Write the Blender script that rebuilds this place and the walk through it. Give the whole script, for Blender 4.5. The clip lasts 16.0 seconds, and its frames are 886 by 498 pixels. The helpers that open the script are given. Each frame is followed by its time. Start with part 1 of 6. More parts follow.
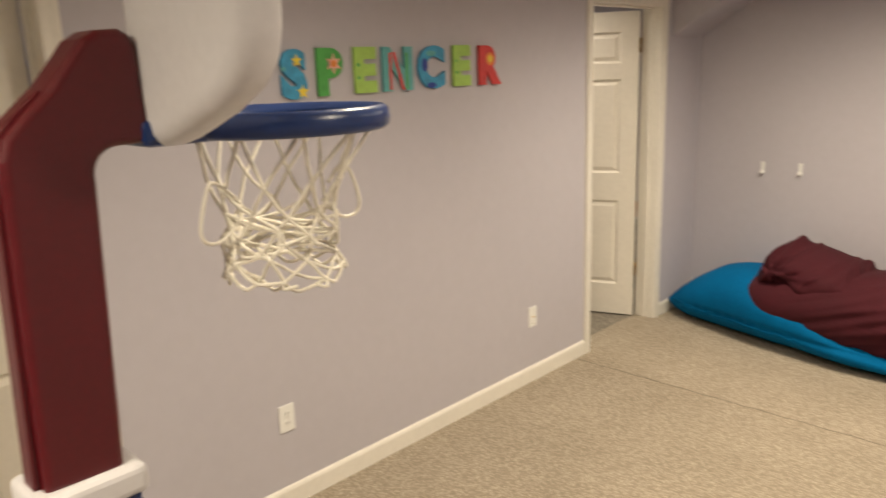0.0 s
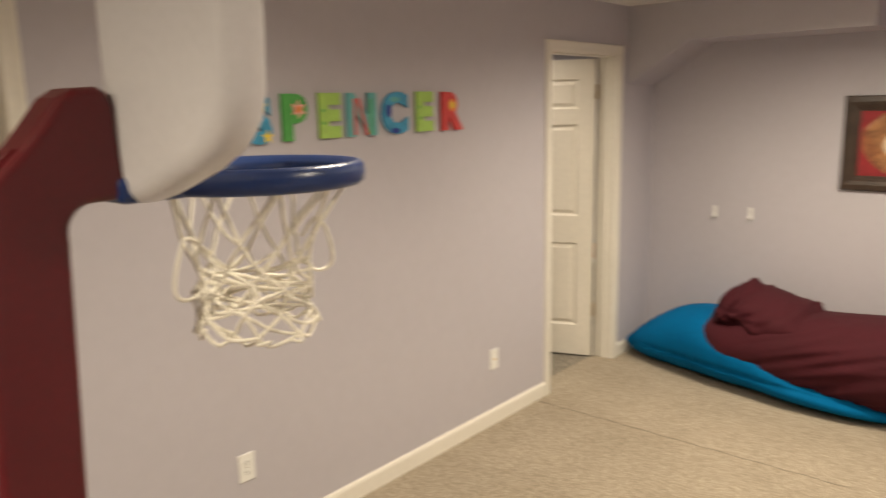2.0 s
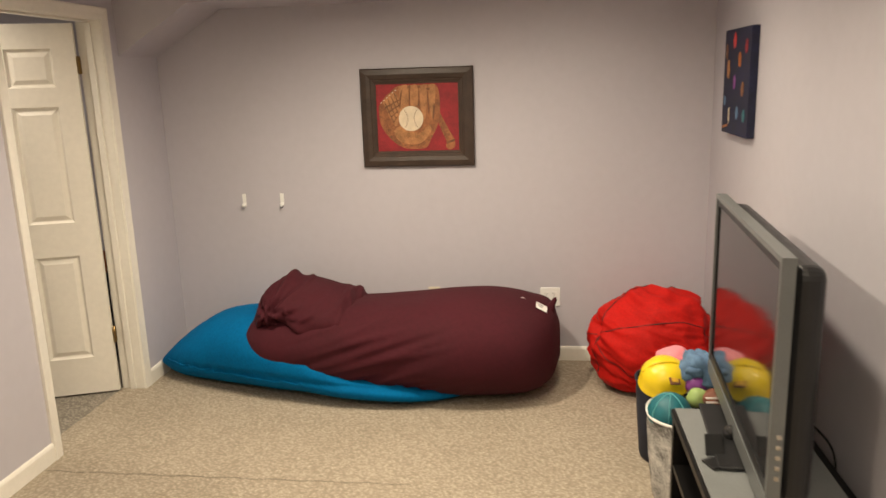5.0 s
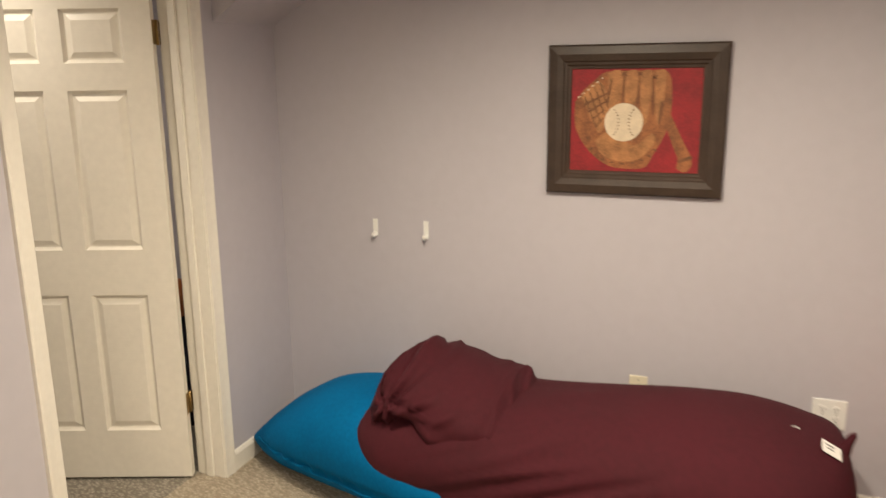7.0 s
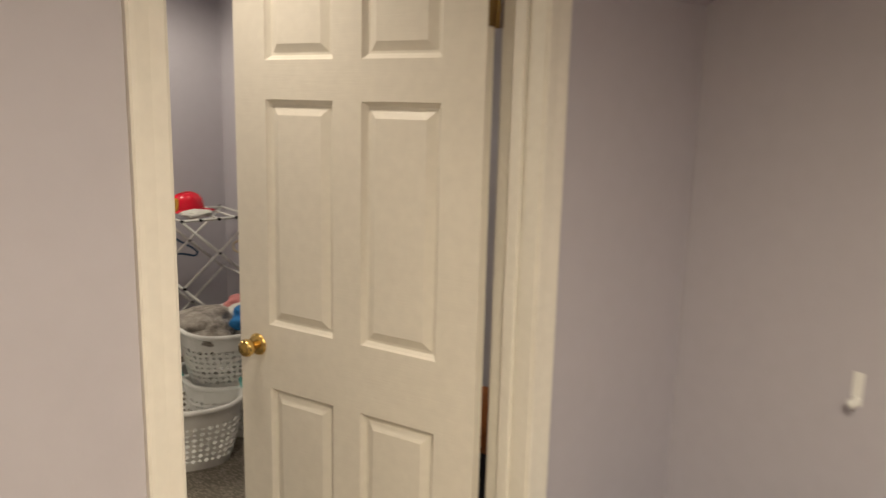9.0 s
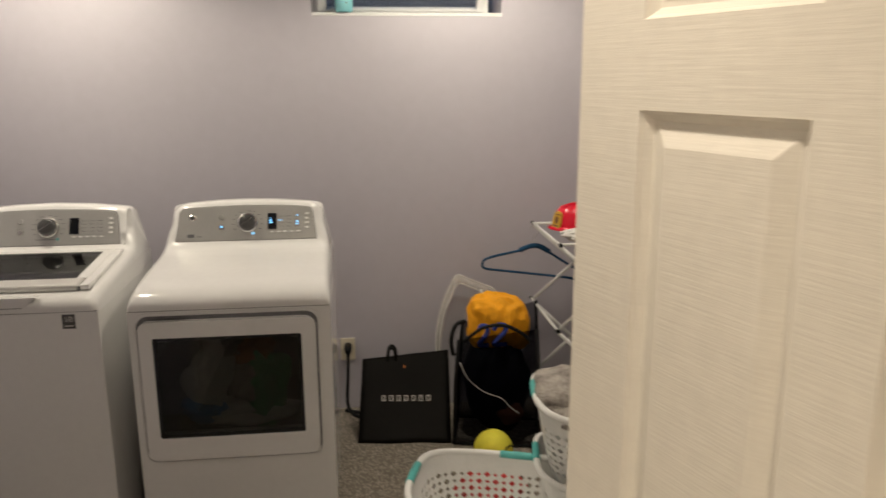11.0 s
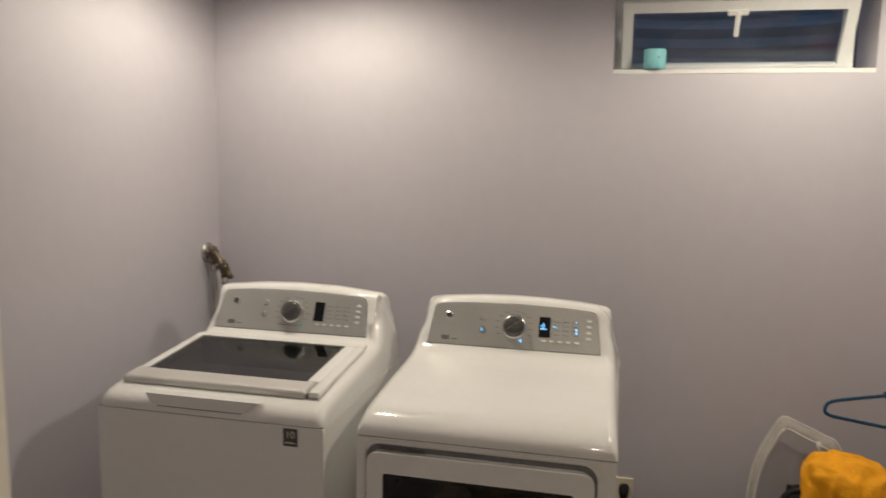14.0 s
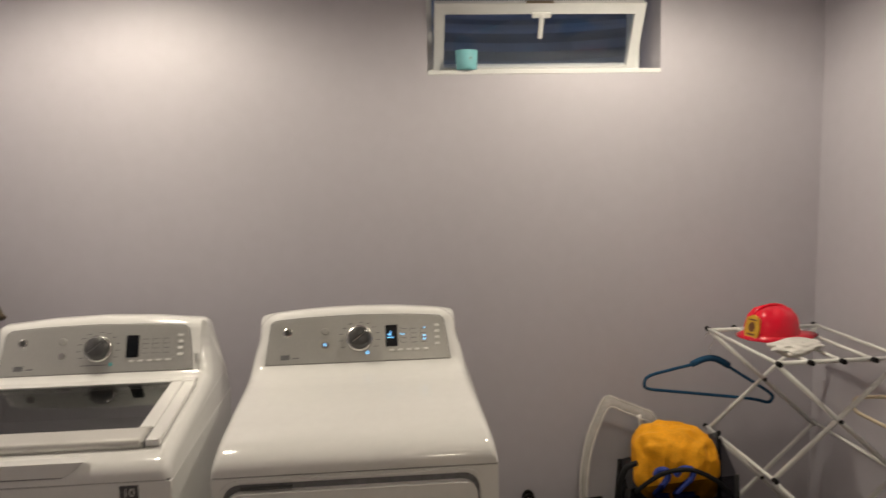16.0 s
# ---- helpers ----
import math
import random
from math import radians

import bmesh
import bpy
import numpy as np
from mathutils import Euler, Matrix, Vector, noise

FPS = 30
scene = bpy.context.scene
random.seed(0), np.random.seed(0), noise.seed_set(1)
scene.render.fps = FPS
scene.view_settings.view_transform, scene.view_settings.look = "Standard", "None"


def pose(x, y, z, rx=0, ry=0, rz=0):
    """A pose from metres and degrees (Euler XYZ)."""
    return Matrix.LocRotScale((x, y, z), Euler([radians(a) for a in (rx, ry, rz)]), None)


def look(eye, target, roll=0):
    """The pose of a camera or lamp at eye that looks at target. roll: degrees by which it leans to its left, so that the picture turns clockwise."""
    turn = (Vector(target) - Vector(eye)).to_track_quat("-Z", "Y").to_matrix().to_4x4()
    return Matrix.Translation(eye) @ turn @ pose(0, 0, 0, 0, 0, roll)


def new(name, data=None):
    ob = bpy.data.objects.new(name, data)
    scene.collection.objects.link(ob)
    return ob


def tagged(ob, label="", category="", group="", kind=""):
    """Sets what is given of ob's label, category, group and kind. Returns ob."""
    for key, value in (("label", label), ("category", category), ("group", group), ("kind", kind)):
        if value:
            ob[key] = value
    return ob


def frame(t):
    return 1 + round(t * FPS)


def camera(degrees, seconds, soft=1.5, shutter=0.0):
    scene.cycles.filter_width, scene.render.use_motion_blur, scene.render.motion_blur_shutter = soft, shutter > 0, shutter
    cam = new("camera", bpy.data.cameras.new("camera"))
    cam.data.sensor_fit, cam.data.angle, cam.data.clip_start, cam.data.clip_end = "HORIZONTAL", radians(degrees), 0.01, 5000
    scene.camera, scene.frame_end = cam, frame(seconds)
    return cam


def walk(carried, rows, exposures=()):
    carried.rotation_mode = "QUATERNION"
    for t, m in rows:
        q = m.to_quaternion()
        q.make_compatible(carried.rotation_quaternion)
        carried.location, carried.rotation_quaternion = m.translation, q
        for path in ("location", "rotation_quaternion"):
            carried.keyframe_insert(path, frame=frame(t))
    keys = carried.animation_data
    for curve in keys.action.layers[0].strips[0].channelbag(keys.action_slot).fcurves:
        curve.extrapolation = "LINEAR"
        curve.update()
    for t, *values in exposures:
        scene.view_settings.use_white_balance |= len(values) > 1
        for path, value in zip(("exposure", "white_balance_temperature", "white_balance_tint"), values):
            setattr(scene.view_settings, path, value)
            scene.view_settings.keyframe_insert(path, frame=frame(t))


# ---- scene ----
cam = camera(60.7, 16.0, shutter=0.5)
PATH = [
    (0, (0.099, 0.766, 1.736), (-1.254, 2.161, 1.264), -2.0),
    (0.5, (0.107, 0.753, 1.746), (-1.429, 1.961, 1.321), -1.9),
    (1, (0.098, 0.746, 1.757), (-1.506, 1.876, 1.371), -2.0),
    (1.5, (0.098, 0.739, 1.768), (-1.447, 1.955, 1.399), -1.7),
    (2, (0.077, 0.741, 1.77), (-1.201, 2.232, 1.39), -1.2),
    (2.5, (0.09, 0.762, 1.76), (-0.811, 2.503, 1.366), -1.1),
    (3, (0.077, 0.78, 1.764), (-0.473, 2.66, 1.361), -1.2),
    (3.5, (0.066, 0.802, 1.748), (-0.23, 2.738, 1.343), -1.7),
    (3.7, (0.062, 0.819, 1.744), (-0.175, 2.762, 1.335), -1.8),
    (5.8, (-0.187, 2.029, 1.679), (-0.511, 3.95, 1.226), -1.6),
    (6, (-0.231, 2.159, 1.687), (-0.611, 4.07, 1.234), -1.1),
    (6.5, (-0.311, 2.511, 1.673), (-0.89, 4.369, 1.212), -1.0),
    (7, (-0.417, 2.893, 1.65), (-1.102, 4.719, 1.204), -0.6),
    (7.5, (-0.523, 3.254, 1.643), (-1.422, 4.983, 1.192), 0.8),
    (8, (-0.715, 3.577, 1.646), (-1.83, 5.168, 1.171), 0.7),
    (8.5, (-0.957, 3.84, 1.642), (-2.272, 5.284, 1.211), 0.5),
    (9, (-1.17, 4.12, 1.603), (-2.707, 5.346, 1.232), 1.4),
    (9.5, (-1.492, 4.313, 1.649), (-3.131, 5.366, 1.196), 0.5),
    (9.9, (-1.717, 4.445, 1.659), (-3.47, 5.283, 1.187), -0.7),
    (10, (-1.767, 4.482, 1.659), (-3.556, 5.239, 1.183), -0.3),
    (10.2, (-1.874, 4.558, 1.662), (-3.721, 5.164, 1.19), 0.1),
    (11.25, (-2.285, 4.685, 1.645), (-4.262, 4.790, 1.195), -0.4),
    (12.3, (-2.582, 4.61, 1.615), (-4.499, 4.214, 1.207), -1.0),
    (12.5, (-2.618, 4.609, 1.609), (-4.539, 4.208, 1.218), -1.7),
    (13, (-2.729, 4.567, 1.637), (-4.66, 4.137, 1.339), -1.1),
    (13.5, (-2.857, 4.565, 1.658), (-4.774, 4.049, 1.414), 0.8),
    (14, (-2.91, 4.564, 1.638), (-4.839, 4.109, 1.37), 0.9),
    (14.5, (-2.997, 4.442, 1.604), (-4.978, 4.334, 1.356), 0.6),
    (15, (-3.029, 4.313, 1.611), (-5.007, 4.512, 1.392), -0.4),
    (15.5, (-3.031, 4.274, 1.608), (-4.992, 4.601, 1.389), -1.1),
    (16, (-3.006, 4.307, 1.604), (-4.985, 4.481, 1.369), -1.2),
]
walk(cam, [(t, look(eye, target, roll)) for t, eye, target, roll in PATH], [(0.0, -0.08), (1.0, -0.10), (2.0, -0.08), (2.5, -0.12), (3.0, -0.02), (3.5, 0.03), (6.0, 0.0), (7.5, 0.01), (8.5, -0.20), (9.0, -0.29), (9.5, -0.27), (10.2, -0.22), (12.5, 0.03), (13.0, 0.0), (13.5, -0.15), (15.0, -0.21), (16.0, -0.21)])

# ---- light ----
world = bpy.data.worlds.new("night")
scene.world = world
world.use_nodes = True
world.node_tree.nodes["Background"].inputs[0].default_value = (0.085, 0.105, 0.155, 1)
world.node_tree.nodes["Background"].inputs[1].default_value = 5.5
scene.view_settings.exposure = 0.0

# plan, in metres
WX, WB = -2.315, -2.44          # partition: playroom face, laundry face
EX, NY, SY = 0.90, 5.862, -1.6   # playroom east, north and south walls
LX, LS, LN = -5.80, 2.905, 6.02  # laundry west, south and north walls
CEIL = 2.36
DOOR0, DOOR1, DOORH = 4.510, 5.290, 2.045   # laundry door opening
CL0, CL1 = 0.885, 1.605           # closet opening


def downlight(x, y, power, warm=(1.0, 0.86, 0.65), spread=2.9, blend=0.9):
    """A recessed ceiling can: white trim ring, glowing lens, and its lamp."""
    top = CEIL
    root = tagged(new("ceiling_downlight"), "white round recessed ceiling downlight, switched on", "ceiling light", "recessed ceiling downlights")
    root.location = (x, y, top)
    bm = bmesh.new()
    spin(bm, [(0.062, -0.002), (0.066, -0.009), (0.085, -0.010), (0.092, -0.004), (0.092, 0.0)], 32)
    part("trim_ring", bm, "white_plastic", root)
    bm = bmesh.new()
    spin(bm, [(0.0, -0.003), (0.063, -0.003)], 32)
    part("lens", bm, "lamp_glow", root)
    lamp = bpy.data.lights.new("downlight_lamp", "SPOT")
    lamp.energy, lamp.color, lamp.spot_size, lamp.spot_blend, lamp.shadow_soft_size = power, warm, spread, blend, 0.06
    ob = new("downlight_lamp", lamp)
    ob.location = (x, y, top - 0.03)
    ob.parent = None
    return root


# ---- helpers ----
def link(name, bm, material, smooth=False):
    me = bpy.data.meshes.new(name)
    bm.normal_update()
    bm.to_mesh(me)
    bm.free()
    if smooth:
        me.polygons.foreach_set("use_smooth", [True] * len(me.polygons))
        if smooth == "edges":
            me.set_sharp_from_angle(angle=radians(38))
    me.materials.append(MATS[material])
    return new(name, me)


def part(name, bm, material, parent, label="", smooth=False):
    """One mesh under a thing or a part; the bmesh is in the parent's own space."""
    ob = link(name, bm, material, smooth)
    ob.parent = parent
    if label:
        tagged(ob, label)
    return ob


def thing(name, at, rz, label, category, group=""):
    ob = tagged(new(name), label, category, group)
    ob.matrix_basis = pose(*at, 0, 0, rz)
    return ob


def box(bm, x0, y0, z0, x1, y1, z1, bevel=0.0, segs=2):
    r = bmesh.ops.create_cube(bm, size=1.0)
    for v in r["verts"]:
        v.co = Vector(((x0 + x1) / 2 + v.co.x * (x1 - x0), (y0 + y1) / 2 + v.co.y * (y1 - y0), (z0 + z1) / 2 + v.co.z * (z1 - z0)))
    if bevel:
        edges = list({e for v in r["verts"] for e in v.link_edges})
        bmesh.ops.bevel(bm, geom=edges, offset=bevel, segments=segs, profile=0.5, affect="EDGES", clamp_overlap=True)
    return bm


def boxed(*a, **k):
    return box(bmesh.new(), *a, **k)


def spin(bm, profile, n, axis="z", m=None):
    """A surface turned round an axis from (radius, height) pairs."""
    rings = []
    for r, h in profile:
        ring = []
        for i in range(n):
            a = 2 * math.pi * i / n
            p = Vector((r * math.cos(a), r * math.sin(a), h))
            if axis == "x":
                p = Vector((p.z, p.x, p.y))
            elif axis == "y":
                p = Vector((p.y, p.z, p.x))
            if m is not None:
                p = m @ p
            ring.append(bm.verts.new(p))
        rings.append(ring)
    for a, b in zip(rings, rings[1:]):
        for i in range(n):
            j = (i + 1) % n
            bm.faces.new((a[i], a[j], b[j], b[i]))
    bmesh.ops.remove_doubles(bm, verts=[v for ring in rings for v in ring], dist=1e-6)
    return bm


def tube(bm, points, r, n=8, closed=False):
    """A round rod along points."""
    pts = [Vector(p) for p in points]
    count = len(pts)
    rings, up = [], None
    for i, p in enumerate(pts):
        a = pts[i - 1] if (i or closed) else p
        b = pts[(i + 1) % count] if (i < count - 1 or closed) else p
        d = (b - a).normalized()
        if up is None:
            up = d.orthogonal().normalized()
        up = (up - d * up.dot(d)).normalized()
        side = d.cross(up)
        rad = r[i] if isinstance(r, (list, tuple)) else r
        rings.append([bm.verts.new(p + rad * (math.cos(2 * math.pi * k / n) * up + math.sin(2 * math.pi * k / n) * side)) for k in range(n)])
    pairs = list(zip(rings, rings[1:])) + ([(rings[-1], rings[0])] if closed else [])
    for a, b in pairs:
        for k in range(n):
            j = (k + 1) % n
            bm.faces.new((a[k], a[j], b[j], b[k]))
    if not closed:
        bm.faces.new(list(reversed(rings[0])))
        bm.faces.new(rings[-1])
    return bm


def extrude(bm, outline, z0, z1, m=None, bevel=0.0):
    """A prism over a flat outline of (x, y) pairs."""
    lo = [bm.verts.new((x, y, z0)) for x, y in outline]
    hi = [bm.verts.new((x, y, z1)) for x, y in outline]
    n = len(lo)
    faces = [bm.faces.new(list(reversed(lo))), bm.faces.new(hi)]
    faces += [bm.faces.new((lo[i], lo[(i + 1) % n], hi[(i + 1) % n], hi[i])) for i in range(n)]
    bmesh.ops.recalc_face_normals(bm, faces=faces)
    if bevel:
        edges = [e for f in faces[:2] for e in f.edges]
        bmesh.ops.bevel(bm, geom=edges, offset=bevel, segments=4, profile=0.5, affect="EDGES", clamp_overlap=True)
    if m is not None:
        bmesh.ops.transform(bm, matrix=m, verts=bm.verts)
    return bm


def wall(bm, axis, a0, a1, u0, u1, z0, z1, holes=()):
    """A wall between a0 and a1 across, u0 and u1 along, with holes (u0, u1, z0, z1) right through it."""
    us = sorted({u0, u1, *[h[0] for h in holes], *[h[1] for h in holes]})
    zs = sorted({z0, z1, *[h[2] for h in holes], *[h[3] for h in holes]})
    full = {}
    for i in range(len(us) - 1):
        for j in range(len(zs) - 1):
            u, z = (us[i] + us[i + 1]) / 2, (zs[j] + zs[j + 1]) / 2
            full[i, j] = not any(h[0] < u < h[1] and h[2] < z < h[3] for h in holes)

    def quad(*ps):
        bm.faces.new([bm.verts.new((a, u, z) if axis == "x" else (u, a, z)) for a, u, z in ps])
    for (i, j), solid in full.items():
        if not solid:
            continue
        p, q, r, s = us[i], us[i + 1], zs[j], zs[j + 1]
        quad((a1, p, r), (a1, q, r), (a1, q, s), (a1, p, s))
        quad((a0, q, r), (a0, p, r), (a0, p, s), (a0, q, s))
        if not full.get((i - 1, j)):
            quad((a0, p, r), (a1, p, r), (a1, p, s), (a0, p, s))
        if not full.get((i + 1, j)):
            quad((a1, q, r), (a0, q, r), (a0, q, s), (a1, q, s))
        if not full.get((i, j - 1)):
            quad((a0, q, r), (a1, q, r), (a1, p, r), (a0, p, r))
        if not full.get((i, j + 1)):
            quad((a0, p, s), (a1, p, s), (a1, q, s), (a0, q, s))
    bmesh.ops.remove_doubles(bm, verts=bm.verts, dist=1e-5)
    bmesh.ops.recalc_face_normals(bm, faces=bm.faces)
    return bm


def setting(name, bm, material, label):
    return tagged(link(name, bm, material), label, name.split("_")[0], "", "structure")


# ---- materials ----
MATS = {}


def material(name, base, rough=0.6, metal=0.0, vary=0.08, scale=6.0, bump=0.0, bump_scale=60.0, spec=0.5, coat=0.0, second=None, glow=0.0, stretch=None):
    """A surface with two scales of colour variation, rough patches and fine relief, in metres."""
    m = bpy.data.materials.new(name)
    m.use_nodes = True
    t, n = m.node_tree, m.node_tree.nodes
    b = n["Principled BSDF"]
    tc = n.new("ShaderNodeTexCoord")
    big, fine = n.new("ShaderNodeTexNoise"), n.new("ShaderNodeTexNoise")
    big.inputs["Scale"].default_value, fine.inputs["Scale"].default_value = scale, scale * 14
    big.inputs["Detail"].default_value = fine.inputs["Detail"].default_value = 3
    for x in (big, fine):
        t.links.new(tc.outputs["Object"], x.inputs["Vector"])
    add = n.new("ShaderNodeMath")
    add.operation = "ADD"
    t.links.new(big.outputs[0], add.inputs[0])
    t.links.new(fine.outputs[0], add.inputs[1])
    half = n.new("ShaderNodeMath")
    half.operation = "MULTIPLY"
    half.inputs[1].default_value = 0.5
    t.links.new(add.outputs[0], half.inputs[0])
    ramp = n.new("ShaderNodeValToRGB")
    low = second or tuple(c * (1 - vary) for c in base)
    high = base if second else tuple(min(1, c * (1 + vary)) for c in base)
    ramp.color_ramp.elements[0].position, ramp.color_ramp.elements[1].position = 0.38, 0.62
    ramp.color_ramp.elements[0].color, ramp.color_ramp.elements[1].color = (*low, 1), (*high, 1)
    t.links.new(half.outputs[0], ramp.inputs[0])
    t.links.new(ramp.outputs[0], b.inputs["Base Color"])
    rr = n.new("ShaderNodeMapRange")
    rr.inputs[3].default_value, rr.inputs[4].default_value = max(0.02, rough - 0.07), min(1, rough + 0.07)
    t.links.new(big.outputs[0], rr.inputs[0])
    t.links.new(rr.outputs[0], b.inputs["Roughness"])
    b.inputs["Metallic"].default_value = metal
    b.inputs["Specular IOR Level"].default_value = spec
    b.inputs["Coat Weight"].default_value = coat
    if glow:
        b.inputs["Emission Color"].default_value = (*base, 1)
        b.inputs["Emission Strength"].default_value = glow
    if bump:
        rel = n.new("ShaderNodeTexNoise")
        rel.inputs["Scale"].default_value, rel.inputs["Detail"].default_value = bump_scale, 4
        if stretch:
            mp = n.new("ShaderNodeMapping")
            mp.inputs["Scale"].default_value = stretch
            t.links.new(tc.outputs["Object"], mp.inputs["Vector"])
            t.links.new(mp.outputs[0], rel.inputs["Vector"])
        else:
            t.links.new(tc.outputs["Object"], rel.inputs["Vector"])
        bn = n.new("ShaderNodeBump")
        bn.inputs["Strength"].default_value, bn.inputs["Distance"].default_value = bump, 0.004
        t.links.new(rel.outputs[0], bn.inputs["Height"])
        t.links.new(bn.outputs[0], b.inputs["Normal"])
    MATS[name] = m
    return m


material("wall_paint", (0.50, 0.48, 0.53), 0.55, vary=0.02, scale=1.4, bump=0.05, bump_scale=150)
material("ceiling_paint", (0.80, 0.79, 0.77), 0.8, vary=0.02, scale=1.5, bump=0.1, bump_scale=150)
material("trim_paint", (0.80, 0.77, 0.70), 0.38, vary=0.03, scale=3, bump=0.05, bump_scale=90)
material("door_paint", (0.80, 0.76, 0.68), 0.4, vary=0.03, scale=2.5, bump=0.13, bump_scale=34, stretch=(0.35, 1.0, 7.0))
material("white_plastic", (0.82, 0.82, 0.80), 0.35, vary=0.02, scale=8)
material("lamp_glow", (1.0, 0.86, 0.68), 0.5, vary=0.0, glow=14)
material("brass", (0.72, 0.50, 0.18), 0.22, metal=1.0, vary=0.1, scale=20)
material("dark_brass", (0.30, 0.20, 0.08), 0.4, metal=0.9, vary=0.2, scale=30)


def carpet(name, base, dark):
    """Looped pile in short uneven rows: cells of pile, with flecks and slow worn patches."""
    m = bpy.data.materials.new(name)
    m.use_nodes = True
    t, n = m.node_tree, m.node_tree.nodes
    b = n["Principled BSDF"]
    b.inputs["Roughness"].default_value = 0.95
    b.inputs["Specular IOR Level"].default_value = 0.15
    tc = n.new("ShaderNodeTexCoord")
    mp = n.new("ShaderNodeMapping")
    mp.inputs["Scale"].default_value = (0.8, 1.9, 1.0)
    t.links.new(tc.outputs["Object"], mp.inputs["Vector"])
    cell = n.new("ShaderNodeTexVoronoi")
    cell.inputs["Scale"].default_value = 68
    t.links.new(mp.outputs[0], cell.inputs["Vector"])
    slow = n.new("ShaderNodeTexNoise")
    slow.inputs["Scale"].default_value, slow.inputs["Detail"].default_value = 2.2, 5
    t.links.new(tc.outputs["Object"], slow.inputs["Vector"])
    fleck = n.new("ShaderNodeTexNoise")
    fleck.inputs["Scale"].default_value, fleck.inputs["Detail"].default_value = 60, 3
    t.links.new(tc.outputs["Object"], fleck.inputs["Vector"])
    r1 = n.new("ShaderNodeValToRGB")
    r1.color_ramp.elements[0].position, r1.color_ramp.elements[1].position = 0.05, 0.62
    r1.color_ramp.elements[0].color, r1.color_ramp.elements[1].color = (*base, 1), (*dark, 1)
    t.links.new(cell.outputs["Distance"], r1.inputs[0])
    mix = n.new("ShaderNodeMix")
    mix.data_type, mix.blend_type = "RGBA", "MULTIPLY"
    mix.inputs[0].default_value = 1.0
    r2 = n.new("ShaderNodeValToRGB")
    r2.color_ramp.elements[0].position, r2.color_ramp.elements[1].position = 0.3, 0.7
    r2.color_ramp.elements[0].color, r2.color_ramp.elements[1].color = (0.72, 0.71, 0.69, 1), (1, 1, 1, 1)
    avg = n.new("ShaderNodeMath")
    avg.operation = "MULTIPLY_ADD"
    avg.inputs[1].default_value = 0.65
    half = n.new("ShaderNodeMath")
    half.operation = "MULTIPLY"
    half.inputs[1].default_value = 0.35
    t.links.new(slow.outputs[0], half.inputs[0])
    t.links.new(fleck.outputs[0], avg.inputs[0])
    t.links.new(half.outputs[0], avg.inputs[2])
    t.links.new(avg.outputs[0], r2.inputs[0])
    t.links.new(r1.outputs[0], mix.inputs[6])
    t.links.new(r2.outputs[0], mix.inputs[7])
    t.links.new(mix.outputs[2], b.inputs["Base Color"])
    bump = n.new("ShaderNodeBump")
    bump.inputs["Strength"].default_value, bump.inputs["Distance"].default_value = 0.9, 0.006
    bump.invert = True
    t.links.new(cell.outputs["Distance"], bump.inputs["Height"])
    t.links.new(bump.outputs[0], b.inputs["Normal"])
    MATS[name] = m


carpet("carpet", (0.64, 0.552, 0.442), (0.37, 0.315, 0.245))
# the same beige carpet, with the laundry's shade put into its colour
carpet("shaded_carpet", (0.52, 0.47, 0.40), (0.24, 0.215, 0.18))
material("seam", (0.26, 0.22, 0.17), 0.95, vary=0.3, scale=40)

# ---- structure ----
T = 0.12
setting("floor", boxed(WB - 0.01, SY - T, -0.1, EX + T, NY + T, 0.0), "carpet", "beige looped-pile carpet over the playroom floor")
setting("floor_laundry", boxed(LX - T, LS - T, -0.1, WB - 0.01, LN + T, -0.0005), "shaded_carpet", "beige looped-pile carpet over the laundry floor, coloured darker for shade")
seam = bmesh.new()
for i in range(40):
    x = -2.30 + i * 0.0425
    box(seam, x, 4.350 + 0.004 * math.sin(i * 1.3), -0.004, x + 0.0425, 4.3545 + 0.004 * math.sin(i * 1.3), 0.0025)
setting("carpet_seam", seam, "seam", "narrow dark seam between two carpet pieces")

setting("wall_west", wall(bmesh.new(), "x", WB, WX, SY - T, LN + T, 0, CEIL, [(DOOR0 - 0.02, DOOR1 + 0.02, -1, DOORH + 0.02), (CL0 - 0.02, CL1 + 0.02, -1, 2.09)]), "wall_paint", "pale lavender-grey painted wall with two door openings")
setting("wall_north", wall(bmesh.new(), "y", NY, NY + T, WX, EX + T, 0, CEIL), "wall_paint", "pale lavender-grey painted end wall")
setting("wall_east", wall(bmesh.new(), "x", EX, EX + T, SY, NY, 0, CEIL), "wall_paint", "pale lavender-grey painted side wall")
setting("wall_south", wall(bmesh.new(), "y", SY - T, SY, WX, EX + T, 0, CEIL), "wall_paint", "pale lavender-grey painted wall")
WIN = (4.51, 5.38, 1.922, 2.34)
setting("wall_laundry_west", wall(bmesh.new(), "x", LX - 0.25, LX, LS - T, LN + T, 0, CEIL, [WIN]), "wall_paint", "pale grey painted laundry wall with a small high window")
setting("wall_laundry_south", wall(bmesh.new(), "y", LS - T, LS, LX, WB, 0, CEIL), "wall_paint", "pale grey painted laundry side wall")
setting("wall_laundry_north", wall(bmesh.new(), "y", LN, LN + T, LX, WB, 0, CEIL), "wall_paint", "pale grey painted laundry side wall")
setting("wall_closet", boxed(WB - 0.7, CL0 - 0.3, 0, WB - 0.66, CL1 + 0.3, CEIL), "wall_paint", "plain closet back wall")
setting("ceiling", boxed(LX - 0.25, SY - T, CEIL, EX + T, LN + T, CEIL + 0.1), "ceiling_paint", "flat white painted ceiling")

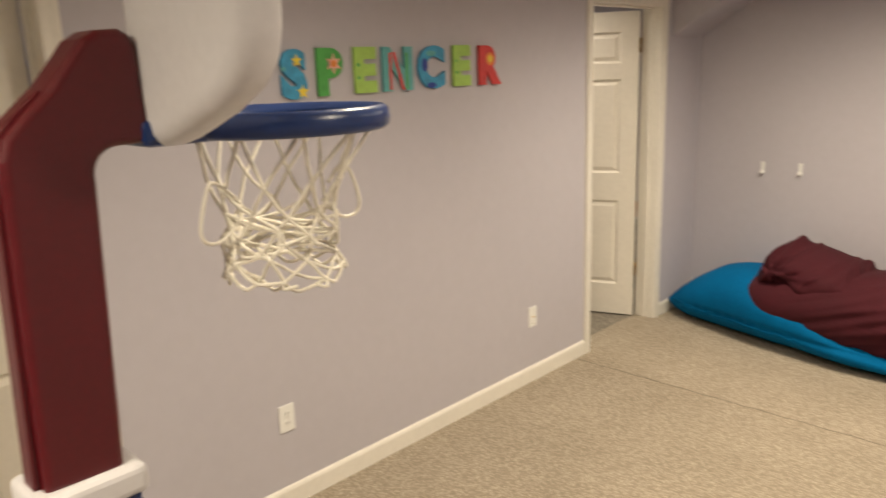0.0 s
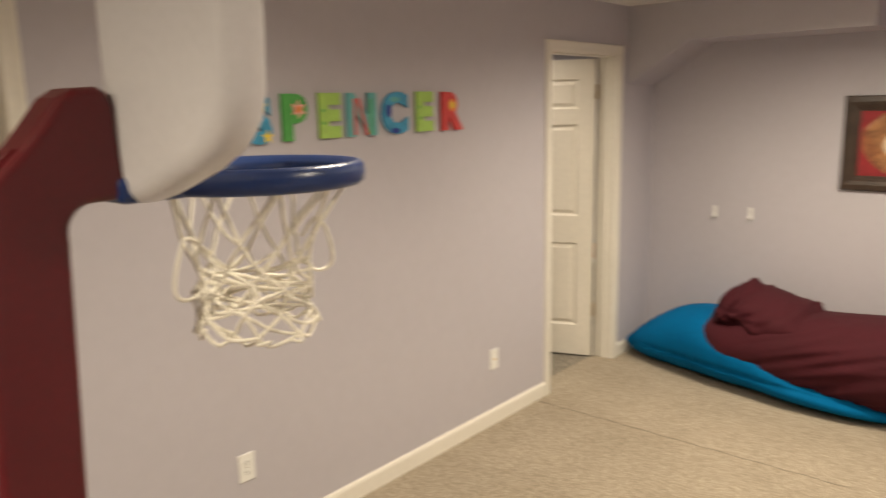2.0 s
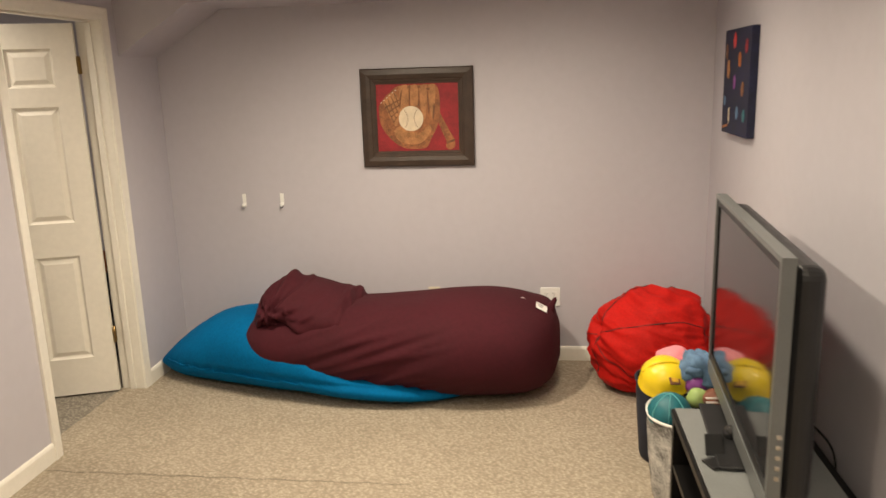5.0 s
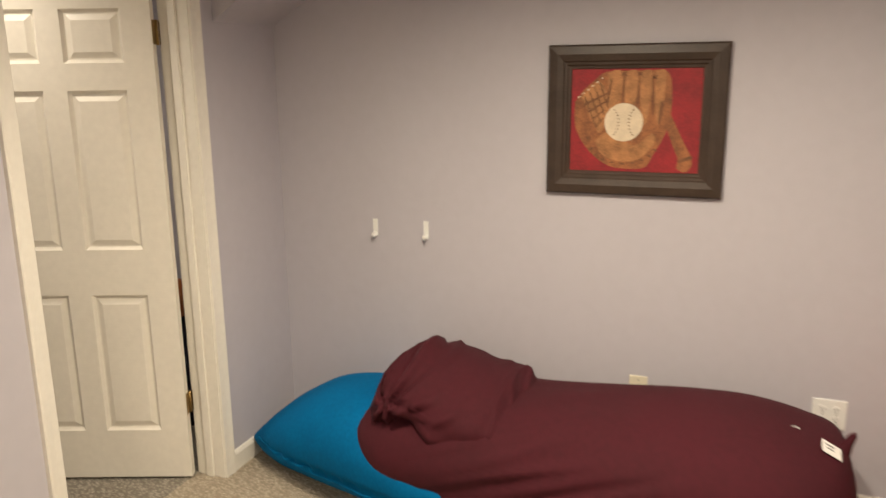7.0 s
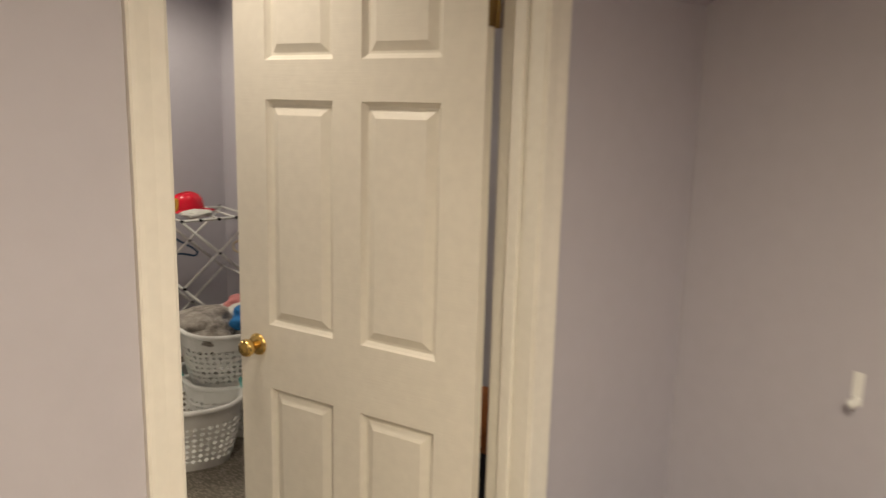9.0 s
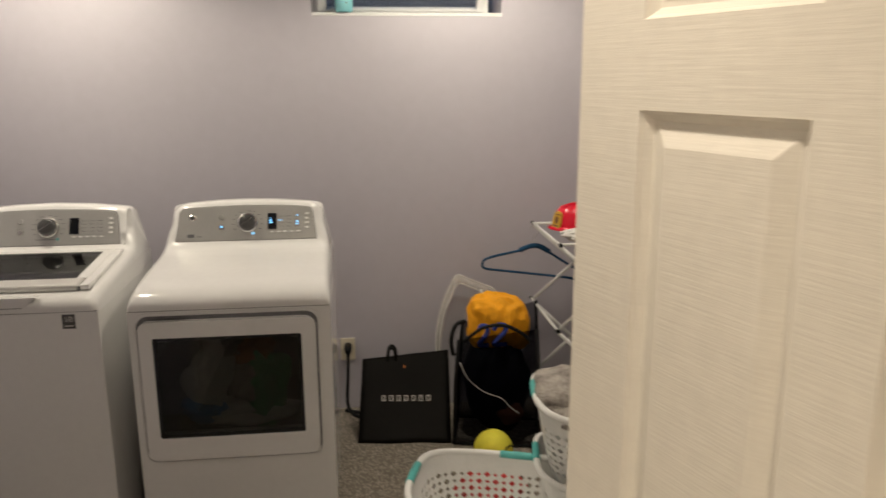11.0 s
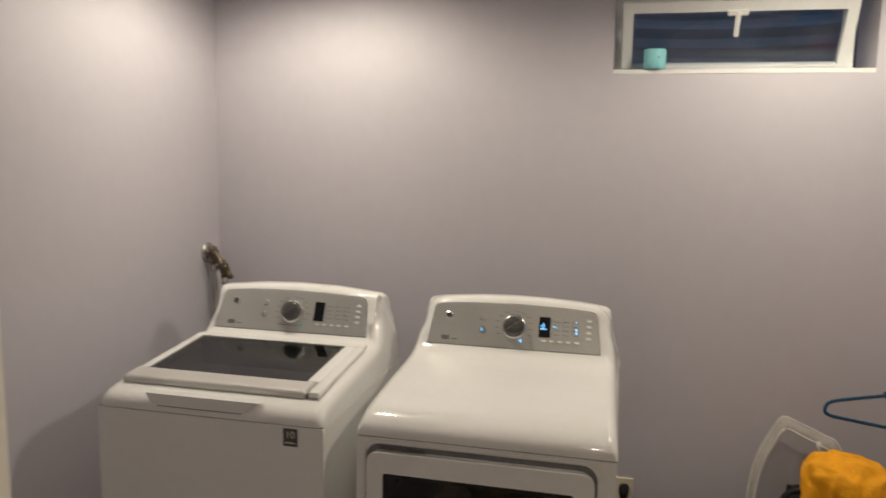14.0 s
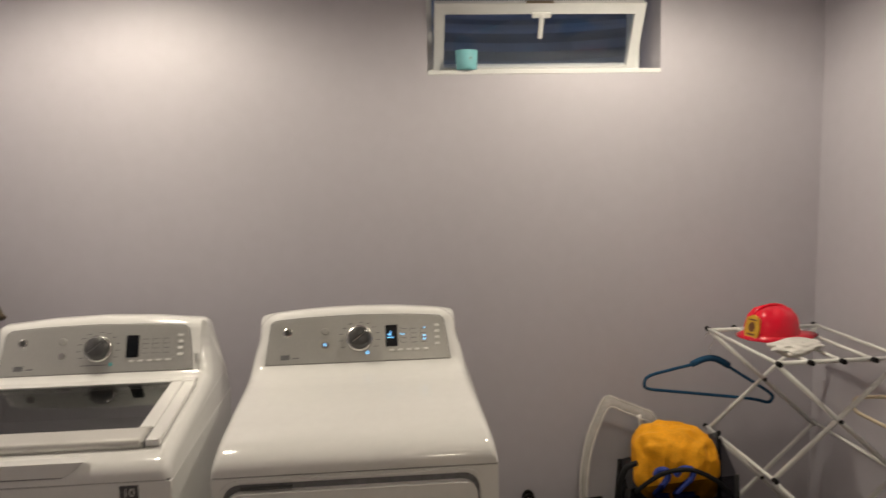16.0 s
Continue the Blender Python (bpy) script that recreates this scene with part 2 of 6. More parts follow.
# boxed-in stair soffit along the end wall, with a sloping lower end
bm = extrude(bmesh.new(), [(WX, CEIL), (WX, 1.865), (-1.896, 2.125), (-0.871, 2.128), (-0.871, CEIL)], 0, NY - 5.44)
bmesh.ops.transform(bm, matrix=Matrix(((1, 0, 0, 0), (0, 0, 1, 5.44), (0, 1, 0, 0), (0, 0, 0, 1))), verts=bm.verts)
bmesh.ops.recalc_face_normals(bm, faces=bm.faces)
setting("soffit", bm, "wall_paint", "pale grey boxed soffit with a sloping end under the ceiling")


def baseboard(name, x0, y0, x1, y1, nx, ny):
    """A skirting board along a wall, its face towards (nx, ny), with an eased top edge."""
    bm = bmesh.new()
    a, b, n = Vector((x0, y0, 0)), Vector((x1, y1, 0)), Vector((nx, ny, 0))
    prof = [(0, 0.0), (0.013, 0.0), (0.013, 0.072), (0.009, 0.082), (0.005, 0.087), (0, 0.088)]
    rows = [[bm.verts.new(p + n * d + Vector((0, 0, z))) for d, z in prof] for p in (a, b)]
    for i in range(len(prof) - 1):
        bm.faces.new((rows[0][i], rows[1][i], rows[1][i + 1], rows[0][i + 1]))
    bm.faces.new(rows[0])
    bm.faces.new(rows[1][::-1])
    bmesh.ops.recalc_face_normals(bm, faces=bm.faces)
    setting(name, bm, "trim_paint", "white painted wooden baseboard along the wall")


CAS = 0.062
baseboard("baseboard_west", WX, CL1 + CAS, WX, DOOR0 - CAS, 1, 0)
baseboard("baseboard_west_end", WX, DOOR1 + CAS, WX, NY, 1, 0)
baseboard("baseboard_north", WX + 0.013, NY, EX, NY, 0, -1)
baseboard("baseboard_east", EX, SY, EX, NY - 0.013, -1, 0)


def door_frame(name, y0, y1, top, stop_x):
    """Jambs, stops and moulded casings of an opening in the partition."""
    root = tagged(new(name), "white painted wooden door frame with moulded casing", "door frame", "", "structure")
    for i, (a, b) in enumerate(((y0 - 0.02, y0), (y1, y1 + 0.02))):
        part("jamb", boxed(WB - 0.004, a, 0, WX + 0.004, b, top, bevel=0.002), "trim_paint", root)
        s = (b, b + 0.011) if i == 0 else (a - 0.011, a)
        part("stop", boxed(stop_x, s[0], 0, stop_x + 0.035, s[1], top - 0.012, bevel=0.003), "trim_paint", root)
    part("head_jamb", boxed(WB - 0.004, y0 - 0.02, top, WX + 0.004, y1 + 0.02, top + 0.02, bevel=0.002), "trim_paint", root)
    part("head_stop", boxed(stop_x, y0, top - 0.011, stop_x + 0.035, y1, top, bevel=0.003), "trim_paint", root)
    for sign, x in ((1, WX), (-1, WB)):
        for side in (0, 1):
            bm = bmesh.new()
            prof = [(0.004, 0.0), (0.004, 0.0105), (0.008, 0.0125), (0.030, 0.0135), (CAS - 0.012, 0.0175), (CAS - 0.004, 0.018), (CAS, 0.015), (CAS, 0.0)]
            e, s = (y0, -1) if side == 0 else (y1, 1)
            rows = [[bm.verts.new((x + sign * d, e + s * w, z if z == 0 else top + w)) for w, d in prof] for z in (0, 1)]
            n = len(prof)
            for i in range(n):
                bm.faces.new((rows[0][i], rows[0][(i + 1) % n], rows[1][(i + 1) % n], rows[1][i]))
            bm.faces.new(rows[0])
            bmesh.ops.recalc_face_normals(bm, faces=bm.faces)
            part("casing", bm, "trim_paint", root)
        bm = bmesh.new()
        rows = [[bm.verts.new((x + sign * d, y0 - w if k == 0 else y1 + w, top + w)) for w, d in prof] for k in (0, 1)]
        for i in range(n):
            bm.faces.new((rows[0][i], rows[0][(i + 1) % n], rows[1][(i + 1) % n], rows[1][i]))
        bmesh.ops.recalc_face_normals(bm, faces=bm.faces)
        part("head_casing", bm, "trim_paint", root)
    return root


def six_panel_door(name, at, rz, w, h, label, knob_at, hinges=True, rows=((0.225, 0.81), (0.995, 1.61), (1.71, 1.905))):
    """A moulded six-panel door; its own x runs from the hinge, its pin-side face at y = 0 and its other face at y = thick."""
    root = tagged(new(name), label, "door", "", "structure")
    root.matrix_basis = pose(*at, 0, 0, rz)
    thick, st, mid = 0.035, 0.112, 0.045
    cols = ((st, w / 2 - mid), (w / 2 + mid, w - st))
    holes = [(a, b, c, d) for a, b in cols for c, d in rows]
    part("slab", wall(bmesh.new(), "y", 0, thick, 0, w, 0.012, h, holes), "door_paint", root)
    for a, b, c, d in holes:
        bm = bmesh.new()
        for face, s in ((0.0, 1), (thick, -1)):
            last = None
            for inset, depth in ((0, 0), (0.004, 0.006), (0.012, 0.0135), (0.018, 0.0135), (0.040, 0.003)):
                y = face + s * depth
                ring = [bm.verts.new((px, y, pz)) for px, pz in ((a + inset, c + inset), (b - inset, c + inset), (b - inset, d - inset), (a + inset, d - inset))]
                if last:
                    for i in range(4):
                        bm.faces.new((last[i], last[(i + 1) % 4], ring[(i + 1) % 4], ring[i]))
                last = ring
            bm.faces.new(last)
        bmesh.ops.recalc_face_normals(bm, faces=bm.faces)
        part("panel", bm, "door_paint", root)
    for s, y in ((1, thick), (-1, 0.0)) if knob_at else ():
        knob = part("knob", spin(bmesh.new(), [(0.0, y + s * 0.060), (0.012, y + s * 0.0595), (0.021, y + s * 0.055), (0.0255, y + s * 0.046), (0.024, y + s * 0.036), (0.015, y + s * 0.027), (0.011, y + s * 0.018), (0.012, y + s * 0.010)], 24, "y", Matrix.Translation((knob_at, 0, 0.93))), "brass", root, "polished brass door knob", True)
        part("rose", spin(bmesh.new(), [(0.011, y + s * 0.011), (0.026, y + s * 0.008), (0.031, y + s * 0.003), (0.032, y)], 24, "y", Matrix.Translation((knob_at, 0, 0.93))), "brass", knob, "", True)
    if knob_at:
        part("latch_plate", boxed(w - 0.001, 0.006, 0.90, w + 0.0015, thick - 0.006, 0.96), "brass", root)
    if hinges:
        for z in (0.335, 1.82):
            hinge = part("hinge", spin(bmesh.new(), [(0.0, -0.047), (0.0065, -0.046), (0.0065, 0.046), (0.0, 0.047)], 12, "z", Matrix.Translation((-0.004, -0.006, z))), "dark_brass", root, "tarnished brass hinge", True)
            part("leaf", boxed(-0.0025, -0.004, z - 0.044, -0.0002, thick - 0.006, z + 0.044), "dark_brass", hinge)
            # leaf let into the jamb
            bm = boxed(0, 0, z - 0.044, 0.002, thick, z + 0.044)
            bmesh.ops.transform(bm, matrix=Matrix.Translation((-0.004, -0.006, 0)) @ pose(0, 0, 0, 0, 0, 270 - rz) @ Matrix.Translation((-0.016, -0.002, 0)), verts=bm.verts)
            part("leaf", bm, "dark_brass", hinge)
    return root


door_frame("door_frame_laundry", DOOR0, DOOR1, DOORH, WB + 0.043)
six_panel_door("door_1", (-2.450, 5.271, 0), 200.4, 0.766, 2.03, "cream painted six-panel door standing half open, brass knob", 0.70)
door_frame("door_frame_closet", CL0, CL1, 2.07, WB + 0.043)
six_panel_door("door_2", (WB + 0.003, CL0 + 0.004, 0), 90.0, CL1 - CL0 - 0.008, 2.06, "white painted six-panel closet door, shut", CL1 - CL0 - 0.07, hinges=False, rows=((0.225, 0.845), (1.02, 1.635), (1.725, 1.905)))

six_panel_door("door_3", (WX + 0.03, 0.912, 0), 0.0, 0.635, 2.03, "white painted six-panel door standing wide open", None, hinges=False)

# closet built into the laundry corner, with a shut white door on its north side
EXC = 3.865
setting("wall_utility", boxed(-3.630, LS, 0, WB, EXC - 0.012, CEIL), "wall_paint", "pale grey boxed-in utility closet wall")
trim = tagged(new("door_frame_utility"), "cream painted flat door frame of a utility closet", "door frame", "", "structure")
part("casing", boxed(-3.632, EXC - 0.012, 0, -3.455, EXC, 2.20, bevel=0.003), "trim_paint", trim)
part("casing", boxed(-2.70, EXC - 0.012, 0, -2.60, EXC, 2.20, bevel=0.003), "trim_paint", trim)
part("head_casing", boxed(-3.455, EXC - 0.012, 2.06, -2.70, EXC, 2.20, bevel=0.003), "trim_paint", trim)
leaf = tagged(new("door_4"), "cream painted flush utility closet door, shut", "door", "", "structure")
part("slab", boxed(-3.451, EXC - 0.012, 0.012, -2.704, EXC - 0.003, 2.055, bevel=0.002), "door_paint", leaf)
for z in (0.30, 1.13, 1.85):
    hinge = part("hinge", spin(bmesh.new(), [(0.0, -0.045), (0.006, -0.044), (0.006, 0.044), (0.0, 0.045)], 12, "z", Matrix.Translation((-3.453, EXC + 0.003, z))), "brass", leaf, "brass hinge")
    part("leaf", wall(bmesh.new(), "y", EXC - 0.0005, EXC + 0.0018, -3.449, -3.422, z - 0.044, z + 0.044, [(-3.440, -3.431, z - 0.030, z - 0.012), (-3.440, -3.431, z + 0.012, z + 0.030)]), "brass", hinge)

# strike plate on the jamb of the laundry door
plate = tagged(new("strike_plate"), "brass strike plate let into the white door jamb", "strike plate")
plate.location = (WB + 0.024, DOOR0, 0.93)
part("plate", wall(bmesh.new(), "y", 0.0, 0.002, -0.016, 0.016, -0.035, 0.035, [(-0.006, 0.006, -0.026, -0.006), (-0.006, 0.006, 0.006, 0.026)]), "brass", plate)

# ---- surfaces of the things ----
material("wine_jersey", (0.051, 0.006, 0.0115), 0.85, vary=0.12, scale=3, bump=0.25, bump_scale=260, spec=0.25)
material("blue_jersey", (0.0, 0.118, 0.300), 0.85, vary=0.12, scale=5, bump=0.25, bump_scale=260, spec=0.08)
material("red_nylon", (0.46, 0.008, 0.005), 0.72, vary=0.15, scale=6, bump=0.2, bump_scale=120, spec=0.2)
material("black_piping", (0.02, 0.012, 0.012), 0.6, vary=0.3, scale=30)
material("paper_tag", (0.78, 0.76, 0.74), 0.7, vary=0.04, scale=60)
# grey of printed marks, also used to paint shade into the machines' gaps
material("print_shade_grey", (0.16, 0.16, 0.17), 0.7, vary=0.2, scale=60)
material("red_plastic", (0.092, 0.0035, 0.0075), 0.36, vary=0.10, scale=5, bump=0.05, bump_scale=300)
material("navy_plastic", (0.012, 0.035, 0.14), 0.3, vary=0.12, scale=6, bump=0.05, bump_scale=300)
material("board_plastic", (0.68, 0.67, 0.69), 0.36, vary=0.03, scale=4, bump=0.04, bump_scale=300)
material("net_cord", (0.86, 0.82, 0.72), 0.8, vary=0.08, scale=60, bump=0.4, bump_scale=700)
material("frame_wood", (0.045, 0.028, 0.020), 0.42, vary=0.25, scale=14, bump=0.1, bump_scale=140)
material("paint_red", (0.26, 0.012, 0.018), 0.6, vary=0.25, scale=12, bump=0.2, bump_scale=200)
material("paint_tan", (0.27, 0.10, 0.036), 0.6, vary=0.5, scale=18, bump=0.2, bump_scale=200)
material("paint_brown", (0.16, 0.065, 0.025), 0.6, vary=0.3, scale=20)
material("paint_light_tan", (0.37, 0.165, 0.062), 0.6, vary=0.42, scale=22)
material("paint_cream", (0.68, 0.57, 0.42), 0.6, vary=0.10, scale=25)
material("canvas_navy", (0.010, 0.012, 0.040), 0.75, vary=0.4, scale=12)
material("letter_blue", (0.05, 0.30, 0.52), 0.6, vary=0.25, scale=40)
material("letter_green", (0.08, 0.36, 0.08), 0.6, vary=0.18, scale=40)
material("letter_lime", (0.36, 0.58, 0.12), 0.6, vary=0.12, scale=40)
material("letter_red", (0.58, 0.05, 0.05), 0.6, vary=0.18, scale=40)
material("letter_yellow", (0.80, 0.62, 0.06), 0.6, vary=0.12, scale=40)
material("letter_orange", (0.75, 0.25, 0.06), 0.6, vary=0.12, scale=40)
material("letter_teal", (0.12, 0.40, 0.42), 0.6, vary=0.12, scale=40)
material("letter_pink", (0.80, 0.42, 0.36), 0.6, vary=0.12, scale=40)
material("black_plastic", (0.012, 0.012, 0.013), 0.4, vary=0.2, scale=20)
material("black_wood", (0.006, 0.0055, 0.0055), 0.4, vary=0.3, scale=12, bump=0.06, bump_scale=90, spec=0.22)
material("silver_plastic", (0.17, 0.18, 0.18), 0.38, metal=0.3, vary=0.06, scale=12)
material("screen", (0.012, 0.012, 0.013), 0.07, vary=0.1, scale=6, spec=0.6)
material("grey_glass", (0.20, 0.21, 0.21), 0.12, vary=0.05, scale=8)
material("enamel", (0.80, 0.80, 0.79), 0.14, vary=0.015, scale=3, coat=0.4)
material("panel_silver", (0.52, 0.52, 0.50), 0.34, metal=0.55, vary=0.03, scale=8)
material("rail_silver", (0.66, 0.65, 0.62), 0.36, metal=0.45, vary=0.03, scale=10)
material("chrome", (0.62, 0.61, 0.59), 0.16, metal=1.0, vary=0.05, scale=30)
material("dark_metal", (0.11, 0.11, 0.11), 0.3, metal=0.6, vary=0.1, scale=20)
material("display_black", (0.008, 0.009, 0.012), 0.12, vary=0.05, scale=20)
material("display_blue", (0.18, 0.55, 1.0), 0.4, vary=0.0, glow=3.0)
material("tub_grey", (0.16, 0.16, 0.17), 0.4, vary=0.10, scale=12)
material("rubber_black", (0.005, 0.005, 0.006), 0.6, vary=0.2, scale=30, spec=0.25)
material("tote_black", (0.004, 0.0035, 0.003), 0.5, vary=0.35, scale=10, bump=0.3, bump_scale=40, spec=0.15)
material("print_white", (0.62, 0.60, 0.57), 0.7, vary=0.05, scale=60)
material("shirt_yellow", (0.88, 0.375, 0.004), 0.8, vary=0.12, scale=14, bump=0.35, bump_scale=90)
material("shirt_blue", (0.03, 0.055, 0.30), 0.8, vary=0.15, scale=20)
material("cloth_navy", (0.012, 0.014, 0.026), 0.85, vary=0.4, scale=12, bump=0.3, bump_scale=120)
material("cloth_white", (0.66, 0.64, 0.61), 0.85, vary=0.08, scale=10, bump=0.35, bump_scale=60)
material("cloth_print", (0.52, 0.48, 0.43), 0.85, second=(0.14, 0.12, 0.11), scale=14, bump=0.3, bump_scale=60)
material("cloth_blue", (0.02, 0.19, 0.50), 0.8, vary=0.2, scale=12)
material("cloth_green", (0.03, 0.30, 0.09), 0.8, vary=0.2, scale=12)
material("cloth_rust", (0.42, 0.13, 0.03), 0.8, vary=0.2, scale=12)
material("cloth_pink", (0.62, 0.24, 0.24), 0.85, vary=0.2, scale=14)
material("basket_plastic", (0.84, 0.84, 0.82), 0.38, vary=0.03, scale=10)
material("turquoise_plastic", (0.10, 0.48, 0.46), 0.4, vary=0.06, scale=20)
material("hanger_velvet", (0.004, 0.055, 0.13), 0.85, vary=0.15, scale=30)
material("hanger_beige", (0.52, 0.44, 0.32), 0.5, vary=0.08, scale=20)
material("helmet_red", (0.72, 0.010, 0.035), 0.25, vary=0.05, scale=10)
material("badge_gold", (0.62, 0.36, 0.03), 0.4, vary=0.15, scale=40)
material("rack_white", (0.72, 0.72, 0.70), 0.35, vary=0.05, scale=20)
material("cup_teal", (0.24, 0.58, 0.64), 0.5, vary=0.05, scale=30)
material("ball_yellow", (0.78, 0.72, 0.06), 0.7, vary=0.08, scale=30)
material("old_brass", (0.155, 0.125, 0.09), 0.38, metal=0.85, vary=0.3, scale=60)
material("hose_grey", (0.40, 0.39, 0.38), 0.45, vary=0.1, scale=30)
material("bin_print", (0.66, 0.64, 0.60), 0.8, second=(0.07, 0.065, 0.06), scale=13)
material("toy_yellow", (0.80, 0.58, 0.015), 0.35, vary=0.06, scale=20)
material("toy_teal", (0.008, 0.12, 0.15), 0.5, vary=0.15, scale=25)
material("toy_pink", (0.80, 0.26, 0.30), 0.6, vary=0.1, scale=25)
material("toy_denim", (0.10, 0.18, 0.30), 0.85, vary=0.3, scale=30)
material("toy_red", (0.60, 0.03, 0.03), 0.4, vary=0.1, scale=25)
material("toy_purple", (0.22, 0.05, 0.26), 0.6, vary=0.1, scale=25)
material("toy_green", (0.30, 0.42, 0.14), 0.6, vary=0.1, scale=25)
material("toy_brown", (0.20, 0.07, 0.04), 0.7, vary=0.2, scale=25)
material("outlet_ivory", (0.72, 0.66, 0.52), 0.4, vary=0.03, scale=30)
material("tape_brown", (0.17, 0.12, 0.06), 0.4, vary=0.15, scale=40)
material("window_vinyl", (0.74, 0.75, 0.75), 0.35, vary=0.03, scale=10)
material("well_steel", (0.22, 0.25, 0.31), 0.6, vary=0.15, scale=6)


def tinted(name, tint, gloss):
    """Thin tinted glass: light passes straight through, with a faint mirror image on it."""
    m = bpy.data.materials.new(name)
    m.use_nodes = True
    t, n = m.node_tree, m.node_tree.nodes
    n.remove(n["Principled BSDF"])
    a, b, mix = n.new("ShaderNodeBsdfTransparent"), n.new("ShaderNodeBsdfGlossy"), n.new("ShaderNodeMixShader")
    a.inputs[0].default_value, b.inputs["Roughness"].default_value = (*tint, 1), 0.03
    mix.inputs[0].default_value = gloss
    t.links.new(a.outputs[0], mix.inputs[1])
    t.links.new(b.outputs[0], mix.inputs[2])
    t.links.new(mix.outputs[0], n["Material Output"].inputs[0])
    MATS[name] = m


tinted("smoked_glass", (0.46, 0.47, 0.46), 0.045)
tinted("lid_glass", (0.48, 0.49, 0.49), 0.17)
tinted("window_glass", (0.86, 0.89, 0.92), 0.045)
tinted("black_mesh", (0.28, 0.28, 0.30), 0.0)


def gauze(name, colour, cover):
    """Thin woven cloth: part of the light goes straight through between the threads."""
    m = bpy.data.materials.new(name)
    m.use_nodes = True
    t, n = m.node_tree, m.node_tree.nodes
    n.remove(n["Principled BSDF"])
    a, b, mix = n.new("ShaderNodeBsdfTransparent"), n.new("ShaderNodeBsdfDiffuse"), n.new("ShaderNodeMixShader")
    grain = n.new("ShaderNodeTexNoise")
    grain.inputs["Scale"].default_value = 30
    amount = n.new("ShaderNodeMapRange")
    amount.inputs[3].default_value, amount.inputs[4].default_value = cover * 0.5, min(1.0, cover * 1.5)
    t.links.new(grain.outputs[0], amount.inputs[0])
    t.links.new(amount.outputs[0], mix.inputs[0])
    b.inputs[0].default_value = (*colour, 1)
    t.links.new(a.outputs[0], mix.inputs[1])
    t.links.new(b.outputs[0], mix.inputs[2])
    t.links.new(mix.outputs[0], n["Material Output"].inputs[0])
    MATS[name] = m


gauze("gauze", (0.66, 0.63, 0.58), 0.42)
gauze("fine_net", (0.55, 0.53, 0.49), 0.16)


# ---- soft shapes ----
def ridged(p, scale, stretch):
    q = Vector((p.x * scale * stretch[0], p.y * scale * stretch[1], p.z * scale * stretch[2]))
    return 1 - abs(noise.noise(q)) * 2


def catmull(rows, n):
    """Rows of numbers drawn out smoothly into n rows."""
    a = np.array(rows, float)
    out = []
    for i in range(n):
        u = i / (n - 1) * (len(a) - 1)
        k = min(int(u), len(a) - 2)
        f = u - k
        p0, p1, p2, p3 = a[max(k - 1, 0)], a[k], a[k + 1], a[min(k + 2, len(a) - 1)]
        out.append(0.5 * (2 * p1 + (p2 - p0) * f + (2 * p0 - 5 * p1 + 4 * p2 - p3) * f * f + (3 * p1 - p0 - 3 * p2 + p3) * f ** 3))
    return out


def bag(rows, along, around, crease, power=2.5):
    """A soft filled bag: rows of (x, y front, y back, z low, z high) along its length, pushed out and in by crease(p)."""
    bm = bmesh.new()
    rings = []
    for x, y0, y1, z0, z1 in catmull(rows, along):
        ring = []
        for k in range(around):
            a = 2 * math.pi * k / around
            c, s = math.cos(a), math.sin(a)
            c = math.copysign(abs(c) ** (2 / power), c)
            s = math.copysign(abs(s) ** (2 / power), s)
            p = Vector((x, (y0 + y1) / 2 + c * max(y1 - y0, 0.002) / 2, (z0 + z1) / 2 + s * max(z1 - z0, 0.002) / 2))
            ring.append(p)
        rings.append(ring)
    vs = []
    for ring in rings:
        mid = sum(ring, Vector()) / len(ring)
        row = []
        for p in ring:
            d = (p - mid)
            d = d.normalized() if d.length > 1e-6 else Vector((0, 0, 1))
            q = p + d * crease(p)
            q.z = max(q.z, 0.002)
            row.append(bm.verts.new(q))
        vs.append(row)
    for a, b in zip(vs, vs[1:]):
        for k in range(around):
            j = (k + 1) % around
            bm.faces.new((a[k], b[k], b[j], a[j]))
    bm.faces.new(vs[0])
    bm.faces.new(vs[-1][::-1])
    bmesh.ops.recalc_face_normals(bm, faces=bm.faces)
    return bm


def lump(at, size, seed, rough=0.2, m=None, n=20):
    """A crumpled heap of cloth or a soft toy, as a wrinkled ball of that size."""
    bm = bmesh.new()
    bmesh.ops.create_uvsphere(bm, u_segments=n * 2, v_segments=n, radius=1.0)
    for v in bm.verts:
        w = noise.noise(v.co * 1.3 + Vector((seed, 0, 0))) * rough + ridged(v.co + Vector((0, seed, 0)), 1.7, (1, 1, 1)) * rough * 0.45 + ridged(v.co + Vector((seed, seed, 0)), 3.9, (1, 1, 1)) * rough * 0.18
        v.co = v.co * (1 + w)
        v.co = Vector((at[0] + v.co.x * size[0], at[1] + v.co.y * size[1], at[2] + v.co.z * size[2]))
    return bm


def written(name, text, size, depth, material_name, parent, m, fat=0.0):
    """Letters in the built-in font, as a mesh under its thing."""
    cu = bpy.data.curves.new(name, "FONT")
    cu.body, cu.size, cu.extrude, cu.offset, cu.align_x, cu.align_y = text, size, depth, fat, "CENTER", "CENTER"
    cu.resolution_u = 4
    ob = bpy.data.objects.new(name, cu)
    scene.collection.objects.link(ob)
    me = bpy.data.meshes.new_from_object(ob.evaluated_get(bpy.context.evaluated_depsgraph_get()))
    bpy.data.objects.remove(ob)
    bpy.data.curves.remove(cu)
    me.transform(m)
    me.materials.clear()
    me.materials.append(MATS[material_name])
    out = new(name, me)
    out.parent = parent
    return out


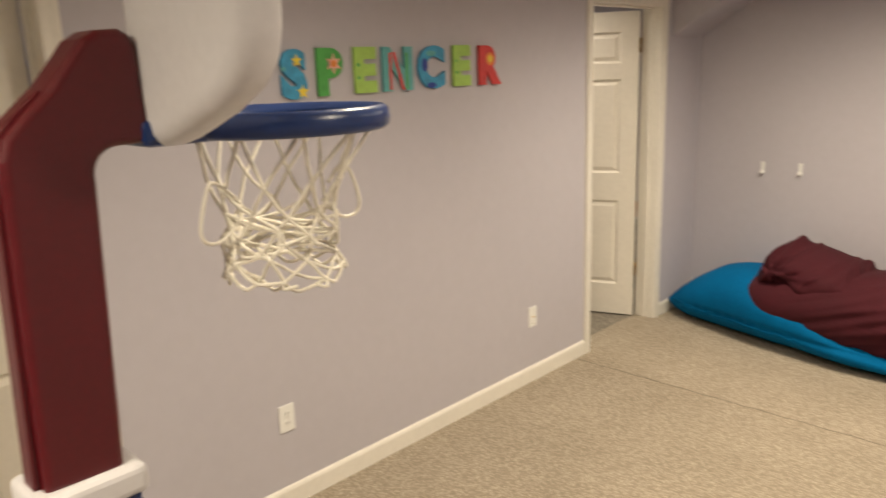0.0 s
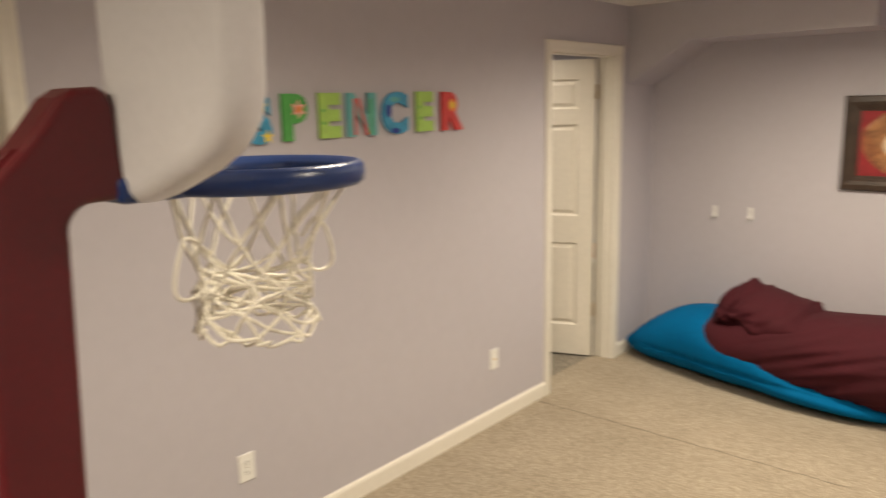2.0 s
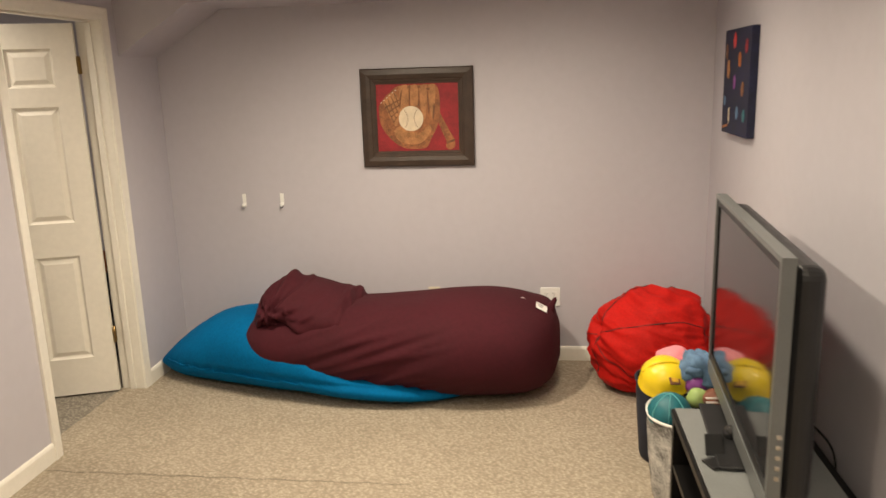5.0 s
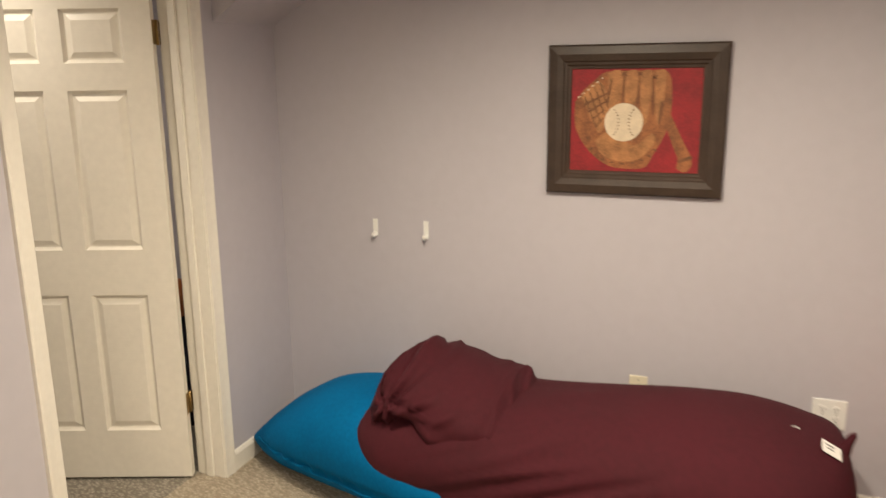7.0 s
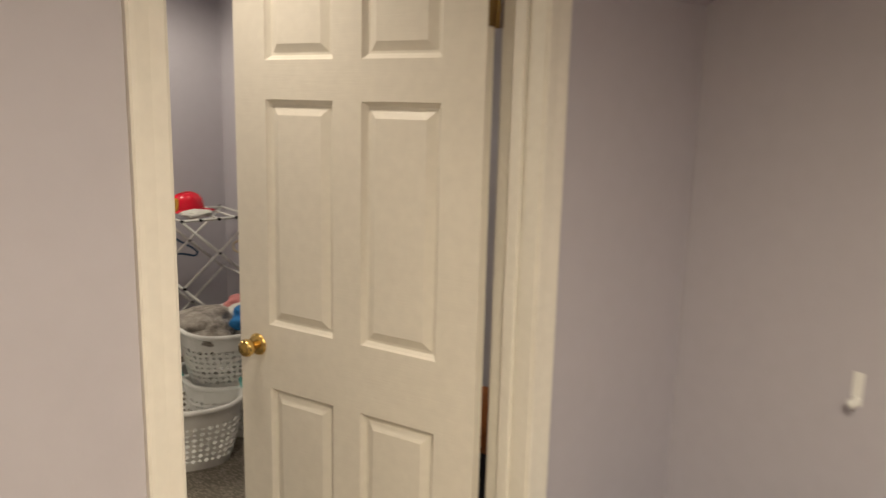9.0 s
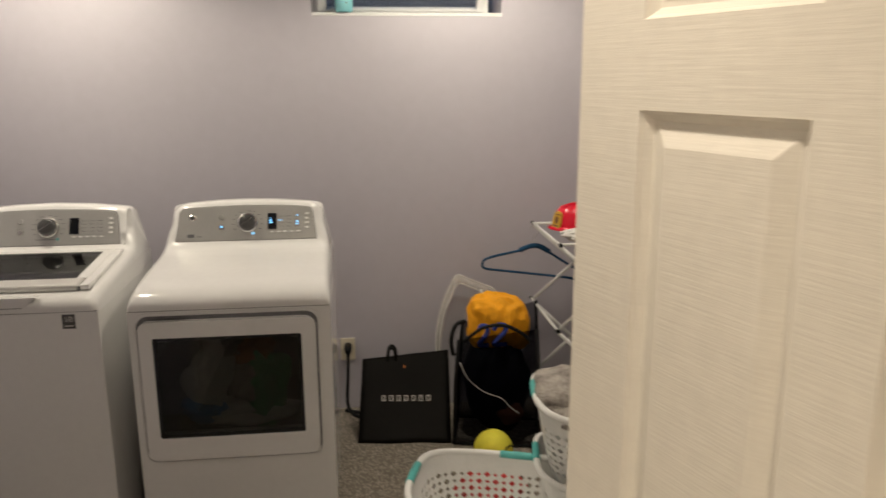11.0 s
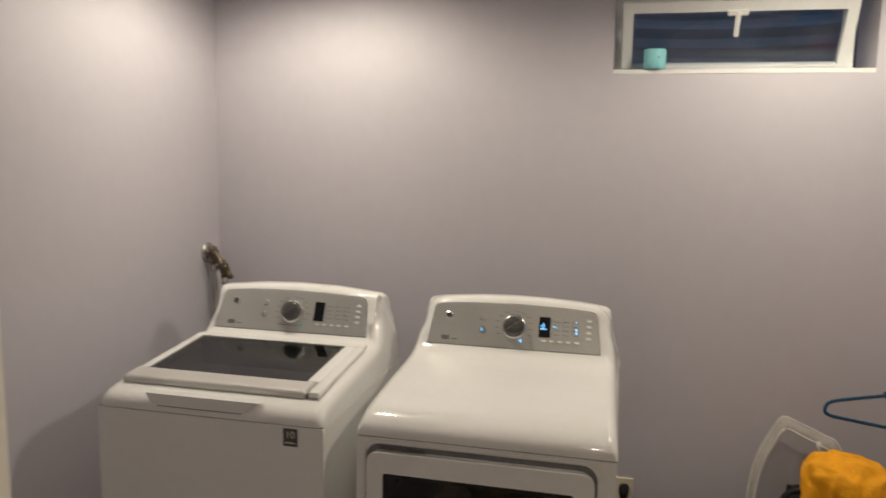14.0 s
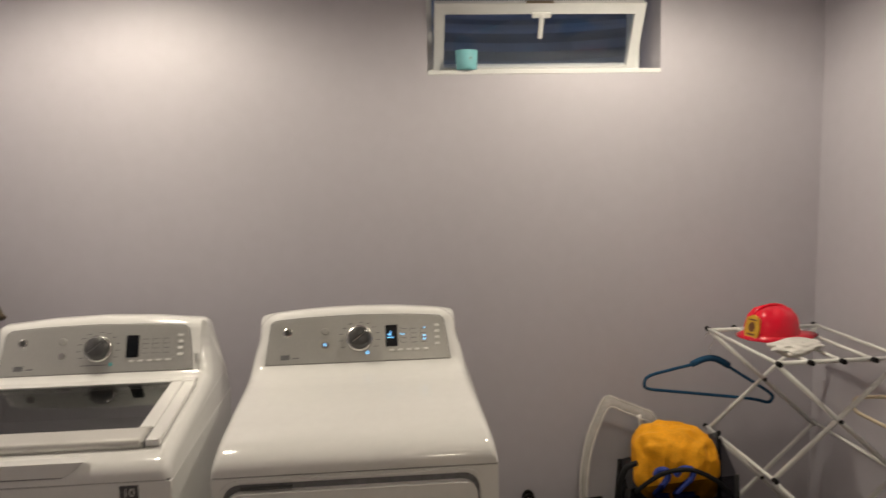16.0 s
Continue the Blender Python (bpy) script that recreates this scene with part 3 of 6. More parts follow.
def blob(bm, outline, x0, x1):
    """A flat shape of (u, v) pairs on the xz plane, from y = x0 to y = x1."""
    lo = [bm.verts.new((u, x0, v)) for u, v in outline]
    hi = [bm.verts.new((u, x1, v)) for u, v in outline]
    n = len(lo)
    fs = [bm.faces.new(lo), bm.faces.new(hi[::-1])] + [bm.faces.new((lo[i], hi[i], hi[(i + 1) % n], lo[(i + 1) % n])) for i in range(n)]
    bmesh.ops.recalc_face_normals(bm, faces=fs)
    return bm


def oval(u, v, a, b, n=24, turn=0.0):
    c, s = math.cos(turn), math.sin(turn)
    return [(u + a * math.cos(t) * c - b * math.sin(t) * s, v + a * math.cos(t) * s + b * math.sin(t) * c) for t in (2 * math.pi * i / n for i in range(n))]


def star(u, v, r, n=5):
    return [(u + r * (1 if i % 2 == 0 else 0.45) * math.sin(math.pi * i / n), v + r * (1 if i % 2 == 0 else 0.45) * math.cos(math.pi * i / n)) for i in range(2 * n)]

# ---- playroom: bean bags ----
def blue_bag():
    root = thing("bean_bag", (0, 0, 0), 0, "long teal-blue jersey bean bag lying on the carpet", "bean bag")
    rows = [(-2.298, 5.500, 5.512, 0.085, 0.097), (-2.27, 5.475, 5.575, 0.062, 0.130), (-2.20, 5.42, 5.71, 0.025, 0.205), (-2.08, 5.345, 5.80, 0.005, 0.295), (-1.90, 5.265, 5.84, 0.0, 0.385),
            (-1.65, 5.17, 5.85, 0.0, 0.42), (-1.35, 5.11, 5.85, 0.0, 0.36), (-1.05, 5.075, 5.84, 0.0, 0.20), (-0.75, 5.08, 5.80, 0.0, 0.15), (-0.52, 5.18, 5.72, 0.0, 0.11), (-0.44, 5.28, 5.60, 0.015, 0.06)]

    def crease(p):
        front = max(0.0, min(1.0, (5.5 - p.y) * 4))
        seam = math.exp(-((p.z - 0.125 - 0.02 * math.sin(p.x * 3)) / 0.012) ** 2)
        pucker = seam * front * (-0.016 - 0.011 * math.sin(p.x * 75) * (1 if p.x < -1.5 else 0.3))
        return pucker + 0.008 * noise.noise(Vector((p.x * 3, p.y * 3, p.z * 4))) + 0.005 * ridged(p, 5, (0.5, 1, 1.6)) * (1 if p.z < 0.14 else 0.3)
    cover = bag(rows, 190, 90, crease, 2.3)
    line = {}
    for v in cover.verts:
        if -2.25 < v.co.x < -1.30 and v.co.y < 5.52 and abs(v.co.z - 0.125) < 0.02:
            key = round(v.co.x / 0.012)
            if key not in line or abs(v.co.z - 0.125) < abs(line[key].z - 0.125):
                line[key] = v.co.copy()
    pts = [line[k] for k in sorted(line)]
    part("cover", cover, "blue_jersey", root, "", True)
    part("seam", tube(bmesh.new(), [p + Vector((0, -0.002, 0)) for p in pts], [0.0035 + 0.0045 * max(0, math.sin(i * 1.1)) * max(0.2, 1 - i / 50) for i in range(len(pts))], 7), "blue_jersey", root, "puckered side seam", True)
    return root


def wine_bag():
    root = thing("bean_bag", (0, 0, 0), 0, "slumped burgundy jersey bean bag lying over the blue one", "bean bag")
    rows = [(-1.73, 5.34, 5.60, 0.27, 0.33), (-1.68, 5.25, 5.72, 0.18, 0.40), (-1.55, 5.16, 5.80, 0.105, 0.44), (-1.30, 5.115, 5.84, 0.070, 0.475), (-1.02, 5.095, 5.85, 0.050, 0.490),
            (-0.75, 5.075, 5.85, 0.035, 0.510), (-0.50, 5.055, 5.85, 0.01, 0.535), (-0.28, 5.065, 5.85, 0.0, 0.535), (-0.10, 5.125, 5.84, 0.012, 0.500), (0.01, 5.26, 5.78, 0.06, 0.455), (0.060, 5.42, 5.68, 0.17, 0.33)]

    def crease(p):
        fold = max(0.0, 1 - abs(p.x + 0.95) / 0.55) * max(0.0, min(1, (5.55 - p.y) * 5))
        lines = ridged(Vector((p.x + p.z * 1.6, p.y, p.z * 2.4 - p.x * 0.75)), 3.4, (0.30, 0.35, 2.6))
        return 0.012 * noise.noise(p * 2.4) + 0.024 * fold * lines + 0.006 * ridged(p, 4, (0.6, 1, 1.5)) * max(0, min(1, (-p.x - 0.2)))
    part("cover", bag(rows, 220, 110, crease, 2.35), "wine_jersey", root, "", True)
    rows = [(-1.66, 5.40, 5.62, 0.34, 0.40), (-1.58, 5.29, 5.74, 0.28, 0.50), (-1.44, 5.23, 5.78, 0.26, 0.595), (-1.27, 5.18, 5.79, 0.25, 0.565), (-1.15, 5.19, 5.78, 0.26, 0.528), (-1.07, 5.25, 5.74, 0.30, 0.480), (-1.035, 5.33, 5.68, 0.34, 0.43)]

    def tuck(p):
        d = Vector((p.x + 1.52, 0, p.z - 0.47))
        swirl = math.exp(-(d.length / 0.16) ** 2)
        edge = math.exp(-((p.x + 1.09) / 0.035) ** 2)
        rays = ridged(Vector((math.atan2(d.z, d.x) * 0.55, d.length * 1.2, p.y * 0.5)), 3.2, (2.2, 1, 0.4))
        peak = 0.045 * math.exp(-((p.x + 1.435) / 0.045) ** 2) * max(0, min(1, (p.z - 0.50) * 12)) * math.exp(-((p.y - 5.48) / 0.12) ** 2)
        return 0.06 * swirl * rays + 0.03 * edge * ridged(p, 7, (3, 0.6, 0.4)) + 0.034 * ridged(Vector((p.x + p.z, p.y, p.z - p.x * 0.45)), 4.5, (0.5, 0.5, 2.4)) * max(0, min(1, (0.58 - p.z) * 9)) + peak
    part("folded_end", bag(rows, 130, 90, tuck, 2.2), "wine_jersey", root, "crumpled folded-over end", True)
    # the pinched corner and the sewn-in tag
    bm = spin(bmesh.new(), [(0.05, -0.09), (0.030, -0.045), (0.017, -0.01), (0.012, 0.02), (0.002, 0.034)], 14, "z", Matrix.Translation((0.022, 5.46, 0.484)) @ pose(0, 0, 0, 0, 26, 0))
    part("corner_tip", bm, "wine_jersey", root, "", True)
    out = Vector((0.5, -0.3, 0.81)).normalized()
    along = (Vector((0.86, 0.12, -0.46)) - out * out.dot(Vector((0.86, 0.12, -0.46)))).normalized()
    up = along.cross(-out)
    at = Vector((-0.050, 5.375, 0.470)) + out * 0.019
    lie = Matrix(((along.x, -out.x, up.x, at.x), (along.y, -out.y, up.y, at.y), (along.z, -out.z, up.z, at.z), (0, 0, 0, 1)))
    tag = boxed(-0.034, -0.001, -0.026, 0.034, 0.001, 0.026, bevel=0.0006, segs=1)
    bmesh.ops.transform(tag, matrix=lie, verts=tag.verts)
    tg = part("sewn_tag", tag, "paper_tag", root, "white printed fabric tag")
    ink = bmesh.new()
    for i, w in enumerate((0.024, 0.018)):
        box(ink, -w, -0.0022, 0.008 - i * 0.014, w * 0.3, -0.0012, 0.013 - i * 0.014)
    bmesh.ops.transform(ink, matrix=lie, verts=ink.verts)
    part("print", ink, "print_shade_grey", tg)
    part("lint", tube(bmesh.new(), [(-0.155, 5.428, 0.520), (-0.143, 5.431, 0.521), (-0.131, 5.429, 0.515)], 0.0018, 5), "paper_tag", root, "scrap of white lint")
    part("lint", tube(bmesh.new(), [(-0.190, 5.115, 0.300), (-0.182, 5.110, 0.304), (-0.176, 5.108, 0.300)], 0.0018, 5), "paper_tag", root, "scrap of white lint")
    return root


def red_bag():
    root = thing("bean_bag", (0.560, 5.51, 0), 0, "round red nylon bean bag with black ball seams, slumped", "bean bag")

    def shape(d):
        """The bag's skin along a direction from its middle."""
        r = Vector((d.x * 0.318, d.y * 0.31, d.z * 0.290))
        r.z = 0.250 + r.z
        if r.z < 0.06:
            r.z = 0.06 * math.exp((r.z - 0.06) / 0.1) - 0.0
        lean = max(0, r.z - 0.25)
        r.x += 0.05 * lean
        pole = (d - Vector((-0.93, -0.22, 0.33)).normalized()).length
        amp = 0.036 * noise.noise(d * 1.7) + 0.020 * ridged(d, 2.2, (1, 1, 1)) - 0.05 * math.exp(-(pole / 0.14) ** 2)
        sag = 0.015 * ridged(Vector((d.x + d.y, d.z * 2.3 + d.x * 0.8, d.y)), 2.2, (0.6, 1.6, 0.6))
        return r + d * (amp + sag)
    bm = bmesh.new()
    bmesh.ops.create_icosphere(bm, subdivisions=6, radius=1.0)
    for v in bm.verts:
        v.co = shape(v.co.normalized())
        v.co.z = max(v.co.z, 0.001)
    part("cover", bm, "red_nylon", root, "", True)
    pole = Vector((-0.93, -0.22, 0.33)).normalized()
    side = pole.orthogonal().normalized()
    other = pole.cross(side)
    for k in range(3):
        a = math.pi * k / 3 + 0.35
        axis = (side * math.cos(a) + other * math.sin(a))
        pts = []
        for i in range(72):
            t = 2 * math.pi * i / 72
            d = (pole * math.cos(t) + axis * math.sin(t)) + 0.13 * axis.cross(pole) * math.sin(2 * t + k)
            p = shape(d.normalized())
            pts.append(p + d.normalized() * 0.0015)
        part("piping", tube(bmesh.new(), [p for p in pts if p.z > 0.006] if k else pts, 0.0022, 6), "black_piping", root, "black seam piping", True)
    knot = shape(pole)
    part("gathered_knot", lump(knot, (0.024, 0.024, 0.022), 4, 0.25, n=8), "red_nylon", root, "", True)
    return root


blue_bag()
wine_bag()
red_bag()


# ---- playroom: toy basketball hoop ----
def hoop():
    X = -1.052
    root = thing("basketball_hoop", (X, 1.126, 0), 0, "toy basketball hoop, red arm, white backboard, blue rim", "basketball hoop")

    def side(pts, half, bevel):
        bm = extrude(bmesh.new(), pts, -half, half, Matrix(((0, 0, 1, 0), (1, 0, 0, -1.12), (0, 1, 0, 0), (0, 0, 0, 1))), bevel)
        bmesh.ops.recalc_face_normals(bm, faces=bm.faces)
        return bm

    def arc(cy, cz, r, a0, a1, n=7):
        return [(cy + r * math.cos(radians(a0 + (a1 - a0) * i / (n - 1))), cz + r * math.sin(radians(a0 + (a1 - a0) * i / (n - 1)))) for i in range(n)]
    arm = [(1.060, 1.145), (1.176, 1.135)] + [(1.196, 1.585)] + arc(1.236, 1.597, 0.040, 178, 92) + [(1.290, 1.638), (1.282, 1.700), (1.278, 1.775), (1.270, 1.795), (1.256, 1.803), (1.222, 1.801), (1.200, 1.788), (1.176, 1.758), (1.145, 1.720), (1.104, 1.682), (1.083, 1.660), (1.074, 1.630)]
    stem = part("arm", side(arm, 0.043, 0.012), "red_plastic", root, "dark red moulded plastic arm")
    part("moulding_ridge", side([(1.050, 1.15), (1.060, 1.15), (1.079, 1.628), (1.087, 1.656), (1.109, 1.680), (1.149, 1.718), (1.141, 1.722), (1.098, 1.684), (1.077, 1.660), (1.068, 1.630)], 0.022, 0.003), "red_plastic", stem)
    bm = bmesh.new()
    box(bm, -0.062, 1.038 - 1.12, 1.098, 0.062, 1.205 - 1.12, 1.150, bevel=0.014, segs=3)
    part("collar", bm, "board_plastic", root, "white plastic locking collar")
    bm = bmesh.new()
    for i in range(5):
        box(bm, -0.050 + i * 0.0205, 1.050 - 1.12, 0.16, -0.034 + i * 0.0205, 1.194 - 1.12, 1.10, bevel=0.004)
    box(bm, -0.046, 1.056 - 1.12, 0.10, 0.046, 1.188 - 1.12, 1.11)
    part("pole", bm, "navy_plastic", root, "ribbed navy plastic pole")
    part("base", boxed(-0.30, 0.80 - 1.12, 0.0, 0.30, 1.50 - 1.12, 0.17, bevel=0.06, segs=4), "navy_plastic", root, "navy plastic ballast base")
    # backboard: a hollow-moulded shell with broad rounded edges
    outline = [(0.030, 1.628), (0.055, 1.630), (0.10, 1.640), (0.16, 1.658), (0.24, 1.684), (0.300, 1.712), (0.338, 1.748), (0.352, 1.79), (0.356, 1.86), (0.357, 1.96), (0.350, 2.08), (0.330, 2.14), (0.28, 2.18), (0.15, 2.195), (0.03, 2.196), (-0.002, 2.18), (-0.014, 2.14), (-0.014, 1.90), (-0.014, 1.68), (-0.006, 1.648), (0.010, 1.632)]
    bm = extrude(bmesh.new(), [(u * 0.905, z) for u, z in outline], -0.042, 0.034, Matrix(((1, 0, 0, 0), (0, 0, 1, 1.322 - 1.12), (0, 1, 0, 0), (0, 0, 0, 1))), 0.030)
    bmesh.ops.recalc_face_normals(bm, faces=bm.faces)
    part("backboard", bm, "board_plastic", root, "white moulded plastic backboard", True)
    # rim
    C = 1.549 - 1.12
    bm = bmesh.new()
    prof = [(a - 0.026, 1.632 + (b - 1.612) * 0.74) for a, b in ((0.178, 1.618), (0.186, 1.612), (0.207, 1.612), (0.215, 1.620), (0.217, 1.640), (0.214, 1.660), (0.207, 1.668), (0.198, 1.668), (0.192, 1.660), (0.184, 1.655), (0.178, 1.646), (0.178, 1.618))]
    spin(bm, prof, 64, "z", Matrix.Translation((0, C, 0)))
    rim = part("rim", bm, "navy_plastic", root, "glossy dark blue plastic rim", True)
    part("rim_neck", boxed(-0.052, 1.268 - 1.12, 1.630, 0.052, 1.400 - 1.12, 1.672, bevel=0.012), "navy_plastic", rim)
    # knotted net: a few long cords above, drawn together into a close tangle below
    rnd = random.Random(5)
    bm = bmesh.new()
    n = 10
    N = C - 0.024

    def node(level, k):
        a = 2 * math.pi * (k + 0.5 * (level % 2)) / n + 0.2
        r = (0.160, 0.120, 0.102, 0.097, 0.096, 0.098, 0.104)[level]
        z = (1.640, 1.548, 1.492, 1.464, 1.437, 1.413, 1.390)[level]
        j = (0.0, 0.006, 0.008, 0.010, 0.012, 0.013, 0.014)[level]
        g = random.Random(level * 50 + k % n)
        c = C if level == 0 else N
        return Vector((r * math.cos(a) + g.uniform(-j, j), c + r * math.sin(a) + g.uniform(-j, j), z + g.uniform(-j, j)))

    def cord(points, count, wobble=0.0012):
        fine = catmull([tuple(p) for p in points], count)
        tube(bm, [(p[0] + rnd.uniform(-wobble, wobble), p[1] + rnd.uniform(-wobble, wobble), p[2]) for p in fine], 0.0034, 6)
    for k in range(n):
        for way in (0, 1):
            pts, kk = [], k
            for level in range(7):
                pts.append(node(level, kk))
                kk += (way if level % 2 else way - 1)
            cord(pts, 30)
        for level in range(1, 7):
            bmesh.ops.create_icosphere(bm, subdivisions=1, radius=0.0060, matrix=Matrix.Translation(node(level, k)))
    # slack cords that sag from knot to knot in the lower half
    for k in range(n):
        for a, b, sag in (((6, k), (6, k + 1), 0.020), ((4, k), (5, k + 2), -0.008), ((3, k), (4, k + 1), 0.012), ((5, k), (6, k + 2), 0.014), ((2, k), (3, k + 2), 0.010)):
            p, q = node(*a), node(*b)
            cord([p, (p + q) / 2 + Vector((rnd.uniform(-.016, .016), rnd.uniform(-.016, .016), -sag)), q], 10)
        p = node(6, k)
        cord([p, p + Vector((rnd.uniform(-.008, .008), rnd.uniform(-.008, .008), -0.012)), p + Vector((rnd.uniform(-.016, .016), rnd.uniform(-.016, .016), -0.006))], 6)
    part("net", bm, "net_cord", rim, "knotted cream cord net", True)
    for s, reach in ((1, 0.158), (-1, 0.176)):
        bm = bmesh.new()
        pts = [(0.02, N + s * 0.098, 1.530), (0.03, N + s * (reach - 0.034), 1.562), (0.035, N + s * (reach - 0.016), 1.545), (0.036, N + s * reach, 1.490), (0.034, N + s * (reach - 0.010), 1.466), (0.03, N + s * (reach - 0.040), 1.464), (0.02, N + s * 0.096, 1.490), (0.015, N + s * 0.085, 1.50)]
        tube(bm, [tuple(v) for v in catmull(pts, 36)], 0.0034, 6)
        part("loose_loop", bm, "net_cord", rim, "loose cord loop of the net", True)
    return root


hoop()


# ---- playroom: letters on the wall ----
def wall_letter(ch, y, z, size, base, label, deco=()):
    root = thing("wall_letter", (WX + 0.001, y, z), 90, label, "wall letter", "coloured letters spelling a name")
    m = Matrix(((1, 0, 0, 0), (0, 0, -1, -0.009), (0, 1, 0, 0), (0, 0, 0, 1)))
    ob = written("letter", ch, size, 0.0065, base, root, Matrix.Translation((0, -0.001, 0)) @ m, 0.014)
    for name, outline, mat, d in deco:
        part(name, blob(bmesh.new(), outline, -0.0178 - d, -0.0164), mat, root, "", False)
    return root


SZ = 0.225
wall_letter("S", 2.475, 1.712, SZ, "letter_blue", "chunky blue wooden letter with yellow stars", [("star", star(0.014, 0.058, 0.026), "letter_yellow", 0), ("star", star(0.034, -0.056, 0.028), "letter_yellow", 0), ("star", star(-0.048, 0.030, 0.014), "letter_teal", 0)])
wall_letter("P", 2.640, 1.716, SZ, "letter_green", "chunky green wooden letter with a painted flower", [("flower", star(0.022, 0.040, 0.040, 6), "letter_pink", 0), ("flower_middle", oval(0.022, 0.040, 0.014, 0.014, 16), "letter_orange", 0.0008)])
wall_letter("E", 2.822, 1.718, SZ, "letter_lime", "chunky lime green wooden letter with faint dots", [("dot", oval(-0.035, 0.03 - 0.05 * i, 0.008, 0.008, 12), "letter_green", 0) for i in range(2)])
wall_letter("N", 3.005, 1.718, SZ, "letter_teal", "chunky striped wooden letter in red and teal", [("stripe", [(-0.052, -0.075), (-0.038, -0.075), (-0.038, 0.075), (-0.052, 0.075)], "letter_red", 0), ("stripe", [(0.020, -0.078), (0.036, -0.078), (-0.016, 0.078), (-0.034, 0.078)], "letter_red", 0), ("stripe", [(0.043, -0.075), (0.056, -0.075), (0.056, 0.075), (0.043, 0.075)], "letter_green", 0)])
wall_letter("C", 3.208, 1.720, SZ, "letter_blue", "chunky two-tone blue wooden letter", [("patch", oval(-0.045, 0.02, 0.018, 0.028), "shirt_blue", 0), ("patch", oval(-0.005, 0.068, 0.030, 0.012), "letter_teal", 0), ("patch", oval(-0.005, -0.068, 0.028, 0.012), "shirt_blue", 0)])
wall_letter("E", 3.402, 1.722, SZ, "letter_lime", "chunky lime green wooden letter with faint dots", [("dot", oval(-0.035, 0.03 - 0.05 * i, 0.008, 0.008, 12), "letter_green", 0) for i in range(2)])
wall_letter("R", 3.590, 1.720, SZ, "letter_red", "chunky red wooden letter with a yellow flower", [("flower", oval(0.012, 0.038, 0.030, 0.030), "letter_orange", 0), ("flower_middle", oval(0.012, 0.038, 0.016, 0.016, 16), "letter_yellow", 0.0008)])


# ---- wall plates and hooks ----
def outlet(at, rz, gangs=1, mat="white_plastic", label="white duplex wall outlet with its cover plate", kind="duplex"):
    """A cover plate; its own -y looks into the room."""
    root = thing("wall_outlet", at, rz, label, "wall outlet")
    w = 0.036 + 0.023 * (gangs - 1)
    part("cover_plate", boxed(-w, -0.006, -0.058, w, 0, 0.058, bevel=0.003), mat, root)
    for g in range(gangs):
        cx = (g - (gangs - 1) / 2) * 0.046
        if kind == "duplex":
            for s in (-1, 1):
                bm = bmesh.new()
                blob(bm, oval(cx, s * 0.0195, 0.0165, 0.0145, 20), -0.0085, -0.005)
                soc = part("socket", bm, mat, root)
                bm = bmesh.new()
                for d in (-0.006, 0.006):
                    box(bm, cx + d - 0.001, -0.0092, s * 0.0195 - 0.001, cx + d + 0.001, -0.0083, s * 0.0195 + 0.007)
                blob(bm, oval(cx, s * 0.0195 - 0.007, 0.0024, 0.0024, 10), -0.0092, -0.0083)
                part("slots", bm, "rubber_black", soc)
            part("screw", blob(bmesh.new(), oval(cx, 0, 0.003, 0.003, 10), -0.0075, -0.005), "chrome", root)
        else:
            part("jack", spin(bmesh.new(), [(0.0, -0.014), (0.004, -0.014), (0.0045, -0.006)], 10, "y", Matrix.Translation((cx, 0, 0))), "brass", root)
            for s in (-1, 1):
                part("screw", blob(bmesh.new(), oval(cx, s * 0.04, 0.003, 0.003, 10), -0.0075, -0.005), "chrome", root)
    return root


outlet((WX, 2.319, 0.383), 90)
outlet((WX, 3.941, 0.375), 90, label="white blank wall plate near the baseboard", kind="jack")
outlet((0.010, NY, 0.398), 0, 2, label="white two-gang wall outlet behind the bean bag")
outlet((-0.689, NY, 0.400), 0, 1, "outlet_ivory", "ivory cable wall plate behind the bean bag", "jack")
outlet((LX, 4.621, 0.317), 90, 1, "outlet_ivory", "ivory wall outlet beside the dryer")


def hook(x, z):
    root = thing("adhesive_hook", (x, NY, z), 0, "small white plastic adhesive hook on the wall", "wall hook", "adhesive hooks on the wall")
    part("backplate", boxed(-0.012, -0.005, -0.034, 0.012, 0, 0.044, bevel=0.0035), "white_plastic", root)
    part("hook_arm", tube(bmesh.new(), [(0, -0.004, -0.014), (0, -0.012, -0.030), (0, -0.024, -0.034), (0, -0.031, -0.024), (0, -0.031, -0.014)], [0.009, 0.0085, 0.008, 0.0075, 0.006], 10), "white_plastic", root, "", True)


hook(-1.847, 0.997)
hook(-1.607, 0.999)


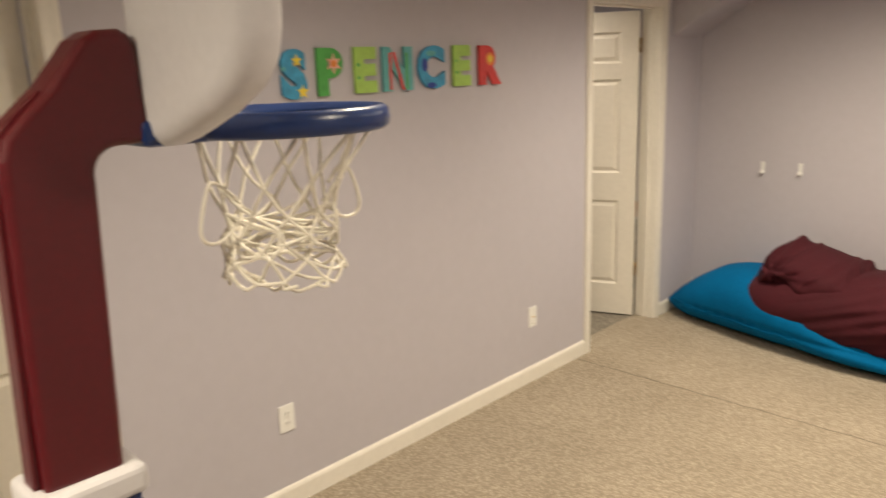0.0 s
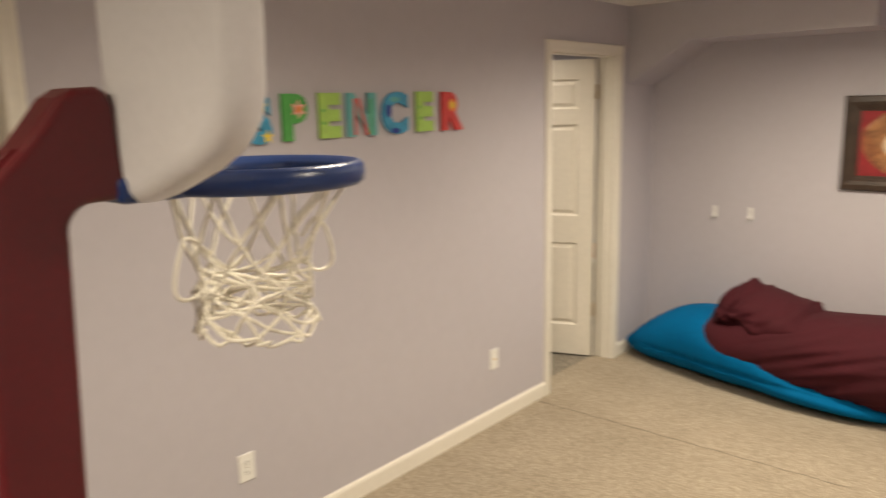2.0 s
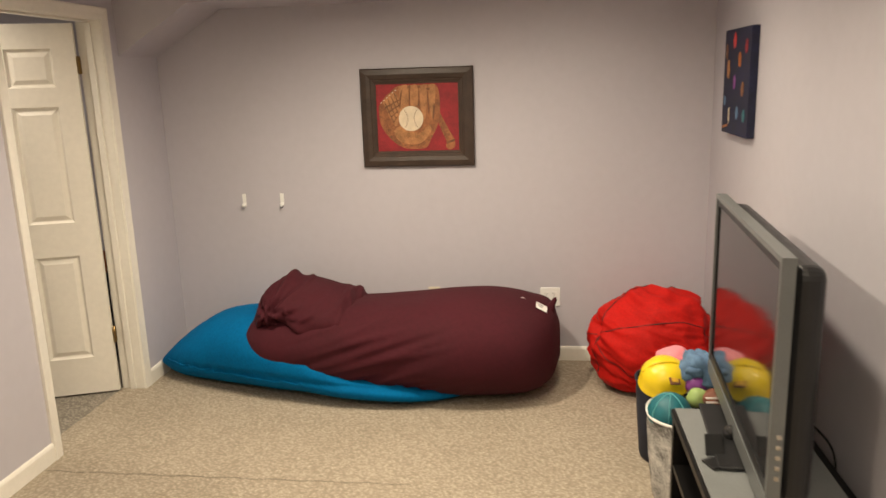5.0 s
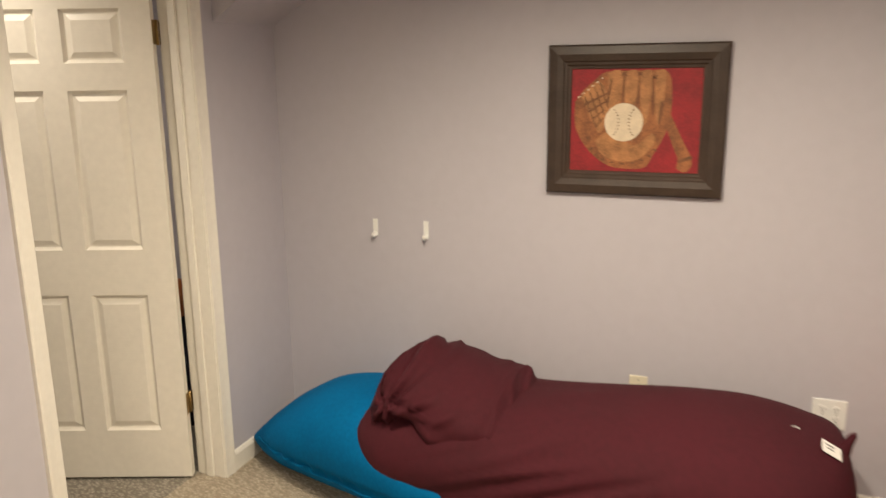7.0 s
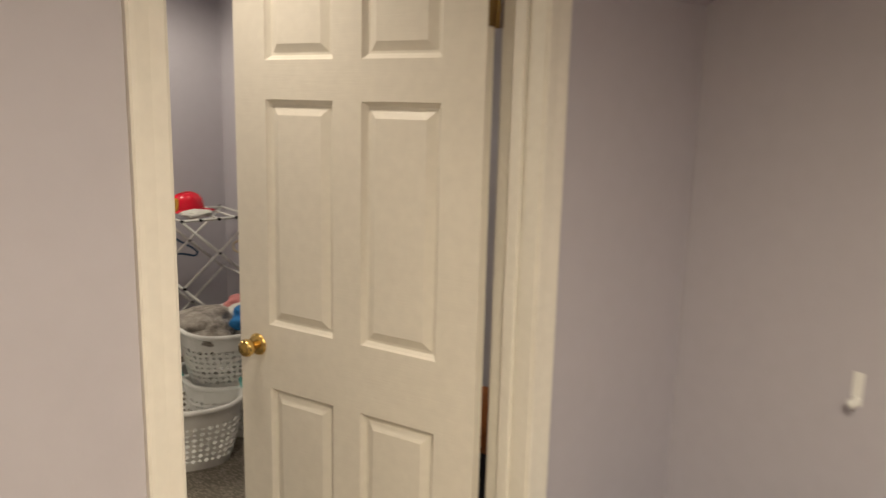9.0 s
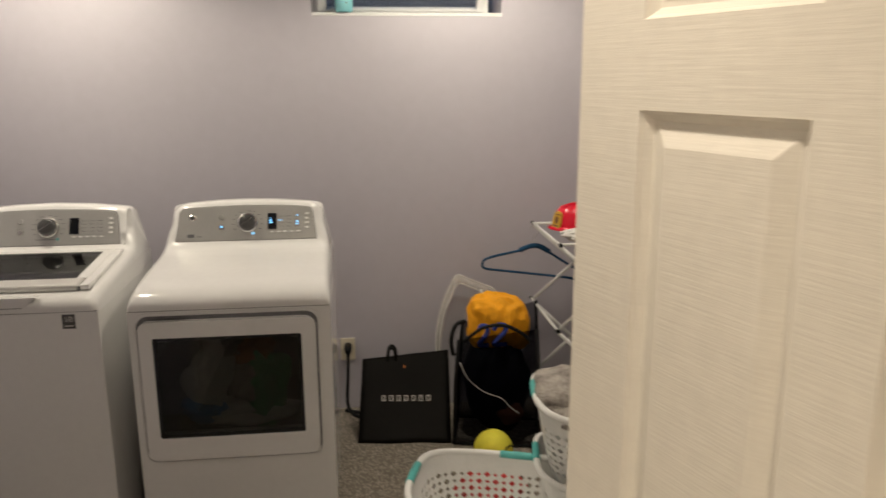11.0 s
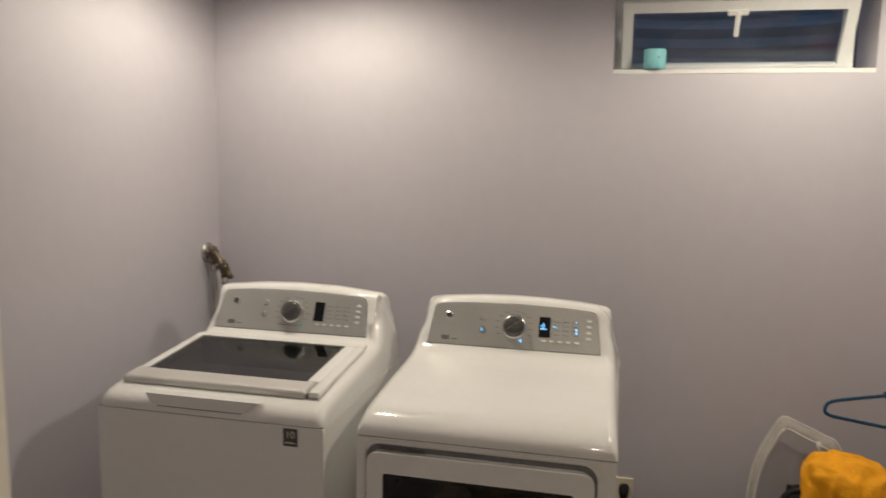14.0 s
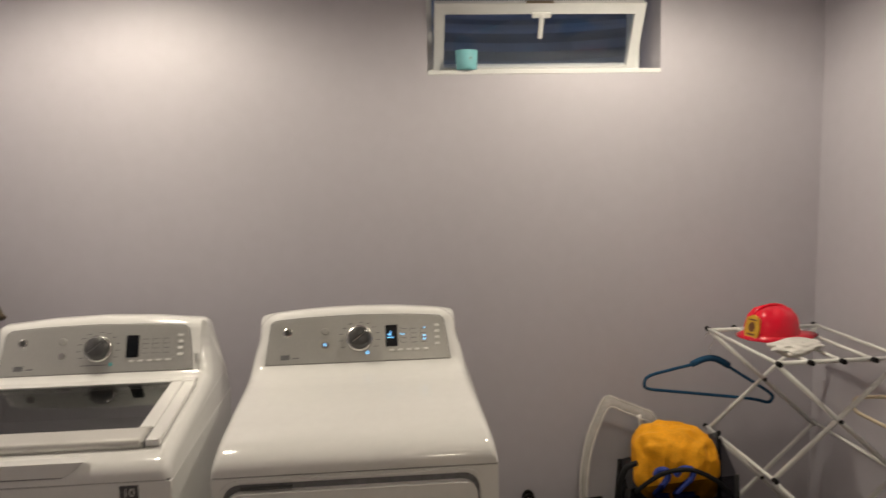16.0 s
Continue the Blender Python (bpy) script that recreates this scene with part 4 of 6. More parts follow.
# ---- pictures ----
def baseball_picture():
    x0, x1, z0, z1 = -1.081, -0.423, 1.195, 1.760
    cx, cz, w, h = (x0 + x1) / 2, (z0 + z1) / 2, x1 - x0, z1 - z0
    root = thing("framed_picture", (cx, NY, cz), 0, "framed painting of a baseball in a glove, dark brown frame", "picture")
    prof = [(1.19 * d, y) for d, y in ((0.0, 0.0), (0.0, -0.020), (0.006, -0.027), (0.030, -0.031), (0.050, -0.026), (0.054, -0.021), (0.062, -0.020), (0.066, -0.015), (0.074, -0.014), (0.078, -0.006), (0.078, 0.0))]
    corners = [(-w / 2, -h / 2, 1, 1), (w / 2, -h / 2, -1, 1), (w / 2, h / 2, -1, -1), (-w / 2, h / 2, 1, -1)]
    for i in range(4):
        bm = bmesh.new()
        rows = [[bm.verts.new((a + sx * d, y, b + sz * d)) for d, y in prof] for a, b, sx, sz in (corners[i], corners[(i + 1) % 4])]
        for k in range(len(prof) - 1):
            bm.faces.new((rows[0][k], rows[1][k], rows[1][k + 1], rows[0][k + 1]))
        bmesh.ops.recalc_face_normals(bm, faces=bm.faces)
        part("frame_rail", bm, "frame_wood", root)
    iw, ih = w - 0.180, h - 0.180
    art = part("painting", boxed(-iw / 2, -0.010, -ih / 2, iw / 2, -0.002, ih / 2), "paint_red", root, "painted ball and glove on red")

    def at(u, v):
        return ((u - 0.5) * iw, (0.5 - v) * ih)

    def shape(name, pts, mat, layer):
        part(name, blob(bmesh.new(), [at(*p) for p in pts], -0.0104 - 0.0005 * layer, -0.0098), mat, art)

    def rounded(pts, n=48):
        loop = [tuple(p) for p in catmull(pts + pts[:1], n)][:-1]
        return [(min(0.995, max(0.005, u)), min(0.995, max(0.005, v))) for u, v in loop]
    shape("bat", rounded([(0.76, 0.40), (0.81, 0.52), (0.90, 0.74), (0.945, 0.84), (0.95, 0.93), (0.90, 0.99), (0.84, 0.95), (0.845, 0.86), (0.79, 0.70), (0.75, 0.55)]), "paint_tan", 0)
    shape("bat_band", rounded([(0.85, 0.87), (0.94, 0.83), (0.945, 0.86), (0.855, 0.90)], 16), "paint_brown", 1)
    shape("glove", rounded([(0.03, 0.32), (0.10, 0.20), (0.19, 0.10), (0.27, 0.03), (0.45, 0.02), (0.60, 0.02), (0.74, 0.03), (0.78, 0.25), (0.77, 0.50), (0.73, 0.66), (0.66, 0.82), (0.60, 0.95), (0.45, 0.97), (0.30, 0.94), (0.15, 0.80), (0.04, 0.58)]), "paint_tan", 1)
    for u, wd, tone in ((0.34, 0.055, "paint_light_tan"), (0.465, 0.05, "paint_light_tan"), (0.58, 0.045, "paint_light_tan"), (0.685, 0.04, "paint_light_tan")):
        shape("finger", rounded([(u - wd, 0.03), (u + wd, 0.03), (u + wd * 0.85, 0.30), (u + wd * 0.3, 0.52), (u - wd * 0.3, 0.50), (u - wd * 0.85, 0.30)], 24), tone, 2)
    shape("web", rounded([(0.08, 0.27), (0.22, 0.12), (0.30, 0.33), (0.24, 0.62), (0.17, 0.50)], 24), "paint_light_tan", 2)
    for i in range(4):
        shape("web_lace", [(0.10 + 0.04 * i, 0.27 - 0.045 * i), (0.11 + 0.04 * i, 0.265 - 0.045 * i), (0.215 + 0.028 * i, 0.58 - 0.07 * i), (0.205 + 0.028 * i, 0.585 - 0.07 * i)], "paint_brown", 3)
        shape("web_lace", [(0.10 + 0.035 * i, 0.34 + 0.07 * i), (0.105 + 0.035 * i, 0.355 + 0.07 * i), (0.29 - 0.01 * i, 0.24 + 0.08 * i), (0.285 - 0.01 * i, 0.225 + 0.08 * i)], "paint_brown", 3)
    shape("palm", rounded([(0.20, 0.70), (0.32, 0.60), (0.50, 0.74), (0.64, 0.62), (0.66, 0.72), (0.55, 0.87), (0.40, 0.90), (0.26, 0.84)], 36), "paint_light_tan", 3)
    for u, v, a, b, t in ((0.41, 0.24, 0.008, 0.22, 0.1), (0.525, 0.26, 0.006, 0.20, 0.05), (0.635, 0.28, 0.006, 0.22, -0.1), (0.30, 0.22, 0.010, 0.14, 0.3), (0.70, 0.42, 0.012, 0.12, 0.2)):
        shape("crease", oval(u, v, a, b, 14, t * 0.4), "paint_brown", 3)
    for i in range(9):
        a = math.pi * (0.12 + 0.76 * i / 8)
        shape("lace", oval(0.42 + 0.27 * math.cos(a), 0.70 + 0.22 * math.sin(a), 0.018, 0.010, 10, 0.6 - i * 0.15), "paint_brown", 4)
    for u, v in ((0.41, 0.05), (0.53, 0.05), (0.64, 0.085)):
        for t in (0.7, -0.7):
            shape("lace", oval(u, v, 0.030, 0.008, 10, t), "paint_brown", 4)
    for i in range(6):
        shape("fringe", oval(0.06 + 0.036 * i, 0.27 - 0.036 * i, 0.012, 0.006, 8, -0.6), "paint_cream", 4)
    rr = 0.150
    shape("ball", [(0.42 + rr * math.cos(2 * math.pi * i / 40), 0.515 + rr * 1.24 * math.sin(2 * math.pi * i / 40)) for i in range(40)], "paint_cream", 5)
    for s in (-1, 1):
        for i in range(9):
            a = -0.85 + 1.7 * i / 8
            shape("stitch", oval(0.42 + s * (0.135 - 0.095 * math.cos(a)), 0.515 + 0.16 * math.sin(a), 0.009, 0.006, 8, s * (0.7 - a * 0.4)), "paint_brown", 6)


baseball_picture()


def navy_canvas():
    root = thing("canvas_picture", (EX, 5.24, 1.635), -90, "navy blue unframed canvas print with small coloured motifs", "picture")
    cv = part("canvas", boxed(-0.24, -0.036, -0.245, 0.24, 0, 0.245, bevel=0.003), "canvas_navy", root)
    rnd = random.Random(3)
    for u, v, a, b, mat in ((-0.19, 0.145, 0.024, 0.036, "paint_brown"), (-0.145, 0.06, 0.026, 0.044, "paint_light_tan"), (-0.045, 0.19, 0.026, 0.034, "letter_red"), (-0.02, 0.0, 0.022, 0.034, "toy_purple"), (-0.195, -0.09, 0.020, 0.024, "toy_denim"), (-0.10, -0.16, 0.014, 0.036, "hanger_beige"), (0.06, 0.10, 0.024, 0.036, "cloth_rust"), (0.13, -0.03, 0.024, 0.034, "paint_brown"), (0.05, -0.14, 0.022, 0.028, "toy_denim"), (0.17, 0.16, 0.022, 0.032, "paint_red"), (0.17, -0.15, 0.024, 0.028, "toy_teal")):
        pts = [(u + a * (1 + rnd.uniform(-0.18, 0.18)) * math.cos(2 * math.pi * k / 18), v + b * (1 + rnd.uniform(-0.18, 0.18)) * math.sin(2 * math.pi * k / 18)) for k in range(18)]
        part("motif", blob(bmesh.new(), pts, -0.0375, -0.0362), mat, cv)
    part("motif", blob(bmesh.new(), [(-0.225, -0.215), (-0.12, -0.200), (-0.12, -0.212), (-0.225, -0.228)], -0.0375, -0.0362), "paint_tan", cv)


navy_canvas()


# ---- television corner ----
def tv_stand():
    root = thing("tv_stand", (0, 0, 0), 0, "low black wooden television stand with a grey glass top", "tv stand")
    x0, x1, y0, y1, z = 0.435, 0.865, 3.47, 4.15, 0.475
    part("top", boxed(x0, y0, z - 0.03, x1, y1, z, bevel=0.004), "black_wood", root)
    part("glass_top", boxed(x0 + 0.012, y0 + 0.012, z + 0.0005, x1 - 0.03, y1 - 0.012, z + 0.007, bevel=0.002), "grey_glass", root, "grey glossy glass top sheet")
    for y in (y0, y1 - 0.03):
        part("side_panel", boxed(x0 + 0.006, y, 0.0, x1, y + 0.03, z - 0.03, bevel=0.003), "black_wood", root)
    part("back_panel", boxed(x1 - 0.012, y0 + 0.03, 0.02, x1, y1 - 0.03, z - 0.03), "black_wood", root)
    for zz in (0.04, 0.24):
        part("shelf", boxed(x0 + 0.01, y0 + 0.03, zz, x1 - 0.012, y1 - 0.03, zz + 0.022), "black_wood", root)


def television():
    root = thing("television", (0.608, 3.915, 0), 86.2, "flat grey television with a dark glossy screen, switched off", "television")
    w, z0, z1 = 0.53, 0.505, 1.232
    part("bezel", wall(bmesh.new(), "y", -0.018, 0.018, -w, w, z0, z1, [(-w + 0.016, w - 0.016, z0 + 0.060, z1 - 0.016)]), "silver_plastic", root, "grey plastic screen surround")
    part("screen", boxed(-w + 0.014, 0.006, z0 + 0.058, w - 0.014, 0.009, z1 - 0.014), "screen", root, "dark glossy screen")
    part("inner_bezel", wall(bmesh.new(), "y", 0.0095, 0.0135, -w + 0.0165, w - 0.0165, z0 + 0.0605, z1 - 0.0165, [(-w + 0.040, w - 0.040, z0 + 0.090, z1 - 0.040)]), "black_plastic", root)
    bm = boxed(-w + 0.02, -0.105, z0 + 0.03, w - 0.02, -0.018, z1 - 0.03, bevel=0.035, segs=4)
    back = part("back_shell", bm, "black_plastic", root)
    for i in range(5):
        part("button", boxed(-w - 0.003, -0.012, 0.62 + i * 0.030, -w + 0.002, 0.002, 0.634 + i * 0.030, bevel=0.001), "chrome", root)
    part("pedestal", boxed(-0.05, -0.075, 0.484, 0.05, -0.02, z0 + 0.06, bevel=0.006), "black_plastic", root)
    part("foot", boxed(-0.24, -0.16, 0.483, 0.24, 0.09, 0.495, bevel=0.005), "black_plastic", root)


def tv_cable():
    root = thing("power_cable", (0, 0, 0), 0, "black cable hanging behind the television stand", "cable")
    part("cord", tube(bmesh.new(), [tuple(p) for p in catmull([(0.70, 3.90, 0.62), (0.78, 3.86, 0.60), (0.868, 3.80, 0.52), (0.885, 3.78, 0.40), (0.885, 3.78, 0.20), (0.885, 3.80, 0.006)], 30)], 0.004, 6), "rubber_black", root, "", True)


def device_stand():
    root = thing("device_stand", (0.512, 3.735, 0.482), 24, "small folded black plastic device stand on the glass", "device stand")
    part("foot_plate", boxed(-0.045, -0.040, 0.0, 0.030, 0.025, 0.008, bevel=0.003), "black_plastic", root)
    part("rest", moved_to(boxed(-0.030, -0.004, 0.0, 0.030, 0.004, 0.070, bevel=0.003), Matrix.Translation((0.012, 0.030, 0.006)) @ pose(0, 0, 0, -28, 0, -22)), "black_plastic", root, "leaning black plate")
    part("lip", boxed(-0.043, -0.044, 0.006, 0.018, -0.037, 0.014, bevel=0.002), "black_plastic", root)


def webcam():
    root = thing("webcam", (0.590, 3.890, 0.482), 20, "small round glossy black webcam with chrome lens", "webcam")
    part("body", lump((0, 0, 0.028), (0.030, 0.028, 0.026), 2, 0.04, n=12), "screen", root, "", True)
    part("lens_ring", spin(bmesh.new(), [(0.0, -0.030), (0.009, -0.031), (0.012, -0.027), (0.013, -0.022)], 18, "y", Matrix.Translation((0, 0, 0.030))), "chrome", root, "chrome lens ring", True)
    part("foot", spin(bmesh.new(), [(0.0, 0.0), (0.022, 0.0), (0.020, 0.006), (0.0, 0.008)], 18), "black_plastic", root, "", True)


def moved_to(bm, m):
    bmesh.ops.transform(bm, matrix=m, verts=bm.verts)
    return bm


def toy_bin(at, r, h, mat, rim, lining, label):
    """A round soft bin: printed outside, dark lining, bound rim."""
    root = thing("toy_bin", at, 0, label, "storage bin", "toy bins")
    bm = bmesh.new()
    spin(bm, [(0.0, 0.0), (r * 0.80, 0.0), (r * 0.85, 0.02), (r * 0.93, h * 0.45), (r * 0.98, h * 0.83), (r, h - 0.004)], 56)
    inner = bmesh.new()
    spin(inner, [(r - 0.001, h - 0.003), (r - 0.007, h - 0.008), (r * 0.93, h * 0.7), (r * 0.80, 0.03), (0.0, 0.012)], 56)
    for b in (bm, inner):
        for v in b.verts:
            k = 0.007 * noise.noise(v.co * 6)
            v.co.x += k
            v.co.y -= k
    part("body", bm, mat, root, "", True)
    part("lining", inner, lining, root, "navy cloth lining", True)
    ring = [(r * math.cos(2 * math.pi * i / 40), r * math.sin(2 * math.pi * i / 40), h + 0.004 * math.sin(5 * math.pi * i / 20)) for i in range(40)]
    part("rim_binding", tube(bmesh.new(), ring, 0.0062, 8, True), rim, root, "", True)


def toy(name, label, cat, at, size, seed, mat, rough=0.06, extra=None):
    root = thing(name, at, 0, label, cat, "toys heaped in the bin")
    part("body", lump((0, 0, 0), size, seed, rough, n=14), mat, root, "", True)
    for nm, bm, m2 in (extra or []):
        part(nm, bm, m2, root, "", True)
    return root


tv_stand()
television()
tv_cable()
device_stand()
webcam()
toy_bin((0.565, 4.345, 0), 0.188, 0.372, "bin_print", "cloth_white", "cloth_navy", "round cream fabric toy bin with a dark print")
toy_bin((0.525, 4.690, 0), 0.150, 0.370, "cloth_navy", "cloth_navy", "cloth_navy", "round navy cloth toy bin heaped with toys")
toy("play_ball", "dark teal striped rubber play ball in the bin", "ball", (0.462, 4.325, 0.372), (0.086, 0.086, 0.086), 1, "toy_teal", 0.0, [("stripe", tube(bmesh.new(), [(0.0865 * math.cos(a) * c, 0.0865 * math.sin(a) * c, 0.0865 * s) for a in [0.7 + k] for c, s in ((math.cos(t), math.sin(t)) for t in [i * math.pi / 14 - math.pi / 2 for i in range(15)])], 0.0020, 5), "letter_teal") for k in (2.2, 3.0, 3.8, 4.6)])
dome = bmesh.new()
spin(dome, [(0.0, 0.070), (0.035, 0.067), (0.070, 0.052), (0.094, 0.022), (0.102, -0.012), (0.106, -0.030), (0.112, -0.036), (0.108, -0.040)], 32)
crest = tube(bmesh.new(), [tuple(p) for p in catmull([(-0.085, 0, 0.030), (-0.05, 0, 0.062), (0, 0, 0.073), (0.05, 0, 0.062), (0.085, 0, 0.030)], 12)], 0.006, 6)
lay = pose(0, 0, 0, 20, -8, 0)
hat = thing("toy_helmet", (0.478, 4.590, 0.428), 0, "yellow plastic toy helmet with a dark emblem", "toy helmet", "toys heaped in the bin")
part("dome", moved_to(dome, lay), "toy_yellow", hat, "", True)
part("crest", moved_to(crest, lay), "toy_yellow", hat, "", True)
emblem = part("emblem", moved_to(boxed(-0.024, -0.003, -0.022, 0.024, 0.003, 0.022, bevel=0.002), Matrix.Translation((0.030, -0.083, 0.012)) @ pose(0, 0, 0, -48, 8, 18)), "paint_brown", hat, "dark square emblem")
part("emblem_mark", moved_to(boxed(-0.014, -0.0045, -0.012, 0.014, -0.0025, 0.012), Matrix.Translation((0.030, -0.083, 0.012)) @ pose(0, 0, 0, -48, 8, 18)), "badge_gold", emblem)
toy("soft_toy", "pink plush soft toy on the toy heap", "soft toy", (0.545, 4.735, 0.435), (0.080, 0.070, 0.066), 3, "toy_pink", 0.14)
toy("soft_toy", "shaggy denim-blue plush toy on the heap", "soft toy", (0.640, 4.590, 0.460), (0.095, 0.072, 0.066), 5, "toy_denim", 0.60, [("ear", lump((0.05, -0.05, 0.045), (0.035, 0.02, 0.03), 6, 0.4, n=10), "toy_denim"), ("paw", lump((-0.045, -0.055, 0.010), (0.035, 0.025, 0.025), 16, 0.4, n=10), "toy_denim")])
toy("soft_toy", "small purple plush toy in the bin", "soft toy", (0.600, 4.540, 0.408), (0.045, 0.036, 0.040), 8, "toy_purple", 0.12)
toy("toy_block", "green soft toy block in the bin", "toy", (0.595, 4.455, 0.385), (0.045, 0.038, 0.040), 9, "toy_green", 0.12)
toy("soft_toy", "brown plush toy with white stripes", "soft toy", (0.660, 4.430, 0.395), (0.050, 0.042, 0.040), 11, "toy_brown", 0.16, [("stripe", boxed(-0.05, -0.052, 0.0 + 0.018 * k, 0.03, -0.046, 0.007 + 0.018 * k), "print_white") for k in (-1, 0, 1)])
toy("toy_truck", "small red and yellow plastic toy", "toy", (0.645, 4.330, 0.350), (0.050, 0.036, 0.030), 12, "toy_red", 0.1, [("cab", boxed(0.02, -0.03, 0.0, 0.065, 0.03, 0.045, bevel=0.008), "toy_yellow")])
toy("picture_book", "pale green board book leaning in the bin", "book", (0.575, 4.270, 0.340), (0.060, 0.045, 0.024), 13, "toy_green", 0.03)

# ---- laundry: machines ----
def appliance_shell(profile, half, root, name, mat, taper=0.11, z0=0.90, z1=1.13, hole=None):
    """A moulded cover swept along that side profile (x, z): soft shoulders, narrowing towards the top of its console."""
    pts = []
    for (ax, az), (bx, bz) in zip(profile, profile[1:]):
        n = max(1, round(math.hypot(bx - ax, bz - az) / 0.022))
        pts += [(ax + (bx - ax) * k / n, az + (bz - az) * k / n) for k in range(n)]
    pts.append(profile[-1])
    normals = []
    for k in range(len(pts)):
        lo, hi = pts[max(0, k - 2)], pts[min(len(pts) - 1, k + 2)]
        d = math.hypot(hi[0] - lo[0], hi[1] - lo[1])
        normals.append(((lo[1] - hi[1]) / d, (hi[0] - lo[0]) / d))
    inner = hole[0] if hole else 0.20
    across = [-1, -0.5, 0, 0.5, 1]
    bm = bmesh.new()
    rows = []
    for (px, pz), (nx, nz) in zip(pts, normals):
        f = max(0.0, min(1.0, (pz - z0) / (z1 - z0)))
        f = f * f * (3 - 2 * f)
        h = half * (1 - taper * f)
        r = (0.004 + 0.022 * max(0.0, min(1.0, (pz - 0.872) / 0.04))) + 0.030 * f
        if px < -0.62:
            r = min(r, 0.02)
        row = []
        cols = [(-inner - (h - r - inner) * k / 2, 0.0) for k in (2, 1)] + [(inner * a, 0.0) for a in across] + [(inner + (h - r - inner) * k / 2, 0.0) for k in (1, 2)]
        turn = [(h - r + r * math.sin(radians(a)), r * (1 - math.cos(radians(a)))) for a in (18, 36, 54, 72, 90)]
        cols = [(-y, d) for y, d in reversed(turn)] + cols + turn
        for y, d in cols:
            # the console's top edge is gently crowned
            drop = 0.026 * (y / half) ** 2 if pz > 1.05 else 0.0
            drop *= min(1.0, max(0.0, (pz - 1.05) / 0.05))
            row.append(bm.verts.new((px + nx * d, y, pz + nz * d - drop)))
        rows.append(row)
    m = len(rows[0])
    for k, (a, b) in enumerate(zip(rows, rows[1:])):
        for c in range(m - 1):
            mid = (pts[k][0] + pts[k + 1][0]) / 2
            if hole and 7 <= c <= 10 and hole[1] < mid < hole[2] and pts[k][1] > 0.9:
                continue
            bm.faces.new((a[c], a[c + 1], b[c + 1], b[c]))
    bm.faces.new([r[0] for r in rows])
    bm.faces.new([r[-1] for r in reversed(rows)])
    bmesh.ops.recalc_face_normals(bm, faces=bm.faces)
    return part(name, bm, mat, root, "", "edges")


def on_panel(y, s, off=0.0, base=(-0.505, 1.006), top=(-0.560, 1.128)):
    """A matrix on the console's sloping panel: s from 0 (low) to 1 (high) across it, its z out of the panel."""
    d = Vector((top[0] - base[0], 0, top[1] - base[1]))
    p = Vector((base[0], y, base[1])) + d * s
    up = d.normalized()
    right = Vector((0, 1, 0))
    out = right.cross(up)
    return Matrix(((right.x, up.x, out.x, p.x + out.x * off), (right.y, up.y, out.y, p.y + out.y * off), (right.z, up.z, out.z, p.z + out.z * off), (0, 0, 0, 1)))


def moved(bm, m):
    bmesh.ops.transform(bm, matrix=m, verts=bm.verts)
    return bm


